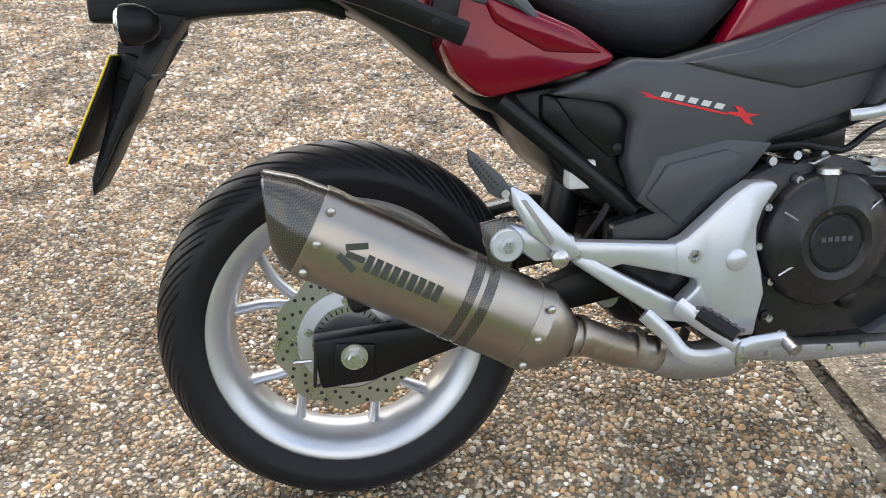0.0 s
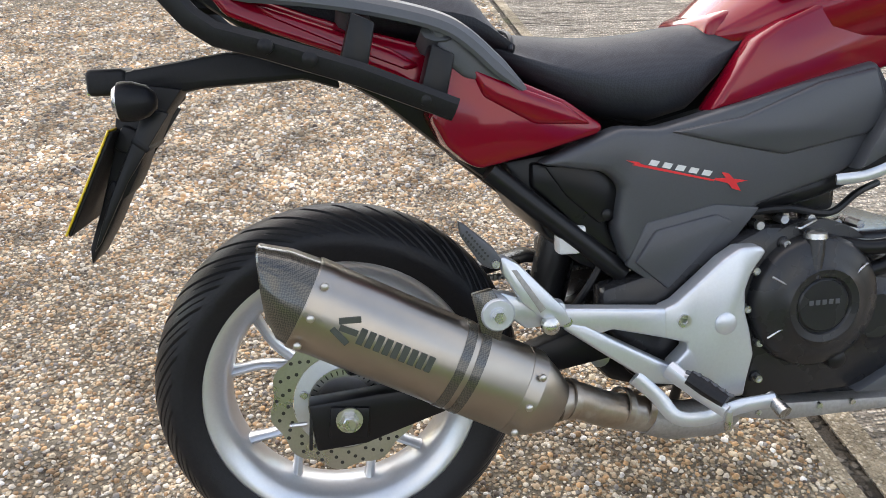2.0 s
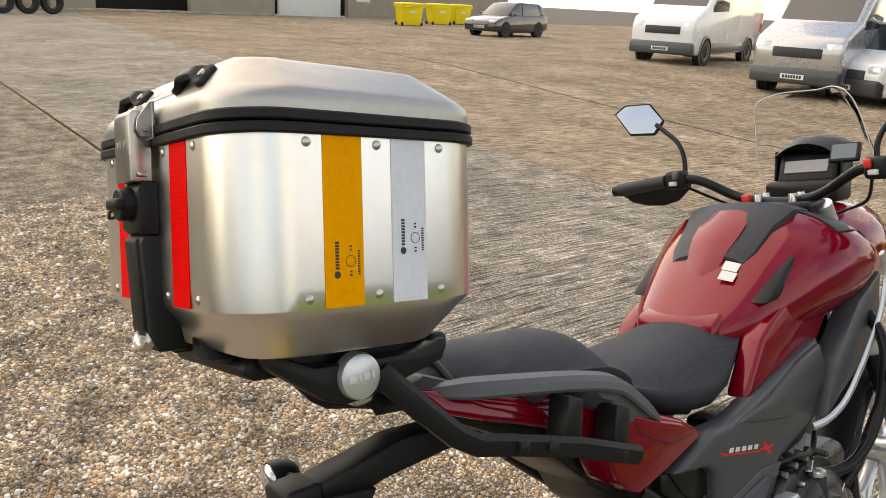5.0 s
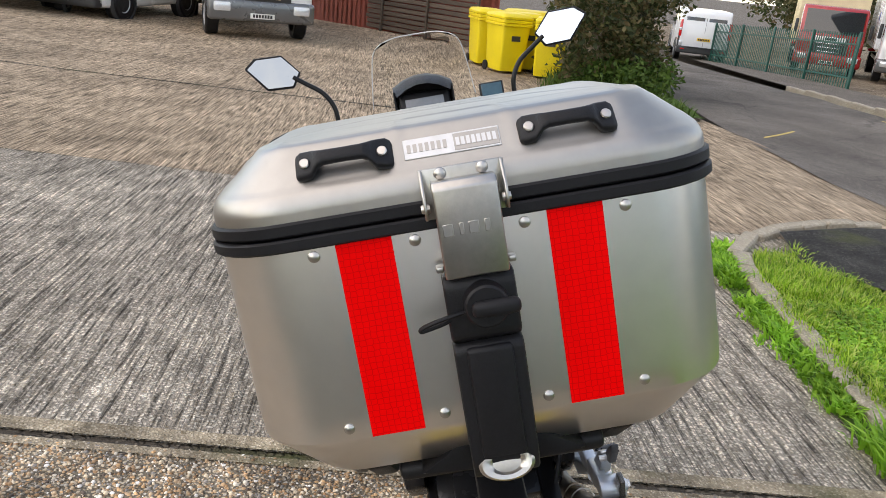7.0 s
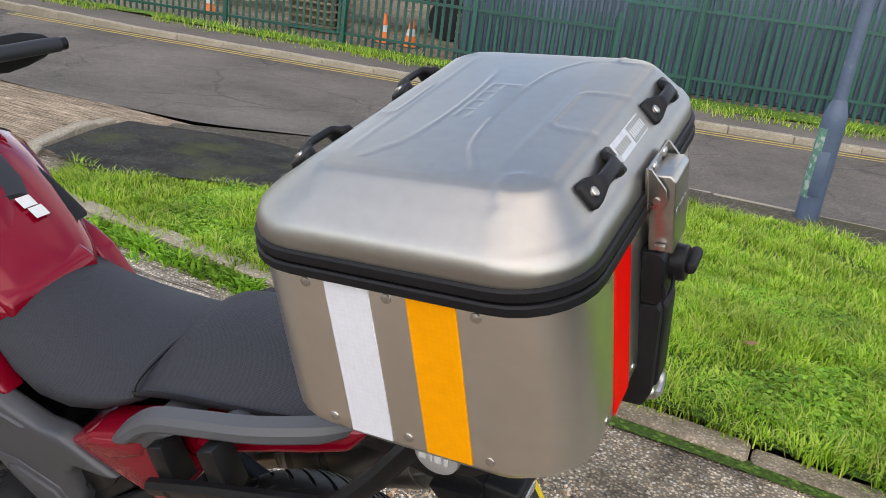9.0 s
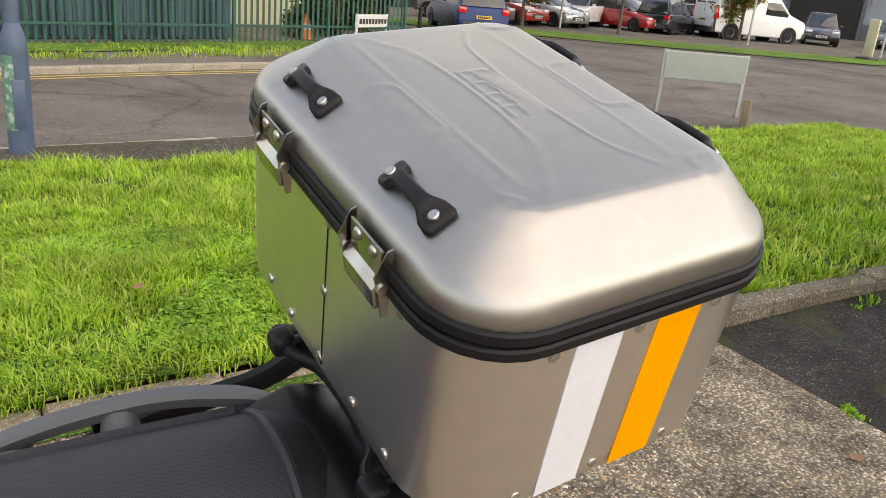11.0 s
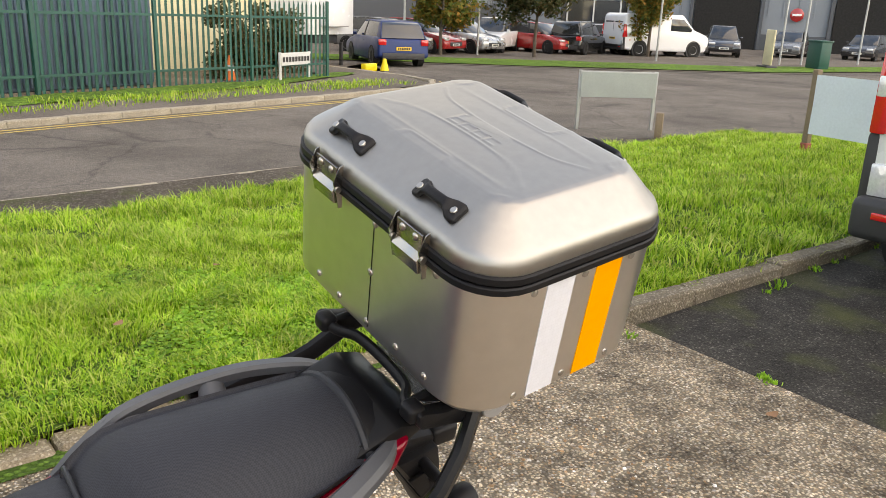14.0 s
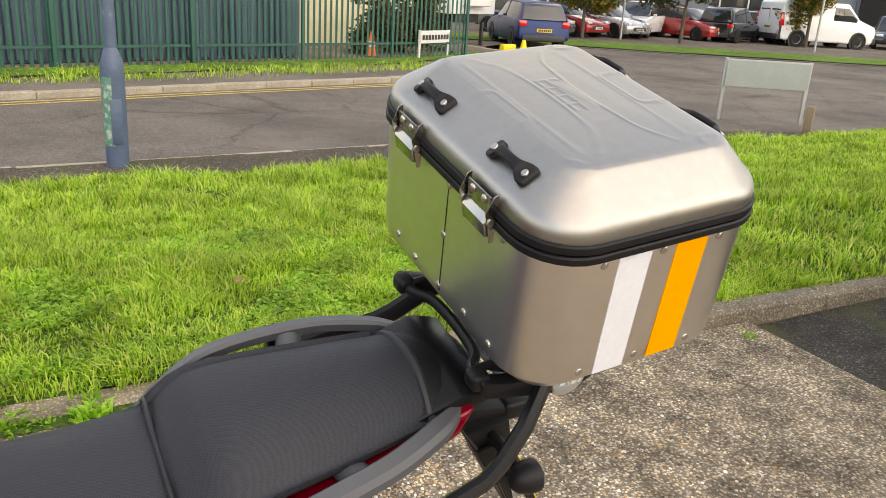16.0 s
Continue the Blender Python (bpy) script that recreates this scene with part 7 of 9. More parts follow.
def road_wheel(owner, x, y, r, w, side, m):
    """A vehicle wheel: tyre, with a rim as its part."""
    s = side
    t = part("wheel", moved(lathe([(r * 0.62, -w / 2), (r * 0.92, -w / 2), (r, -w / 2 + 0.03), (r, w / 2 - 0.03), (r * 0.92, w / 2), (r * 0.62, w / 2)], "Y", 28, closed=True), m @ pose(x, y, r)), RUBBER, owner, "black tyre")
    rim = part("rim", moved(lathe([(0.0, s * (w / 2 - 0.05)), (r * 0.16, s * (w / 2 - 0.03)), (r * 0.2, s * (w / 2 - 0.06)), (r * 0.5, s * (w / 2 - 0.05)), (r * 0.64, s * (w / 2 - 0.005)), (r * 0.64, s * (w / 2 - 0.12))], "Y", 24), m @ pose(x, y, r)), ALLOY, t, "steel rim")
    bm = bmesh.new()
    for k in range(10):
        a = k * math.tau / 10
        lathe([(0.0, s * (w / 2 - 0.040)), (r * 0.07, s * (w / 2 - 0.040)), (r * 0.07, s * (w / 2 - 0.06))], "Y", 8, (r * 0.41 * math.cos(a), 0, r * 0.41 * math.sin(a)), bm=bm)
    part("vent_ring", moved(bm, m @ pose(x, y, r)), SHADE_RUBBER, rim, smooth=0)
    return t


def plate_on(owner, m, x, z, material, facing, y=0.0):
    p = part("number_plate", moved(box((0.012, 0.52, 0.11), (x, y, z), 0.003, 1), m), material, owner, "number plate with plain bars")
    bm = bmesh.new()
    for k in range(7):
        box((0.004, 0.045, 0.07), (x + facing * 0.007, y + (k - 3) * 0.062, z), bm=bm)
    part("plate_bars", moved(bm, m), INK, p, smooth=0)


def car(m, paint, label, length=4.1, width=1.76, height=1.47, estate=False, suv=False, name="parked_car"):
    """A hatchback or estate along x, nose to +x."""
    c = empty(name, m, label, "car", "parked cars" if name == "parked_car" else "")
    I = Matrix.Identity(4)
    L_, h, lift = length / 2, height, 0.06 if suv else 0.0
    low = [(-L_, 0.32 + lift), (-L_ + 0.03, 0.62), (-L_ + 0.06, 0.92 + lift), (-L_ + 0.5, 0.96 + lift), (0.42 * L_, 0.93 + lift), (0.78 * L_, 0.80 + lift), (L_ - 0.06, 0.66 + lift), (L_, 0.50), (L_ - 0.03, 0.24 + lift), (0.5 * L_, 0.19 + lift), (-0.6 * L_, 0.19 + lift)]
    body = part("body", prism(low, -width / 2, width / 2, 0.09, 3), paint, c)
    back = -L_ + (0.12 if estate or suv else 0.30)
    roof = [(-L_ + 0.06, 0.92 + lift), (back + 0.05, h - 0.10), (back + 0.25, h - 0.02), (-0.1 * L_, h), (0.14 * L_, h - 0.04), (0.50 * L_, 0.90 + lift)]
    bm = prism(roof, -width / 2 + 0.10, width / 2 - 0.10, 0.05, 2)
    for v in bm.verts:
        v.co.y *= 1.0 - 0.17 * max(0.0, (v.co.z - 0.95) / 0.5)
    part("cabin_glass", bm, PANE, c, "dark window glass")
    def leaned(bm):
        for v in bm.verts:
            v.co.y *= 1.0 - 0.17 * max(0.0, (v.co.z - 0.95) / 0.5)
        return bm

    part("roof", leaned(prism([(back + 0.10, h - 0.10), (back + 0.25, h - 0.012), (-0.1 * L_, h + 0.012), (0.13 * L_, h - 0.028), (0.10 * L_, h - 0.07), (-0.1 * L_, h - 0.03), (back + 0.3, h - 0.06)], -width / 2 + 0.09, width / 2 - 0.09, 0.02, 2)), paint, c)
    for s in (1, -1):
        part("pillar", leaned(prism([(-0.05 * L_, 0.92 + lift), (0.0 * L_, 0.92 + lift), (-0.06 * L_, h - 0.03), (-0.11 * L_, h - 0.03)], s * (width / 2 - 0.12), s * (width / 2 - 0.09), 0.01)), TRIM, c)
        part("pillar", leaned(prism([(-L_ + 0.06, 0.92), (-L_ + 0.50, 0.92), (back + 0.36, h - 0.05), (back + 0.10, h - 0.08)], s * (width / 2 - 0.12), s * (width / 2 - 0.085), 0.01)), paint, c)
        for x in (-0.62 * L_, 0.62 * L_):
            part("arch", lathe([(0.355, s * (width / 2 - 0.20)), (0.355, s * (width / 2 + 0.005)), (0.0, s * (width / 2 + 0.005))], "Y", 24, (x, 0, 0.32 + lift / 2)), SHADE_RUBBER, body)
            road_wheel(c, x, s * (width / 2 - 0.085), 0.315 + lift / 2, 0.21, s, I)
        part("headlamp", box((0.22, 0.34, 0.13), (L_ - 0.13, s * (width / 2 - 0.24), 0.66 + lift), 0.04, 2), LAMP_CLEAR, c, "clear headlamp")
        part("tail_lamp", box((0.16, 0.26, 0.20), (-L_ + 0.08, s * (width / 2 - 0.15), 0.80 + lift), 0.03, 2), LAMP_RED, c, "red tail lamp")
        part("door_mirror", box((0.12, 0.16, 0.11), (0.34 * L_, s * (width / 2 + 0.05), 0.98 + lift), 0.03, 2), paint, c)
        part("handle", box((0.16, 0.02, 0.02), (-0.12 * L_, s * (width / 2 + 0.004), 0.80), 0.006, 1), paint, c)
    part("grille", box((0.04, 0.9, 0.16), (L_ - 0.01, 0, 0.45 + lift), 0.02), TRIM, c)
    part("rear_bumper", box((0.05, width - 0.3, 0.20), (-L_ + 0.01, 0, 0.36 + lift), 0.02), TRIM, c)
    plate_on(c, I, L_ + 0.012, 0.42 + lift, PLATE_W, 1)
    plate_on(c, I, -L_ - 0.004, 0.60, PLATE_Y, -1)
    return c


def panel_van(m, label, length=5.2, width=1.95, height=2.0, low=None, nose="hood", paint=None, name="parked_van", overhang=1.0, rear_lamp=(0.95, 1.55), cut=0.50, plate_y=0.0):
    """A panel van along x, tail at x=0, nose towards -x."""
    paint = paint or WHITE
    v = empty(name, m, label, "van", "parked vans")
    I = Matrix.Identity(4)
    prof = [(0.0, cut - 0.15), (0.02, 1.0), (-0.05, height - 0.12), (-0.20, height), (-length + 1.75, height), (-length + 1.0, height * 0.66), (-length + 0.12, height * 0.52), (-length, height * 0.42), (-length + 0.03, 0.28), (-length + 0.5, 0.24), (-0.4, 0.30)]
    body = part("body", prism(prof, -width / 2, width / 2, 0.10, 3), paint, v)
    if low:
        part("lower_cladding", prism([(-0.02, 0.36), (-0.02, low), (-length + 1.0, low), (-length + 1.0, 0.30)], -width / 2 - 0.006, width / 2 + 0.006, 0.02, 2), SLATE, v, "slate-grey lower body")
    bump = part("rear_bumper", box((0.24, width + 0.03, 0.26), (-0.02, 0, cut - 0.07), 0.05, 3), TRIM, v, "black plastic rear bumper")
    part("step", box((0.14, width * 0.6, 0.03), (0.10, 0, cut + 0.05), 0.01), TRIM, bump)
    for s in (1, -1):
        part("reflector", box((0.02, 0.16, 0.045), (0.105, s * (width / 2 - 0.20), cut - 0.04), 0.008), LAMP_RED, bump)
        part("tail_lamp", prism([(-0.22, rear_lamp[0]), (0.035, rear_lamp[0] - 0.02), (0.03, (rear_lamp[0] + rear_lamp[1]) / 2), (0.0, rear_lamp[1] + 0.02), (-0.13, rear_lamp[1])], s * (width / 2 - 0.085), s * (width / 2 + 0.016), 0.02, 2), LAMP_RED, v, "tall red tail lamp")
        part("lamp_window", box((0.06, 0.08, 0.13), (0.005, s * (width / 2 - 0.03), (rear_lamp[0] + rear_lamp[1]) / 2 - 0.04), 0.015), LAMP_CLEAR, v)
        part("corner_trim", box((0.10, 0.10, 0.62), (-0.05, s * (width / 2 - 0.02), 0.63), 0.03), TRIM, v)
        for x in (-overhang, -length + 0.95):
            part("arch", lathe([(0.41, s * (width / 2 - 0.22)), (0.41, s * (width / 2 + 0.007)), (0.0, s * (width / 2 + 0.007))], "Y", 28, (x, 0, 0.36)), SHADE_RUBBER, body)
            part("arch_lip", lathe([(0.405, s * (width / 2 - 0.02)), (0.405, s * (width / 2 + 0.035)), (0.46, s * (width / 2 + 0.030)), (0.475, s * (width / 2 - 0.02))], "Y", 28, (x, 0, 0.36), closed=True), SLATE if low else TRIM, body)
            road_wheel(v, x, s * (width / 2 - 0.08), 0.352, 0.23, s, I)
        part("side_lamp", box((0.10, 0.02, 0.045), (-overhang + 0.62, s * (width / 2 + 0.012), 0.80), 0.006), ORANGE, v)
        part("fog_lamp", box((0.03, 0.13, 0.20), (0.012, s * (width / 2 - 0.10), 0.66), 0.02), LAMP_CLEAR, v)
        part("rear_window", box((0.02, width * 0.36, 0.5), (-0.035, s * width * 0.22, 1.45), 0.04), PANE, v, "dark rear window")
        part("cab_window", prism([(-length + 1.15, height * 0.67), (-length + 1.75, height * 0.90), (-length + 2.5, height * 0.90), (-length + 2.5, height * 0.62), (-length + 1.2, height * 0.60)], s * (width / 2 - 0.03), s * (width / 2 + 0.004), 0.01), PANE, v)
        part("headlamp", box((0.25, 0.36, 0.28), (-length + 0.14, s * (width / 2 - 0.22), height * 0.42), 0.06, 2), LAMP_CLEAR, v)
    part("windscreen", prism([(-length + 0.99, height * 0.665), (-length + 1.03, height * 0.655), (-length + 1.72, height * 0.965), (-length + 1.68, height * 0.97)], -width / 2 + 0.16, width / 2 - 0.16, 0.0), PANE, v)
    part("door_seam", box((0.012, 0.012, 1.2), (0.006, 0, 1.1), 0), TRIM, v)
    plate_on(v, I, 0.025, 0.86, PLATE_Y, 1, plate_y)
    front = part("front_bumper", box((0.30, width, 0.36), (-length + 0.08, 0, 0.44), 0.07, 3), SLATE if low else TRIM, v)
    part("grille", box((0.05, width * 0.55, 0.22), (-length + 0.0, 0, height * 0.38), 0.03), TRIM, v, "black grille")
    plate_on(v, I, -length - 0.075, 0.42, PLATE_W, -1)
    return v


# parked in the bay by the grass, and across the yard
panel_van(lay(-4.55, 0.15, 1.0), "white panel van with tall red tail lamps parked on the bay", 5.0, 1.95, 1.97, None, overhang=0.98, cut=0.50, plate_y=-0.42)
panel_van(lay(-0.68, 11.45, 1.5), "white van with slate-grey lower body parked on the bay", 6.4, 2.05, 2.65, 0.90, overhang=2.50, rear_lamp=(0.88, 1.75), cut=0.62)
panel_van(lay(23.0, 9.3, 8), "silver van with black bumper facing the yard", 5.9, 1.99, 2.5, 0.62, paint=SILVER_CAR, overhang=1.2)
panel_van(lay(22.0, 6.25, -18), "white compact van facing the yard", 4.4, 1.84, 1.85, None, overhang=0.8)
panel_van(lay(25.5, 15.2, 12), "white van parked far across the yard", 5.9, 1.99, 2.5, 0.62, overhang=1.2)
car(lay(25.6, 26.6, 190), BLACK_CAR, "black hatchback parked far across the yard", name="parked_car")


def lorry(m, label, cab_paint, box_paint, length=7.4, width=2.3, height=3.3, stripe=None):
    """A box lorry along x, nose towards -x at x=0."""
    t = empty("lorry", m, label, "lorry", "lorries")
    I = Matrix.Identity(4)
    cab = part("cab", prism([(0.0, 0.55), (-0.02, 1.25), (0.10, 1.55), (0.42, 2.45), (0.62, 2.55), (1.75, 2.55), (1.78, 0.60), (1.3, 0.50)], -width / 2 + 0.05, width / 2 - 0.05, 0.09, 3), cab_paint, t, "lorry cab")
    part("windscreen", prism([(0.095, 1.55), (0.13, 1.53), (0.42, 2.36), (0.39, 2.40)], -width / 2 + 0.18, width / 2 - 0.18), PANE, cab)
    part("grille", box((0.06, 1.25, 0.62), (-0.015, 0, 1.12), 0.05, 2), TRIM, cab, "black grille with silver bars")
    for k in range(3):
        part("grille_bar", box((0.05, 0.95 - 0.08 * k, 0.045), (-0.05, 0, 1.20 - k * 0.15), 0.02, 2), CHROME, cab)
    part("logo_bar", box((0.03, 1.1, 0.16), (-0.035, 0, 1.37), 0.02), WHITE, cab)
    part("logo_mark", box((0.02, 0.42, 0.09), (-0.052, 0, 1.37), 0.01), TRIM, cab)
    bump = part("front_bumper", box((0.34, width, 0.46), (0.10, 0, 0.62), 0.08, 3), cab_paint if cab_paint is RED_CAR else GREY_CAR, t, "front bumper")
    for s in (1, -1):
        part("headlamp", box((0.08, 0.36, 0.20), (-0.07, s * (width / 2 - 0.30), 0.68), 0.04, 2), LAMP_CLEAR, bump, "clear headlamp")
        part("side_window", prism([(0.50, 1.55), (0.62, 2.25), (1.30, 2.25), (1.30, 1.50)], s * (width / 2 - 0.07), s * (width / 2 - 0.04), 0.01), PANE, cab)
        part("door_mirror", box((0.14, 0.12, 0.50), (0.10, s * (width / 2 + 0.10), 1.75), 0.04, 2), TRIM, cab)
        for x, r in ((0.95, 0.42), (5.4, 0.42)):
            road_wheel(t, x, s * (width / 2 - 0.17), r, 0.28, s, I)
        part("side_guard", box((2.6, 0.04, 0.12), (3.4, s * (width / 2 - 0.08), 0.75), 0.02), GALV, t)
        part("tail_lamp", box((0.06, 0.30, 0.12), (length, s * (width / 2 - 0.25), 0.80), 0.02), LAMP_RED, t)
    plate_on(bump, I, -0.085, 0.52, PLATE_W, -1)
    bd = part("box_body", box((length - 1.95, width + 0.1, height - 1.05), ((length + 1.95) / 2, 0, (height + 1.05) / 2), 0.03, 1), box_paint, t, "box body")
    for k in range(9):
        part("body_rib", box((0.05, width + 0.13, height - 1.12), (2.1 + k * (length - 2.2) / 8.6, 0, (height + 1.05) / 2), 0.01, 1), box_paint, bd)
    if stripe:
        part("stripe", box((0.9, width + 0.15, 0.8), (3.0, 0, 2.2), 0.3, 3), stripe, bd)
    part("chassis", box((length - 1.2, 0.9, 0.25), (length / 2 + 0.5, 0, 0.88), 0.03), TRIM, t)
    return t


lorry(lay(17.15, 3.12, 18), "white box lorry with black grille facing the yard", WHITE, SILVER_CAR)
lorry(lay(28.8, -16.2, -25), "dark red lorry behind the green fence", RED_CAR, CREAM, 7.0, 2.4, 3.3)
lorry(lay(25.6, -17.6, -28), "white and blue lorry behind the green fence", WHITE, WHITE, 8.0, 2.4, 3.4, BLUE_TARP)
panel_van(lay(31.0, -12.2, 165), "white van with a red flash parked along the street", 5.0, 1.95, 2.0, None, overhang=1.0)


def wheelie_bin(m, paint, label, four=False):
    """A wheeled refuse bin with a lid, handle and wheels."""
    b = empty("wheeled_bin", m, label, "wheeled bin", "bins")
    w, d, h = (1.30, 1.05, 1.12) if four else (0.66, 0.80, 1.10)
    rings = [rounded(d / 2 * f, w / 2 * f, 0.06, z, 3) for f, z in ((0.80, 0.06), (0.82, 0.10), (0.97, h - 0.10), (1.03, h - 0.09), (1.03, h - 0.03))]
    part("body", loft(rings), paint, b)
    part("lid", loft([rounded(d / 2 * f, w / 2 * f, 0.06, z, 3, (0.0, 0)) for f, z in ((1.05, h - 0.02), (1.06, h + 0.02), (0.95, h + 0.07), (0.6, h + 0.09))]), paint, b, "hinged lid")
    part("handle", tube([(d / 2 + 0.06, -w * 0.4, h - 0.04), (d / 2 + 0.08, 0, h - 0.04), (d / 2 + 0.06, w * 0.4, h - 0.04)], 0.018, 8), TRIM, b)
    part("rim_band", loft([rounded(d / 2 * f, w / 2 * f, 0.06, z, 3) for f, z in ((1.0, h - 0.16), (1.05, h - 0.15), (1.05, h - 0.11), (1.0, h - 0.10))]), paint, b)
    for s in (1, -1):
        for x in ((d * 0.36, -d * 0.36) if four else (d * 0.36,)):
            part("wheel", lathe([(0.0, s * (w * 0.42)), (0.09, s * (w * 0.42)), (0.10, s * (w * 0.43)), (0.10, s * (w * 0.47)), (0.0, s * (w * 0.48))], "Y", 16, (x, 0, 0.10)), RUBBER, b)
    part("label_patch", box((0.006, w * 0.3, 0.14), (-d / 2 * 0.93, 0, h * 0.66), 0.002, 1, (0, 5, 0)), TRIM if not four else PALE, b)
    return b


for x, y, yaw, four in ((15.55, -2.05, 20, False), (15.15, -2.88, -12, False), (16.2, -2.55, 5, False), (16.6, -1.75, 10, False), (17.1, -2.9, 0, True)):
    wheelie_bin(lay(x, y, yaw), YELLOW_BIN, "bright yellow wheeled bin by the fence", four)
for x, y, yaw in ((26.6, 35.3, 80), (30.4, 37.4, 80), (33.0, 38.6, 85)):
    wheelie_bin(lay(x, y, yaw), YELLOW_BIN, "yellow four-wheeled bin by the workshop wall", True)
wheelie_bin(lay(0.35, 39.0, 85), BLUE_BIN, "blue four-wheeled bin by the brick wall", True)


def slab_fence(name, a, b, height, label, slat_w, pitch, material, base=0.05, post_every=2.6, pales=True, thick=0.02, lift=0.0, backs=()):
    """A fence between two points with upright pales on rails, or with lying boards; each piece stands alone."""
    a, b = Vector((*a, 0)), Vector((*b, 0))
    way = (b - a).normalized()
    yaw = math.degrees(math.atan2(way.y, way.x))
    n = (b - a).length
    f = empty(name, pose(a.x, a.y, 0, 0, 0, yaw), label, "fence")
    zat = lambda d: ground_z((a + way * d).x, (a + way * d).y) + lift
    k = 0
    while k * post_every <= n + 0.01:
        d = k * post_every
        part("post", box((0.08, 0.06, height + 0.05), (d, 0.05, zat(d) + height / 2), 0.008, 1), material, f)
        k += 1
    if pales:
        for z in (0.22, 0.80):
            part("rail", prism([(0, zat(0) + height * z - 0.025), (n, zat(n) + height * z - 0.025), (n, zat(n) + height * z + 0.025), (0, zat(0) + height * z + 0.025)], 0.015, 0.05), material, f)
        bm = bmesh.new()
        w = slat_w / 2
        ring = lambda z, g: [(-w * g, 0.0, z), (-w * 0.4 * g, -0.016, z), (w * 0.4 * g, -0.016, z), (w * g, 0.0, z), (w * 0.4 * g, -0.010, z), (-w * 0.4 * g, -0.010, z)]
        loft([ring(base, 1), ring(height - 0.09, 1), ring(height, 0.12)], bm=bm)
        me = bpy.data.meshes.new("pale")
        bmesh.ops.recalc_face_normals(bm, faces=bm.faces)
        bm.to_mesh(me)
        bm.free()
        me.materials.append(material)
        d = 0.07
        while d < n:
            ob = new("pale", me)
            ob.matrix_world = Matrix.Translation((d, 0, zat(d))) @ pose(0, 0, 0, 0, random.uniform(-0.4, 0.4), 0)
            ob.parent = f
            d += pitch
    else:
        z = base
        me = None
        while z < height - slat_w * 0.6:
            if me is None:
                bm = box((n, thick, slat_w), (n / 2, 0, 0), 0.004, 1)
                me = bpy.data.meshes.new("board")
                bm.to_mesh(me)
                bm.free()
                me.materials.append(material)
            ob = new("board", me)
            ob.matrix_world = Matrix.Translation((0, random.uniform(-0.004, 0.004), zat(0) + z + slat_w / 2))
            ob.parent = f
            z += pitch
    return f


slab_fence("palisade_fence", (-10.75, -17.15), (3.0, -13.15), 1.95, "dark green steel palisade fence along the footway", 0.068, 0.155, GREEN)
slab_fence("palisade_fence", (3.0, -13.1), (15.3, -11.35), 1.34, "low dark green steel palisade fence along the footway", 0.06, 0.15, GREEN)
slab_fence("palisade_fence", (20.4, -12.4), (32.0, -12.6), 1.55, "dark green mesh-backed fence by the lorry yard", 0.07, 0.14, GREEN)
slab_fence("board_fence", (19.9, -1.9), (23.6, 1.2), 1.80, "dark brown timber board fence at the yard's head", 0.105, 0.135, DARKWOOD, 0.06, 1.9, False)
# red sheet-metal wall behind the boards
sheet_wall = empty("sheet_wall", lay(20.4, -2.4, 48.5), "rust-red corrugated sheet wall behind the boards", "sheet wall")
part("sheet", box((8.75, 0.03, 2.88), (4.28, 0.03, 1.44), 0.005, 1), RUST, sheet_wall)
for k in range(46):
    part("corrugation", box((0.12, 0.07, 2.9), (k * 0.19, 0.01, 1.45), 0.02, 1), RUST, sheet_wall)
for k, x in enumerate((0.0, 0.5)):
    tagged(part("notice", moved(box((0.02, 0.36, 0.26), (0, 0, 1.45), 0.004, 1), lay(22.55 + x * 0.4, 0.17 + x * 0.55, 45)), PALE), "small pale notice on the board fence", "notice", "notices on the board fence")

# containers, walls and vehicles behind the palisade
container = empty("shipping_container", lay(-6.1, -16.9, 16.2), "dark navy corrugated container behind the fence", "container")
part("body", box((12.8, 2.4, 2.6), (6.35, -1.22, 1.32), 0.03, 1), NAVY, container)
for k in range(88):
    part("corrugation", box((0.09, 0.06, 2.5), (k * 0.145, 0.0, 1.33), 0.02, 1), NAVY, container)
tagged(part("panel_wall", box((6.0, 0.2, 3.0), (-9.5, -21.0, 1.1), 0.02, 1, (0, 0, 20)), CREAM), "cream panel wall behind the fence", "panel wall")
tr = empty("box_trailer", lay(-13.3, -20.9, 25), "white box trailer standing behind the fence", "trailer")
part("box_body", box((2.5, 6.0, 2.9), (0, -3.0, 2.45), 0.04, 2), WHITE, tr)
part("rear_unit", box((1.25, 0.35, 1.0), (0.1, 0.16, 1.75), 0.05, 2), WHITE, tr)
part("underframe", box((1.2, 5.6, 0.25), (0, -3.0, 0.86), 0.03), TRIM, tr)
for s in (1, -1):
    part("wheel", lathe([(0.0, -0.14), (0.47, -0.14), (0.5, -0.10), (0.5, 0.10), (0.47, 0.14), (0.0, 0.14)], "X", 24, (s * 1.0, -2.2, 0.5)), RUBBER, tr)
    part("support_leg", box((0.10, 0.10, 0.75), (s * 0.9, -0.25, 0.37), 0.01), TRIM, tr)
tr2 = empty("curtain_trailer", lay(9.6, -17.6, 7), "blue curtain-sided trailer behind the low fence", "trailer")
part("curtain", box((11.0, 2.5, 2.4), (0, 0, 2.2), 0.05, 2), BLUE_TARP, tr2)
part("underframe", box((10.8, 2.3, 0.22), (0, 0, 0.90), 0.03), TRIM, tr2)
for k in range(9):
    part("strap", box((0.05, 2.54, 2.2), (-5.0 + k * 1.25, 0, 2.1), 0.01, 1), BLUE_TARP, tr2)
for x in (-3.9, -2.7, -1.5):
    part("wheel", lathe([(0.0, 1.02), (0.47, 1.02), (0.5, 1.06), (0.5, 1.25), (0.47, 1.29), (0.0, 1.29)], "Y", 24, (x, 0, 0.5)), RUBBER, tr2)
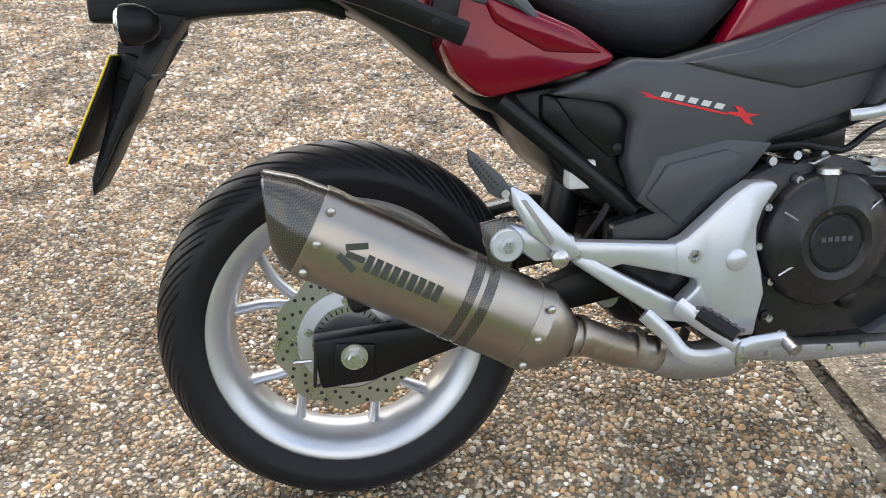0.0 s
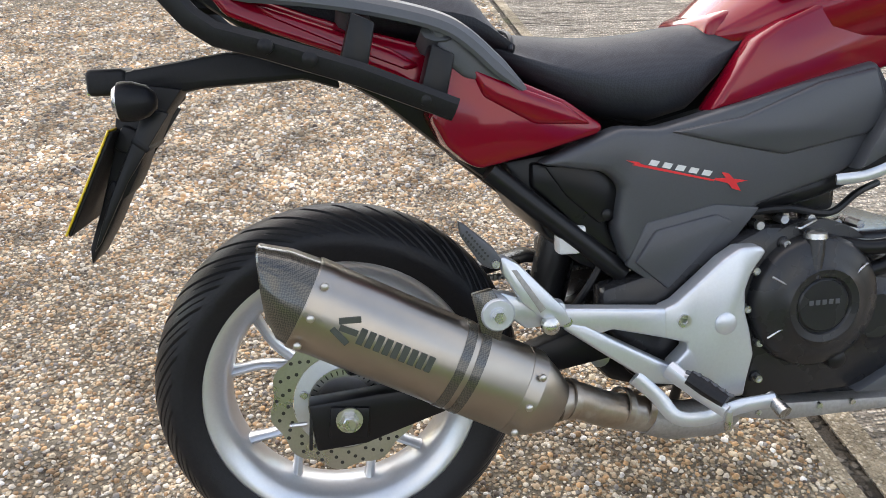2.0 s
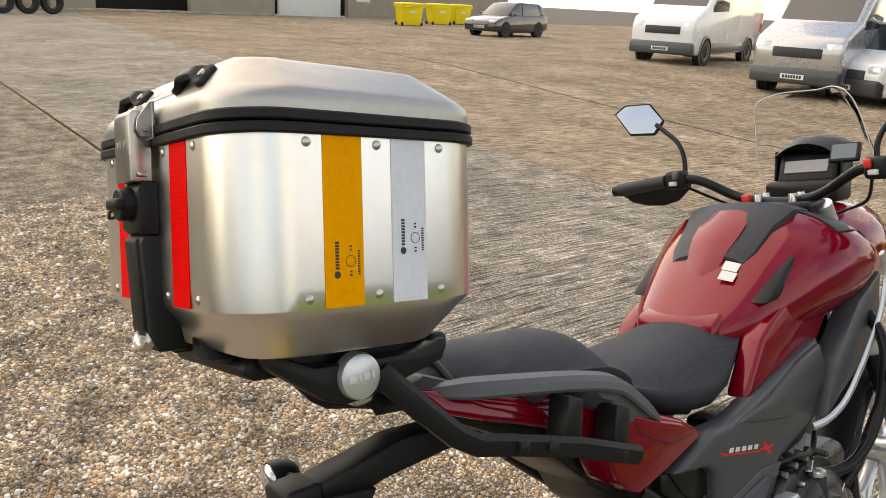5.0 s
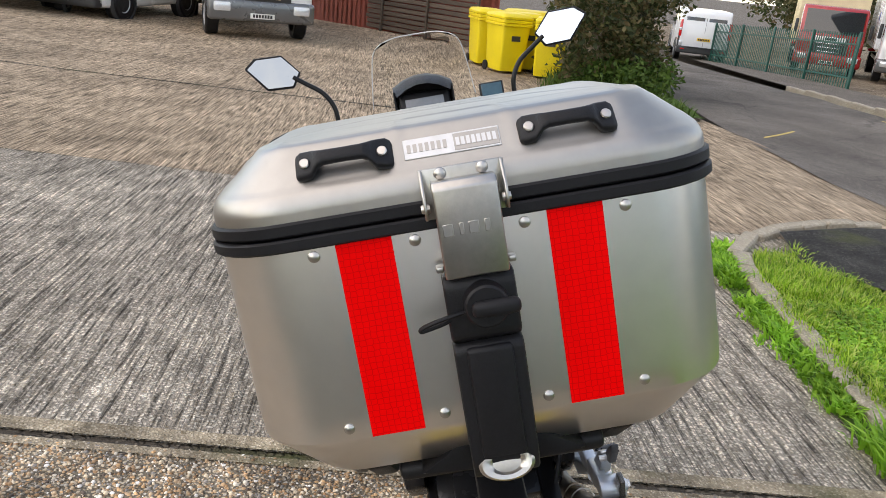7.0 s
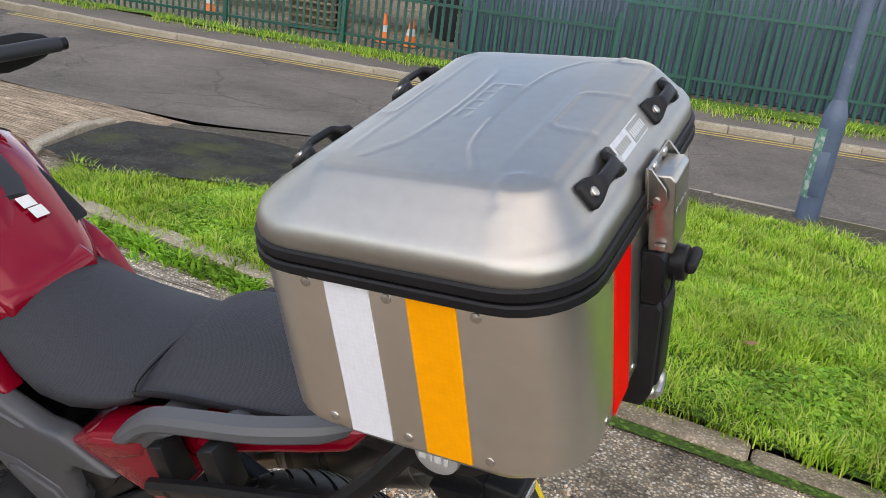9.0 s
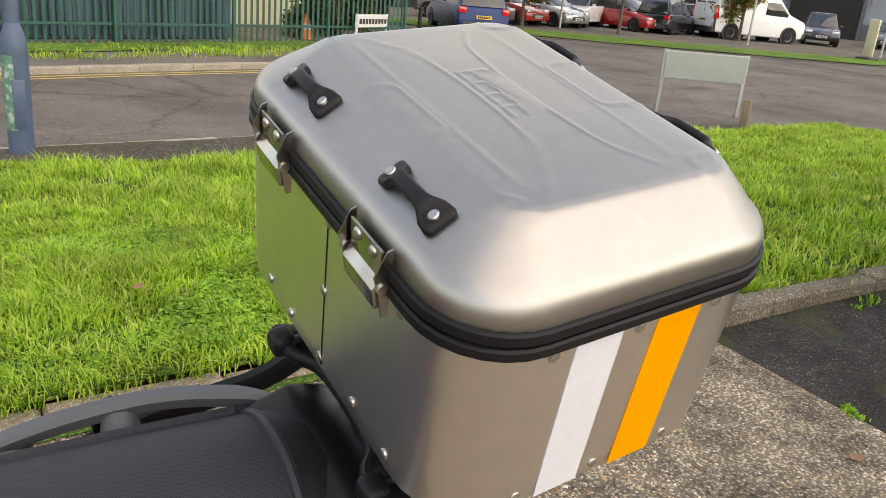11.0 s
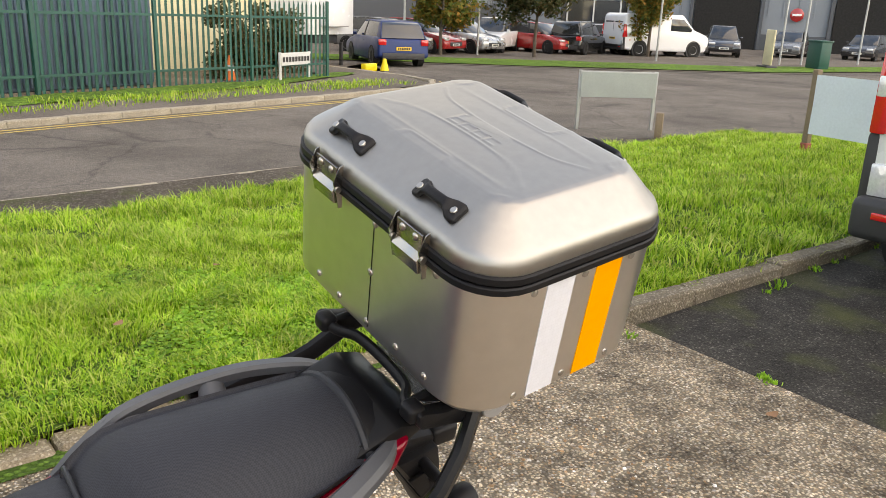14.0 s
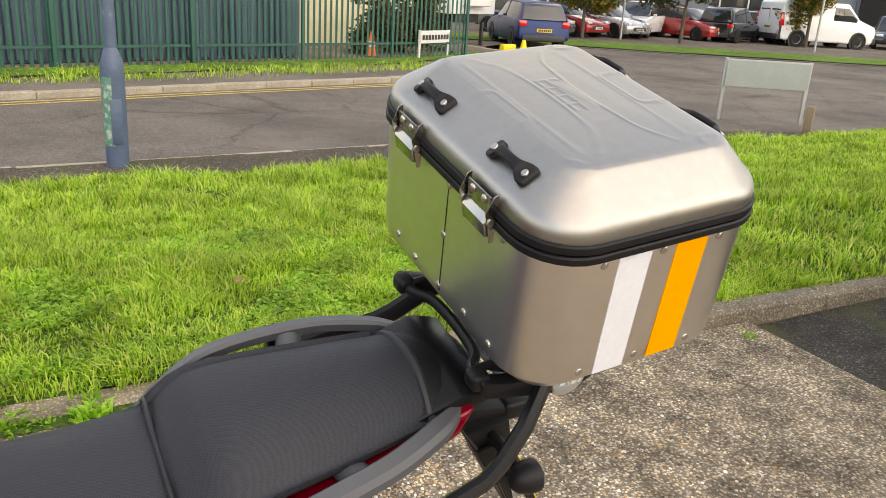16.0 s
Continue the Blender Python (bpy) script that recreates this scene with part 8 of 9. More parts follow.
for k in range(5):
    part("side_reflector", box((0.16, 0.02, 0.10), (-4.4 + k * 2.1, 1.17, 0.90), 0.01), LAMP_RED, tr2)
yb = empty("works_building", lay(21.5, -18.2, 6), "cream workshop building with brown openings behind the fence", "building")
part("wall", box((11.5, 6.0, 4.6), (0, -3.0, 2.3), 0.03, 1), CREAM, yb)
for x in (-4.2, -0.6, 3.0):
    part("door_opening", box((1.9, 0.10, 2.6), (x, 0.02, 1.3), 0.01, 1), DARKWOOD, yb)
part("canopy", box((12.5, 2.2, 0.18), (0, 0.9, 3.2), 0.03, 1), GALV, yb)
part("roof", prism([(-6.2, 4.6), (6.2, 4.6), (0, 5.8)], -6.2, 0.3, 0.02), GALV, yb)
for x, y in ((12.6, -13.6), (8.2, -14.0), (7.6, -14.1), (-8.2, -17.4)):
    cone = empty("traffic_cone", lay(x, y), "orange traffic cone behind the fence", "traffic cone", "traffic cones")
    part("cone", lathe([(0.16, 0.03), (0.13, 0.06), (0.035, 0.62), (0.02, 0.63), (0.0, 0.63)], "Z", 16), ORANGE, cone)
    part("base", box((0.38, 0.38, 0.04), (0, 0, 0.02), 0.015), TRIM, cone)
    part("band", lathe([(0.098, 0.26), (0.102, 0.26), (0.078, 0.40), (0.074, 0.40)], "Z", 16, closed=True), PALE, cone)
for x, y, yaw in ((10.0, -14.2, 5), (6.2, -14.9, 12)):
    pal = empty("pallet_stack", lay(x, y, yaw), "stack of pale pallets behind the fence", "pallets", "pallet stacks")
    for k in range(5):
        part("pallet", box((1.2, 1.0, 0.05), (0, 0, 0.16 + k * 0.16), 0.008, 1), WOOD, pal)
        part("pallet_block", box((1.1, 0.10, 0.10), (0, 0.3, 0.08 + k * 0.16), 0.008, 1), WOOD, pal)
        part("pallet_block", box((1.1, 0.10, 0.10), (0, -0.3, 0.08 + k * 0.16), 0.008, 1), WOOD, pal)
    part("load", box((1.0, 0.9, 0.35), (0, 0, 1.0), 0.03), YELLOW_BIN, pal)

# street furniture by the grass
lp = empty("lamp_post", lay(-0.66, -6.82), "blue-grey painted steel lamp post with a peeling sticker", "lamp post")
part("base_column", lathe([(0.105, -0.1), (0.105, 0.95), (0.10, 1.0), (0.06, 1.12)], "Z", 28), POST_BLUE, lp)
part("column", lathe([(0.058, 1.10), (0.05, 3.0), (0.04, 6.0), (0.0, 6.0)], "Z", 20), POST_BLUE, lp)
part("sticker", moved(lathe([(0.1062, 0.35), (0.1066, 0.35), (0.1066, 0.88), (0.1062, 0.88)], "Z", 28, closed=True), Matrix.Identity(4)), POST_BLUE, lp)
bm = bmesh.new()
loft([[Vector((0.1075 * math.cos(radians(a)), 0.1075 * math.sin(radians(a)), z)) for a in range(10, 75, 8)] for z in (0.22, 0.5, 0.86)], closed=False, caps=False, bm=bm)
part("peeling_sticker", bm, STICKER, lp, "peeling green sticker")
part("lantern", box((0.55, 0.2, 0.12), (0.2, 0, 6.0), 0.05, 2), GALV, lp)
part("door", box((0.10, 0.02, 0.42), (0, 0.100, 0.45), 0.006), POST_BLUE, lp)


def board_sign(a, b, top, low, label, material, bars=0, post=GALV):
    a, b = Vector(a), Vector(b)
    way = (b - a)
    yaw = math.degrees(math.atan2(way.y, way.x))
    n = way.length
    s = empty("street_sign", lay(a.x, a.y, yaw), label, "sign")
    for x in (0.02, n - 0.02):
        part("post", box((0.06, 0.05, top + 0.03), (x, 0, (top + 0.03) / 2), 0.006, 1), post, s)
    pl = part("plate", box((n - 0.04, 0.02, top - low), (n / 2, 0.036, (top + low) / 2), 0.004, 1), material, s)
    part("top_rail", box((n, 0.03, 0.04), (n / 2, 0.03, top), 0.005, 1), post, s)
    for k in range(bars):
        part("letter_bar", box((n / (bars * 1.45), 0.004, (top - low) * 0.42), (n * (k + 0.9) / (bars + 0.8), 0.049, (top + low) / 2), 0.001, 1), INK, s)
    return s


board_sign((-11.37, -7.29), (-10.16, -8.0), 0.98, 0.56, "weathered grey blank sign board on two posts in the grass", BOARD)
board_sign((-10.17, -17.0), (-9.03, -16.45), 0.72, 0.44, "white street name plate with dark bars by the fence", PALE, 9, PALE)
st = tagged(part("timber_stub", moved(box((0.14, 0.12, 0.46), (0, 0, 0.2), 0.02, 2), lay(-10.6, -6.6, 30)), WOOD), "short weathered timber post in the grass", "post")
bn = empty("banner", lay(-10.22, -3.95, 78), "white vinyl banner on timber posts in the grass", "banner")
for x in (0.0, 3.0):
    part("post", box((0.09, 0.09, 1.35), (x, 0, 0.45), 0.01, 1), WOOD, bn)
    part("post_foot", box((0.11, 0.11, 0.26), (x, 0, 0.02), 0.01, 1), RUST, bn)
part("sheet", loft([[Vector((0.04 + 2.92 * t, -0.05 + 0.02 * math.sin(5 * t) + e, z)) for t in [k / 14 for k in range(15)]] for e, z in ((0, 0.28), (0.008, 0.65), (0, 1.06))], closed=False, caps=False), BANNER, bn)
ybar = empty("barrier", lay(-13.6, -19.3, 20), "yellow plastic barrier blocks at the junction", "barrier")
part("block", box((0.62, 0.2, 0.24), (0, 0, 0.12), 0.04, 2), YELLOW_BIN, ybar)
part("cone", lathe([(0.14, 0.0), (0.13, 0.04), (0.05, 0.36), (0.0, 0.37)], "Z", 14, (-0.75, 0.05, 0)), YELLOW_BIN, ybar)
cb = empty("street_cabinet", lay(-35.5, -16.2, 60), "dark green roadside cabinet", "cabinet")
part("body", box((1.0, 0.5, 1.2), (0, 0, 0.6), 0.03, 2), GREEN, cb)
part("cap", box((1.08, 0.58, 0.08), (0, 0, 1.22), 0.02, 2), GREEN, cb)
ab = empty("notice_board", lay(-33.2, -17.3, 60), "cream upright notice board on a black foot", "sign")
part("board", box((0.7, 0.08, 1.5), (0, 0, 0.88), 0.06, 3), CREAM, ab)
part("foot", box((0.9, 0.5, 0.12), (0, 0, 0.06), 0.05, 2), TRIM, ab)
for x, y, h in ((-36.5, -18.5, 5), (-38.0, -18.2, 5), (-31.0, -21.5, 6), (-42.5, -17.5, 5), (-24.2, -26.2, 6), (-20.3, -26.5, 5)):
    tagged(part("sign_pole", moved(lathe([(0.05, 0), (0.045, h), (0.0, h)], "Z", 12), lay(x, y)), GALV), "grey steel pole by the far verge", "pole", "far poles")

# parked row and warehouse beyond the junction
row = [((-20.0, -27.6), 110, GREY_CAR, "dark grey hatchback in the far car park", {}), ((-22.6, -28.4), 105, RED_CAR, "maroon hatchback in the far car park", {}), ((-25.0, -28.3), 100, SILVER_CAR, "silver hatchback in the far car park", {}), ((-27.6, -28.8), 30, WHITE, "white estate car in the far car park", {"suv": True, "height": 1.62}), ((-30.0, -28.0), 95, RED_CAR, "red hatchback in the far car park", {}), ((-31.8, -26.9), 200, BLACK_CAR, "black estate car in the far car park", {"estate": True, "height": 1.6}), ((-35.2, -27.0), 80, WHITE, "white hatchback in the far car park", {}), ((-41.3, -24.6), 35, BLACK_CAR, "black off-roader in the far car park", {"suv": True, "height": 1.65}), ((-46.6, -23.4), 20, GREY_CAR, "grey saloon in the far car park", {"length": 4.5}), ((-50.0, -20.4), 10, BLACK_CAR, "dark hatchback in the far car park", {})]
for (x, y), yaw, paint, label, kw in row:
    car(lay(x, y, yaw), paint, label, **kw)
panel_van(lay(-33.2, -25.9, -18), "white panel van in the far car park", 5.3, 1.98, 2.1, None, overhang=1.0)
car(lay(-16.4, -22.4, 252), BLUE_CAR, "blue hatchback on the street at the junction", name="blue_car")
wh = empty("warehouse", lay(-42, -46, 24), "grey clad warehouse with loading doorways painted as shade", "building")
part("wall", box((80, 18, 9.0), (0, -9.0, 4.5), 0.05, 1), CLAD, wh)
part("plinth", box((80.2, 0.3, 2.4), (0, 0.06, 1.2), 0.02, 1), CLAD_DARK, wh)
for k in range(80):
    part("cladding_rib", box((0.10, 0.06, 6.4), (-39.5 + k, 0.03, 5.6), 0.01, 1), CLAD, wh)
# doorways: near-black boxes on the wall, the shade indoors painted in
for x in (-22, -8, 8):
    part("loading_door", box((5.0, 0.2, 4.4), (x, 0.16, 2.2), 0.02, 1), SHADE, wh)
part("red_band", box((14, 0.2, 0.5), (18, 0.2, 3.0), 0.02, 1), RED_CAR, wh)
part("orange_sign", box((1.6, 0.2, 1.3), (30, 0.2, 4.4), 0.02, 1), ORANGE, wh)
part("pale_block", box((16, 2.0, 8.5), (32, 0.2, 4.25), 0.02, 1), PALE, wh)

wing = empty("warehouse", lay(-58, -24, -60), "blue-grey clad warehouse with loading doorways painted as shade and a red band", "building")
part("wall", box((54, 14, 8.0), (2, -7.0, 4.0), 0.05, 1), CLAD, wing)
for k in range(54):
    part("cladding_rib", box((0.10, 0.06, 5.6), (-24.5 + k, 0.03, 5.1), 0.01, 1), CLAD, wing)
part("plinth", box((54.2, 0.3, 1.1), (2, 0.06, 0.55), 0.02, 1), CLAD_DARK, wing)
# open doorways as near-black boxes; their inner shade is only colour
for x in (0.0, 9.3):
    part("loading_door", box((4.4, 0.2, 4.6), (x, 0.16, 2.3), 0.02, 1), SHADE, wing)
    for d in (-2.4, 2.4):
        part("door_jamb", box((0.25, 0.3, 4.8), (x + d, 0.2, 2.4), 0.02, 1), CLAD_DARK, wing)
part("red_band", box((7.0, 0.2, 0.45), (18.5, 0.2, 3.4), 0.02, 1), RED_CAR, wing)
part("office_window", box((5.0, 0.12, 1.6), (18.8, 0.1, 2.2), 0.02, 1), PANE, wing)
for x in (16.8, 18.8, 20.8):
    part("window_bar", box((0.12, 0.2, 1.7), (x, 0.12, 2.2), 0.02, 1), PALE, wing)
part("round_sign", lathe([(0.0, 0.36), (0.42, 0.36), (0.45, 0.34), (0.45, 0.30)], "Y", 24, (4.6, 0, 2.5)), RED_CAR, wing, "red round sign with a white bar")
part("sign_bar", box((0.6, 0.03, 0.14), (4.6, 0.375, 2.5), 0.01, 1), WHITE, wing)

# workshop at the far side of the yard
ws = empty("workshop", lay(14, 44.5, 2.5), "pale brick workshop with open bays backed by painted shade", "building")
for x0, x1 in ((-40, -1.0), (-13.6, -3.2), (4.2, 9.6), (15.0, 30.0)):
    part("wall", box((x1 - x0, 0.4, 5.0), ((x0 + x1) / 2, 0, 2.5), 0.02, 1), MORTAR, ws)
part("lintel", box((70, 0.5, 2.2), (-5, 0, 3.9), 0.02, 1), MORTAR, ws)
# near-black block behind the bays paints the shade of the interior
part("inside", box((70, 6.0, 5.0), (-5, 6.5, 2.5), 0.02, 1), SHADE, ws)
part("bay_floor_edge", box((18, 0.5, 0.12), (0.5, -0.1, 0.06), 0.02, 1), KERB, ws)
part("pale_door", box((4.6, 0.2, 3.0), (12.4, 0.3, 1.5), 0.02, 1), PALE, ws)
part("notice", box((1.1, 0.04, 0.8), (14.8 + 1.4, -0.23, 1.4), 0.01, 1), PALE, ws, "white notice with red bars")
part("notice_bar", box((0.9, 0.02, 0.2), (14.8 + 1.4, -0.26, 1.6), 0.01, 1), RED_CAR, ws)
bmb = box((0.43, 0.05, 0.13), (0, 0, 0), 0.008, 1)
brick_me = bpy.data.meshes.new("brick")
bmb.to_mesh(brick_me)
bmb.free()
brick_me.materials.append(BRICK_PALE)
for r in range(13):
    for k in range(22):
        x = -13.4 + k * 0.455 + (0.22 if r % 2 else 0)
        if -13.5 < x < -3.4:
            ob = new("brick", brick_me)
            ob.location = (x, -0.205, 0.08 + r * 0.145)
            ob.parent = ws
for k in range(8):
    x, z = 6.2 + (k % 4) * 1.06, (k // 4) * 0.92
    tagged(part("truck_tyre", moved(lathe([(0.27, -0.13), (0.46, -0.14), (0.50, -0.09), (0.50, 0.09), (0.46, 0.14), (0.27, 0.13)], "Y", 28, closed=True), pose(x, 37.6 + 0.3 * (k % 4) + 0.12 * (k // 4), 0.5 + z, 0, 0, 12)), RUBBER), "used black truck tyre stacked by the workshop", "tyre", "stacked tyres")
tagged(part("timber_plank", moved(box((4.0, 0.25, 0.22), (0, 0, 0.11), 0.02, 1), lay(3.6, 39.6, 4)), WOOD), "long pale timber baulk lying by the wall", "timber")
tagged(part("cardboard_box", moved(box((0.7, 0.5, 0.55), (0, 0, 0.275), 0.01, 1), lay(1.9, 39.4, 10)), WOOD), "brown cardboard box by the blue bin", "box")

# ---- plants ----
def leaf_mat(name, colours):
    m = bpy.data.materials.new(name)
    m.use_nodes = True
    n, l = m.node_tree.nodes, m.node_tree.links
    b = n["Principled BSDF"]
    g = n.new("ShaderNodeNewGeometry")
    cr = n.new("ShaderNodeValToRGB")
    els = cr.color_ramp.elements
    els[0].color, els[1].color = (*colours[0], 1), (*colours[-1], 1)
    for k, c in enumerate(colours[1:-1]):
        els.new((k + 1) / (len(colours) - 1)).color = (*c, 1)
    l.new(g.outputs["Random Per Island"], cr.inputs[0])
    tc = n.new("ShaderNodeTexCoord")
    no = n.new("ShaderNodeTexNoise")
    no.inputs["Scale"].default_value, no.inputs["Detail"].default_value = 2.6, 6.0
    l.new(tc.outputs["Object"], no.inputs["Vector"])
    mr = n.new("ShaderNodeMapRange")
    mr.inputs["From Min"].default_value, mr.inputs["From Max"].default_value = 0.3, 0.7
    mr.inputs["To Min"].default_value, mr.inputs["To Max"].default_value = 0.72, 1.34
    l.new(no.outputs["Fac"], mr.inputs["Value"])
    hs = n.new("ShaderNodeHueSaturation")
    l.new(cr.outputs[0], hs.inputs["Color"])
    l.new(mr.outputs[0], hs.inputs["Value"])
    l.new(hs.outputs[0], b.inputs["Base Color"])
    b.inputs["Roughness"].default_value = 0.55
    b.inputs["Specular IOR Level"].default_value = 0.3
    tr = n.new("ShaderNodeBsdfTranslucent")
    l.new(hs.outputs[0], tr.inputs["Color"])
    mx = n.new("ShaderNodeMixShader")
    mx.inputs[0].default_value = 0.45
    l.new(b.outputs[0], mx.inputs[1])
    l.new(tr.outputs[0], mx.inputs[2])
    l.new(mx.outputs[0], n["Material Output"].inputs["Surface"])
    return m


GRASS = leaf_mat("grass_blades", [(0.07, 0.18, 0.010), (0.23, 0.43, 0.025), (0.38, 0.57, 0.045), (0.50, 0.66, 0.09), (0.58, 0.58, 0.18)])
WEED = leaf_mat("clover_leaves", [(0.12, 0.28, 0.02), (0.24, 0.46, 0.035), (0.38, 0.60, 0.07)])
LEAF_AUTUMN = leaf_mat("autumn_leaves", [(0.06, 0.10, 0.02), (0.12, 0.15, 0.03), (0.25, 0.20, 0.04), (0.32, 0.16, 0.03)])
LEAF_DULL = leaf_mat("dull_hedge_leaves", [(0.03, 0.045, 0.015), (0.06, 0.075, 0.025), (0.11, 0.10, 0.04), (0.15, 0.11, 0.055)])
LEAF_MID = leaf_mat("green_leaves", [(0.04, 0.08, 0.015), (0.08, 0.14, 0.025), (0.13, 0.19, 0.04)])
BARK = mat("bark", (0.10, 0.08, 0.06), 0.9, 0, 0.3, 12, 80, 0.4, 30)


def mesh_from(name, verts, faces, material):
    me = bpy.data.meshes.new(name)
    me.from_pydata(verts, [], faces)
    me.materials.append(material)
    return new(name, me)


def blades(name, rng, inside, count, span, height, width, label, material=GRASS, lift=0.03, clump=9, spread=0.022):
    """Bent grass blades in tufts, each blade a narrow strip of two pieces, strewn where inside(x, y) holds."""
    (x0, x1), (y0, y1) = span
    verts, faces = [], []
    while count > 0:
        cx, cy = rng.uniform(x0, x1), rng.uniform(y0, y1)
        keep = inside(cx, cy)
        if keep <= 0 or rng.random() > keep:
            count -= 0.25 * clump
            continue
        lush = noise.noise(Vector((cx * 1.7, cy * 1.7, 3))) + 0.8 * noise.noise(Vector((cx * 5, cy * 5, 5)))
        tall = height * min(1.9, max(0.45, 0.95 + 0.9 * lush)) * rng.uniform(0.8, 1.2)
        drift = 6.0 * noise.noise(Vector((cx * 2.2, cy * 2.2, 11)))
        for _ in range(rng.randrange(clump // 2, clump + clump // 2 + 1)):
            count -= 1
            u, v = rng.gauss(0, spread), rng.gauss(0, spread)
            x, y = cx + u, cy + v
            z = ground_z(x, y) + lift
            h = tall * rng.uniform(0.5, 1.15)
            a = math.atan2(v + 0.4 * spread * math.sin(drift), u + 0.4 * spread * math.cos(drift)) + rng.gauss(0, 0.7)
            lean = rng.uniform(0.25, 1.5) * h
            w = width * rng.uniform(0.6, 1.3)
            ca, sa = math.cos(a), math.sin(a)
            px, py = -sa * w, ca * w
            b = len(verts)
            mx, my, mz = x + ca * lean * 0.35, y + sa * lean * 0.35, z + h * 0.65
            verts += [(x - px, y - py, z - 0.01), (x + px, y + py, z - 0.01), (mx + px * 0.8, my + py * 0.8, mz), (mx - px * 0.8, my - py * 0.8, mz), (x + ca * lean, y + sa * lean, z + h * 0.92)]
            faces += [(b, b + 1, b + 2, b + 3), (b + 3, b + 2, b + 4)]
    return tagged(mesh_from(name, verts, faces, material), label, "grass", "", "stuff")


rng = random.Random(4)


def on_turf(x, y):
    far = -6.15 - (0.12 if x < -3 else 0) + 0.25 * noise.noise(Vector((x * 0.9, 0, 0)))
    if x > 1.5:
        far += 0.85 * (x - 1.5)
    near = float(np.interp(x, (-12.5, -5.2, -2.72, -2.45, -2.1, 1.4, 2.7, 3.4, 3.85, 4.1), (-1.29, -1.20, -1.29, -1.53, -1.575, -1.61, -1.73, -1.955, -2.40, -2.93)))
    if not far < y < near:
        return 0.0
    if x > 2.3 and y < float(np.interp(x, (2.3, 2.9, 3.3, 4.0), (-2.85, -2.55, -2.27, -2.46))):
        return 0.0
    return 1.0


blades("grass", rng, on_turf, 150000, ((-3.6, 3.6), (-4.2, -1.25)), 0.062, 0.0031, "lush green grass of the verge near the yard")
blades("grass", rng, on_turf, 74000, ((-6.5, 3.4), (-6.6, -3.6)), 0.085, 0.0044, "lush green grass of the verge towards the street")
blades("grass", rng, on_turf, 110000, ((-12.4, -3.4), (-6.6, -1.25)), 0.085, 0.0055, "lush green grass of the verge by the sign boards", GRASS, 0.03, 12, 0.05)


def clover(count, seed):
    """Low round leaves among the grass by the edging."""
    g = random.Random(seed)
    verts, faces = [], []
    while count:
        x, y = g.uniform(-3.2, 2.6), g.uniform(-3.6, -1.74)
        if on_turf(x, y) <= 0 or noise.noise(Vector((x * 1.1, y * 1.1, 21))) < -0.12 + 0.25 * max(0.0, -2.4 - y):
            continue
        count -= 1
        z, s_ = ground_z(x, y) + g.uniform(0.035, 0.070), g.uniform(0.005, 0.012)
        a, tilt = g.uniform(0, math.tau), g.uniform(-0.5, 0.5)
        k = len(verts)
        verts += [(x + s_ * math.cos(a + i * math.tau / 6), y + s_ * math.sin(a + i * math.tau / 6), z + s_ * tilt * math.cos(i * math.tau / 6)) for i in range(6)]
        faces.append(tuple(range(k, k + 6)))
    return tagged(mesh_from("clover", verts, faces, WEED), "small round clover leaves among the grass", "clover", "", "stuff")


clover(34000, 8)


def on_mouth(x, y):
    near = -2.55 if x < 12.2 else -2.5 - 0.25 * (x - 12.2) if x < 15 else -3.2 - 0.067 * (x - 15)
    return 1.0 if near + 0.12 > y > near - 1.5 and x > 10.9 - 0.45 * (near - y) else 0.0


blades("grass", rng, on_mouth, 16000, ((10.0, 22.0), (-6.0, -2.3)), 0.20, 0.011, "rough grass below the hedge", LEAF_MID, 0.05, 6, 0.12)


def on_strip(x, y):
    mid = -12.9 + 0.235 * x if x < 5 else -11.9 + 0.10 * (x - 5)
    return 1.0 if abs(y - mid - 0.25) < 0.55 and noise.noise(Vector((x * 0.7, y, 1))) > -0.35 else 0.0


blades("grass", rng, on_strip, 16000, ((-12, 15.3), (-17.5, -10.4)), 0.10, 0.008, "weedy grass below the palisade fence", GRASS, 0.09, 6, 0.12)


def on_edge(x, y):
    d = min(abs(y + 1.48) if -2.4 < x < 3 else 9, 1.7 * abs(x - BAY(y) + 0.03) if -1.2 < y < 5 else 9, abs(y + 1.05) if -6 < x < -2.6 else 9, 0.35 * math.hypot(x + 2.5, y + 1.33))
    return 1.0 if d < 0.05 and noise.noise(Vector((x * 2.3, y * 2.3, 7))) > -0.04 else 0.0


def on_weed_strip(x, y):
    mid = float(np.interp(x, (0.0, 1.4, 2.2, 3.15, 3.75), (-1.47, -1.50, -1.57, -1.67, -1.90)))
    return 1.0 if abs(y - mid) < 0.065 and noise.noise(Vector((x * 1.9, 3.0, 15))) > -0.12 else 0.0


blades("weeds", rng, on_weed_strip, 7000, ((0.2, 3.75), (-2.0, -1.35)), 0.055, 0.0085, "leafy green weeds in the strip beside the edging", WEED, 0.0, 10, 0.022)
blades("weeds", rng, on_edge, 17000, ((-6, 3), (-1.75, 5)), 0.030, 0.0060, "small weeds along the kerb and bay edge", WEED, 0.0, 14, 0.018)


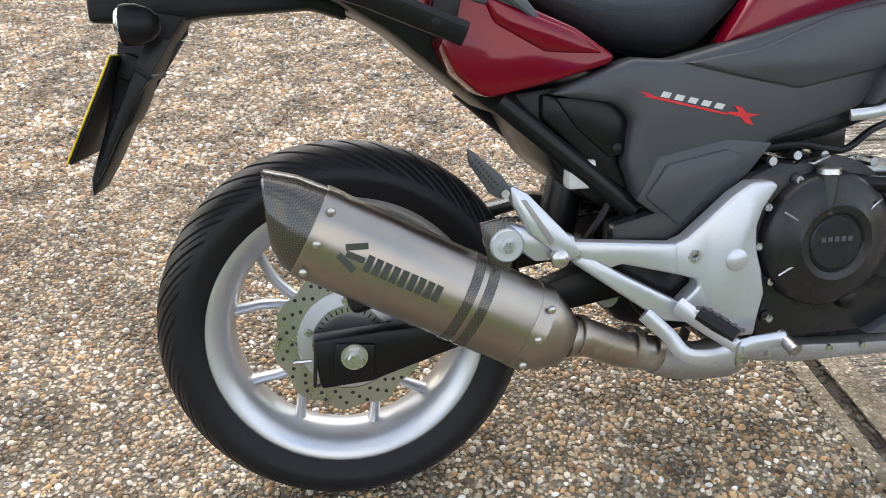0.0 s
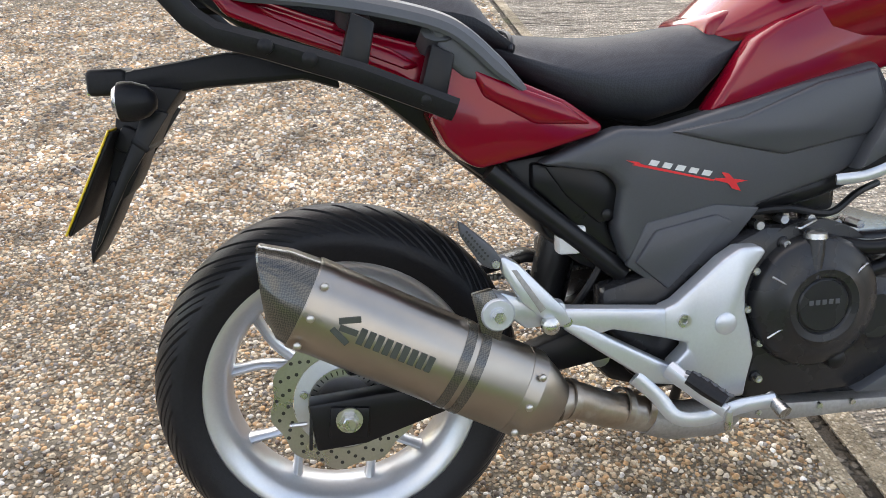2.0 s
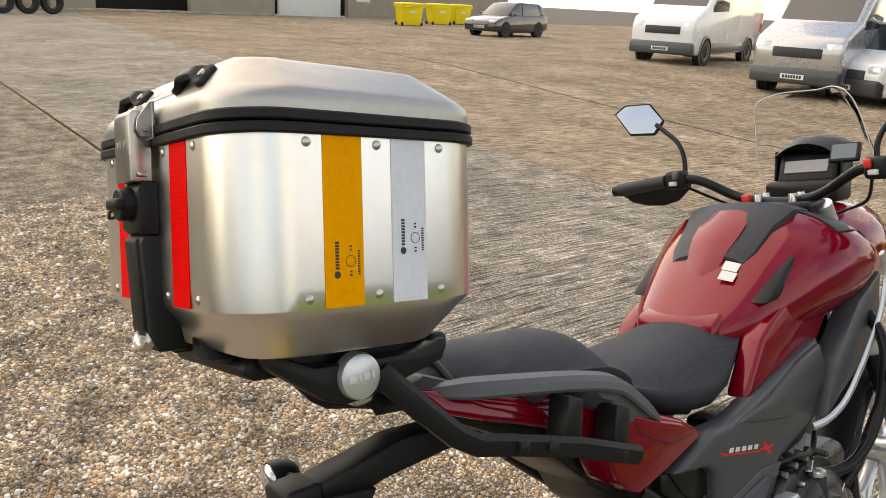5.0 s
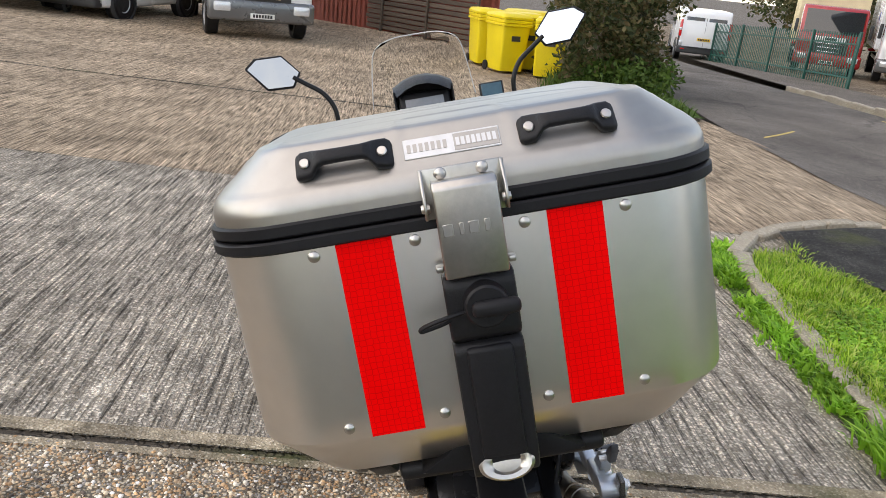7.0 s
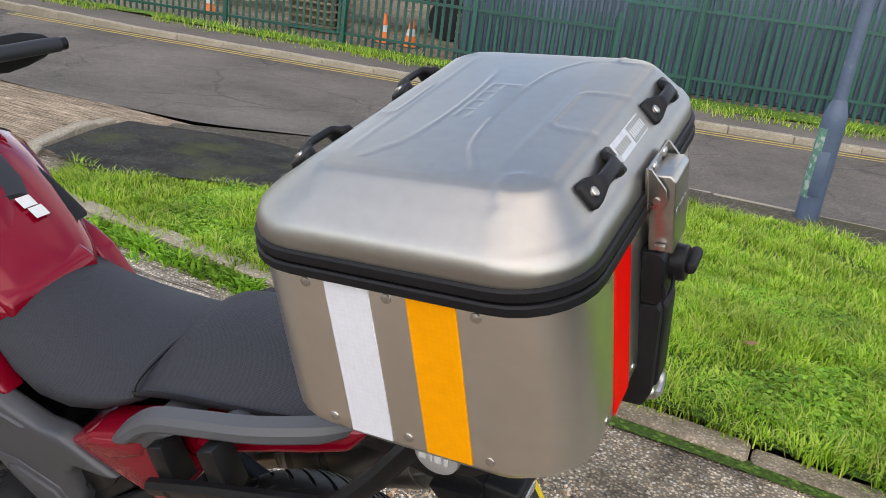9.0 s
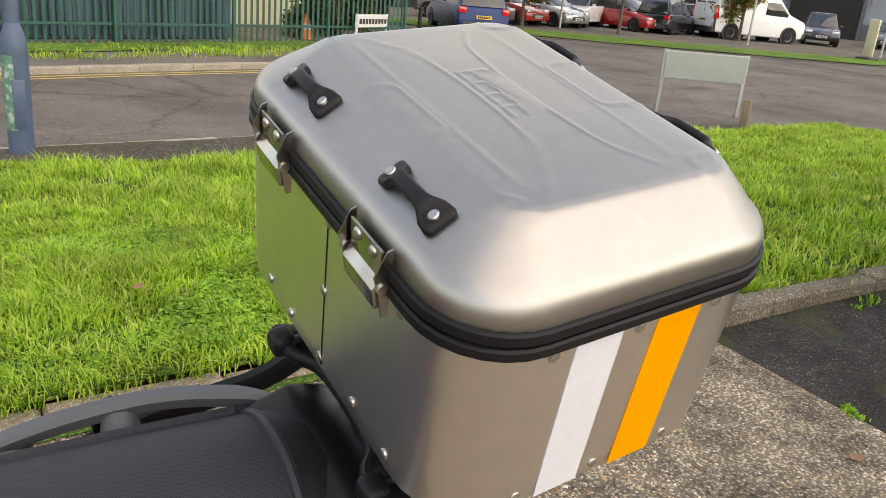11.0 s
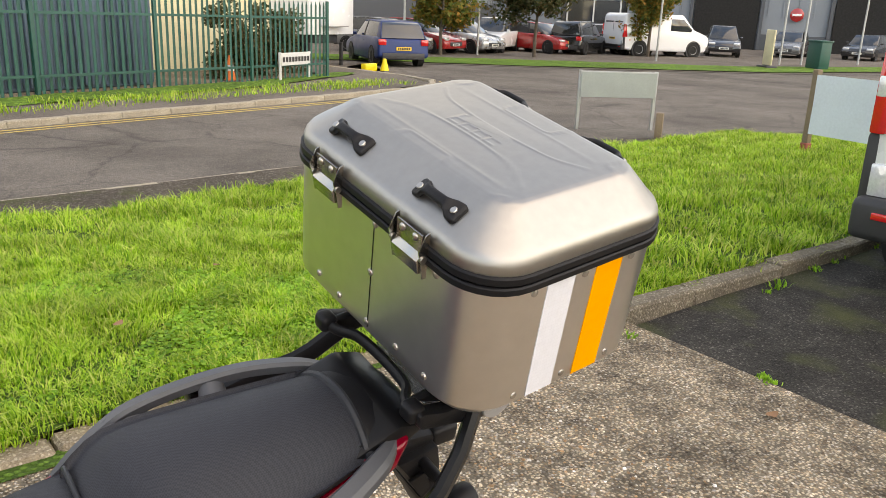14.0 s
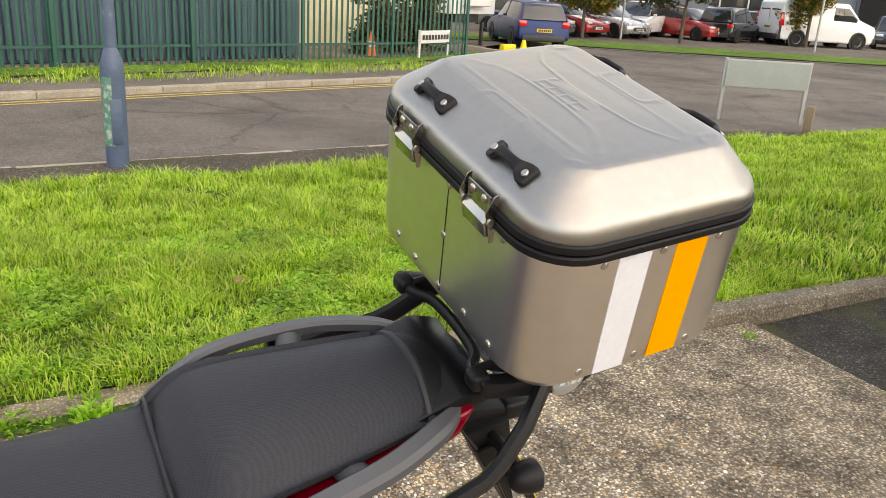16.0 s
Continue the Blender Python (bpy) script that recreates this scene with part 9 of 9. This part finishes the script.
def foliage(name, centres, count, size, material, label, parent=None, top=False):
    """A cloud of small leaf cards round many clump centres: (place, radius)."""
    verts, faces = [], []
    for _ in range(count):
        c, r = centres[rng.randrange(len(centres))]
        d = Vector((rng.gauss(0, 1), rng.gauss(0, 1), rng.gauss(0, 1))).normalized() * r * rng.random() ** 0.45
        p = Vector(c) + d
        a = Vector((rng.gauss(0, 1), rng.gauss(0, 1), rng.gauss(0, 0.7))).normalized()
        b = a.cross(Vector((rng.gauss(0, 1), rng.gauss(0, 1), rng.gauss(0, 1)))).normalized()
        s = size * rng.uniform(0.6, 1.4)
        k = len(verts)
        verts += [tuple(p - a * s), tuple(p + b * s * 0.5), tuple(p + a * s), tuple(p - b * s * 0.5)]
        faces.append((k, k + 1, k + 2, k + 3))
    ob = mesh_from(name, verts, faces, material)
    if parent:
        ob.parent = parent
    elif label:
        tagged(ob, label, "hedge", "", "stuff")
    return ob


cent = [((12.4 + 6.5 * t + rng.uniform(-0.3, 0.3), -3.55 - 0.9 * t + rng.uniform(-0.85, 0.85), -0.4 + rng.uniform(0.3, 2.3)), rng.uniform(0.35, 0.7)) for t in [k / 70 for k in range(70)]]
foliage("hedge", cent, 26000, 0.055, LEAF_DULL, "unkempt brown-green hedge at the yard mouth")
cent = [((12.1 + rng.uniform(0, 1.6), -3.7 + rng.uniform(-0.9, 0.7), -0.3 + rng.uniform(0.05, 0.4)), 0.35) for _ in range(14)]
foliage("hedge", cent, 5000, 0.05, LEAF_MID, "green weeds at the foot of the hedge")
tagged(part("telegraph_pole", moved(lathe([(0.12, 0), (0.10, 7), (0.0, 7)], "Z", 14), lay(13.4, -3.3)), WOOD), "weathered timber pole in the hedge", "pole")


def tree(m, height, crown, material, label, seed):
    r = random.Random(seed)
    t = empty("tree", m, label, "tree", "far trees")
    bm = tube(spline([(0, 0, -0.1), (0.04, 0.02, height * 0.25), (-0.03, 0.04, height * 0.5), (0.02, 0, height * 0.85)], 4), [0.09 - 0.0055 * k for k in range(13)], 10)
    cl = []
    for k in range(16):
        z = height * r.uniform(0.22, 0.72)
        a = r.uniform(0, math.tau)
        e = Vector((math.cos(a), math.sin(a), r.uniform(0.3, 0.9))) * crown * r.uniform(0.45, 0.95)
        tube([(0, 0, z), Vector((0, 0, z)) + e * 0.5, Vector((0, 0, z)) + e], [0.035, 0.022, 0.008], 6, bm=bm)
        cl.append((Vector((0, 0, z)) + e, crown * r.uniform(0.25, 0.45)))
        cl.append((Vector((0, 0, z)) + e * 0.6, crown * r.uniform(0.25, 0.4)))
    part("trunk", bm, BARK, t)
    foliage("crown", cl, 8000, 0.10, material, "", t)
    return t


tree(lay(-21.9, -26.0), 4.0, 1.5, LEAF_AUTUMN, "small autumn tree with yellowing leaves by the far verge", 1)
tree(lay(-26.2, -24.6), 4.6, 2.1, LEAF_DULL, "small green tree by the far verge", 2)
tree(lay(-34.0, -24.2), 4.4, 1.6, LEAF_AUTUMN, "slender autumn tree by the far verge", 3)
cent = [((-8.2 - 2.5 * t + rng.uniform(-0.5, 0.5), -18.2 - 0.8 * t + rng.uniform(-0.4, 0.4), -0.3 + rng.uniform(0.2, 1.5)), rng.uniform(0.25, 0.5)) for t in [k / 26 for k in range(26)]]
foliage("shrubs", cent, 9000, 0.06, LEAF_DULL, "tangled shrubs behind the palisade fence")
cent = [((28 + 40 * t, -24 - 10 * t + rng.uniform(-3, 3), rng.uniform(0.5, 7.5)), rng.uniform(1.2, 2.4)) for t in [k / 60 for k in range(60)]]
foliage("far_trees", cent, 16000, 0.22, LEAF_DULL, "distant belt of trees beyond the street")
# fallen leaves
for x, y, yaw in ((-1.35, -3.05, 20), (-2.42, -0.15, 70), (-0.55, -2.35, 120), (-1.9, -2.2, 200), (-6.4, -2.6, 40), (-2.9, 0.42, 10), (-1.8, 0.75, 60), (-4.4, -1.9, 0)):
    zz = ground_z(x, y) + (0.10 if y < -1.7 else 0.006)
    lf = loft([[Vector((0.05 * t - 0.025, w * 0.03, 0.006 + 0.008 * abs(w))) for w in (-f, 0, f)] for t, f in ((0, 0.1), (0.3, 0.8), (0.6, 1.0), (0.85, 0.5), (1, 0.05))], closed=False, caps=False)
    tagged(part("fallen_leaf", moved(lf, pose(x, y, zz, 8, -6, yaw)), mat("dry_leaf", (0.24, 0.12, 0.05), 0.7) if "dry_leaf" not in MATS else MATS["dry_leaf"]), "curled brown fallen leaf", "leaf", "fallen leaves")
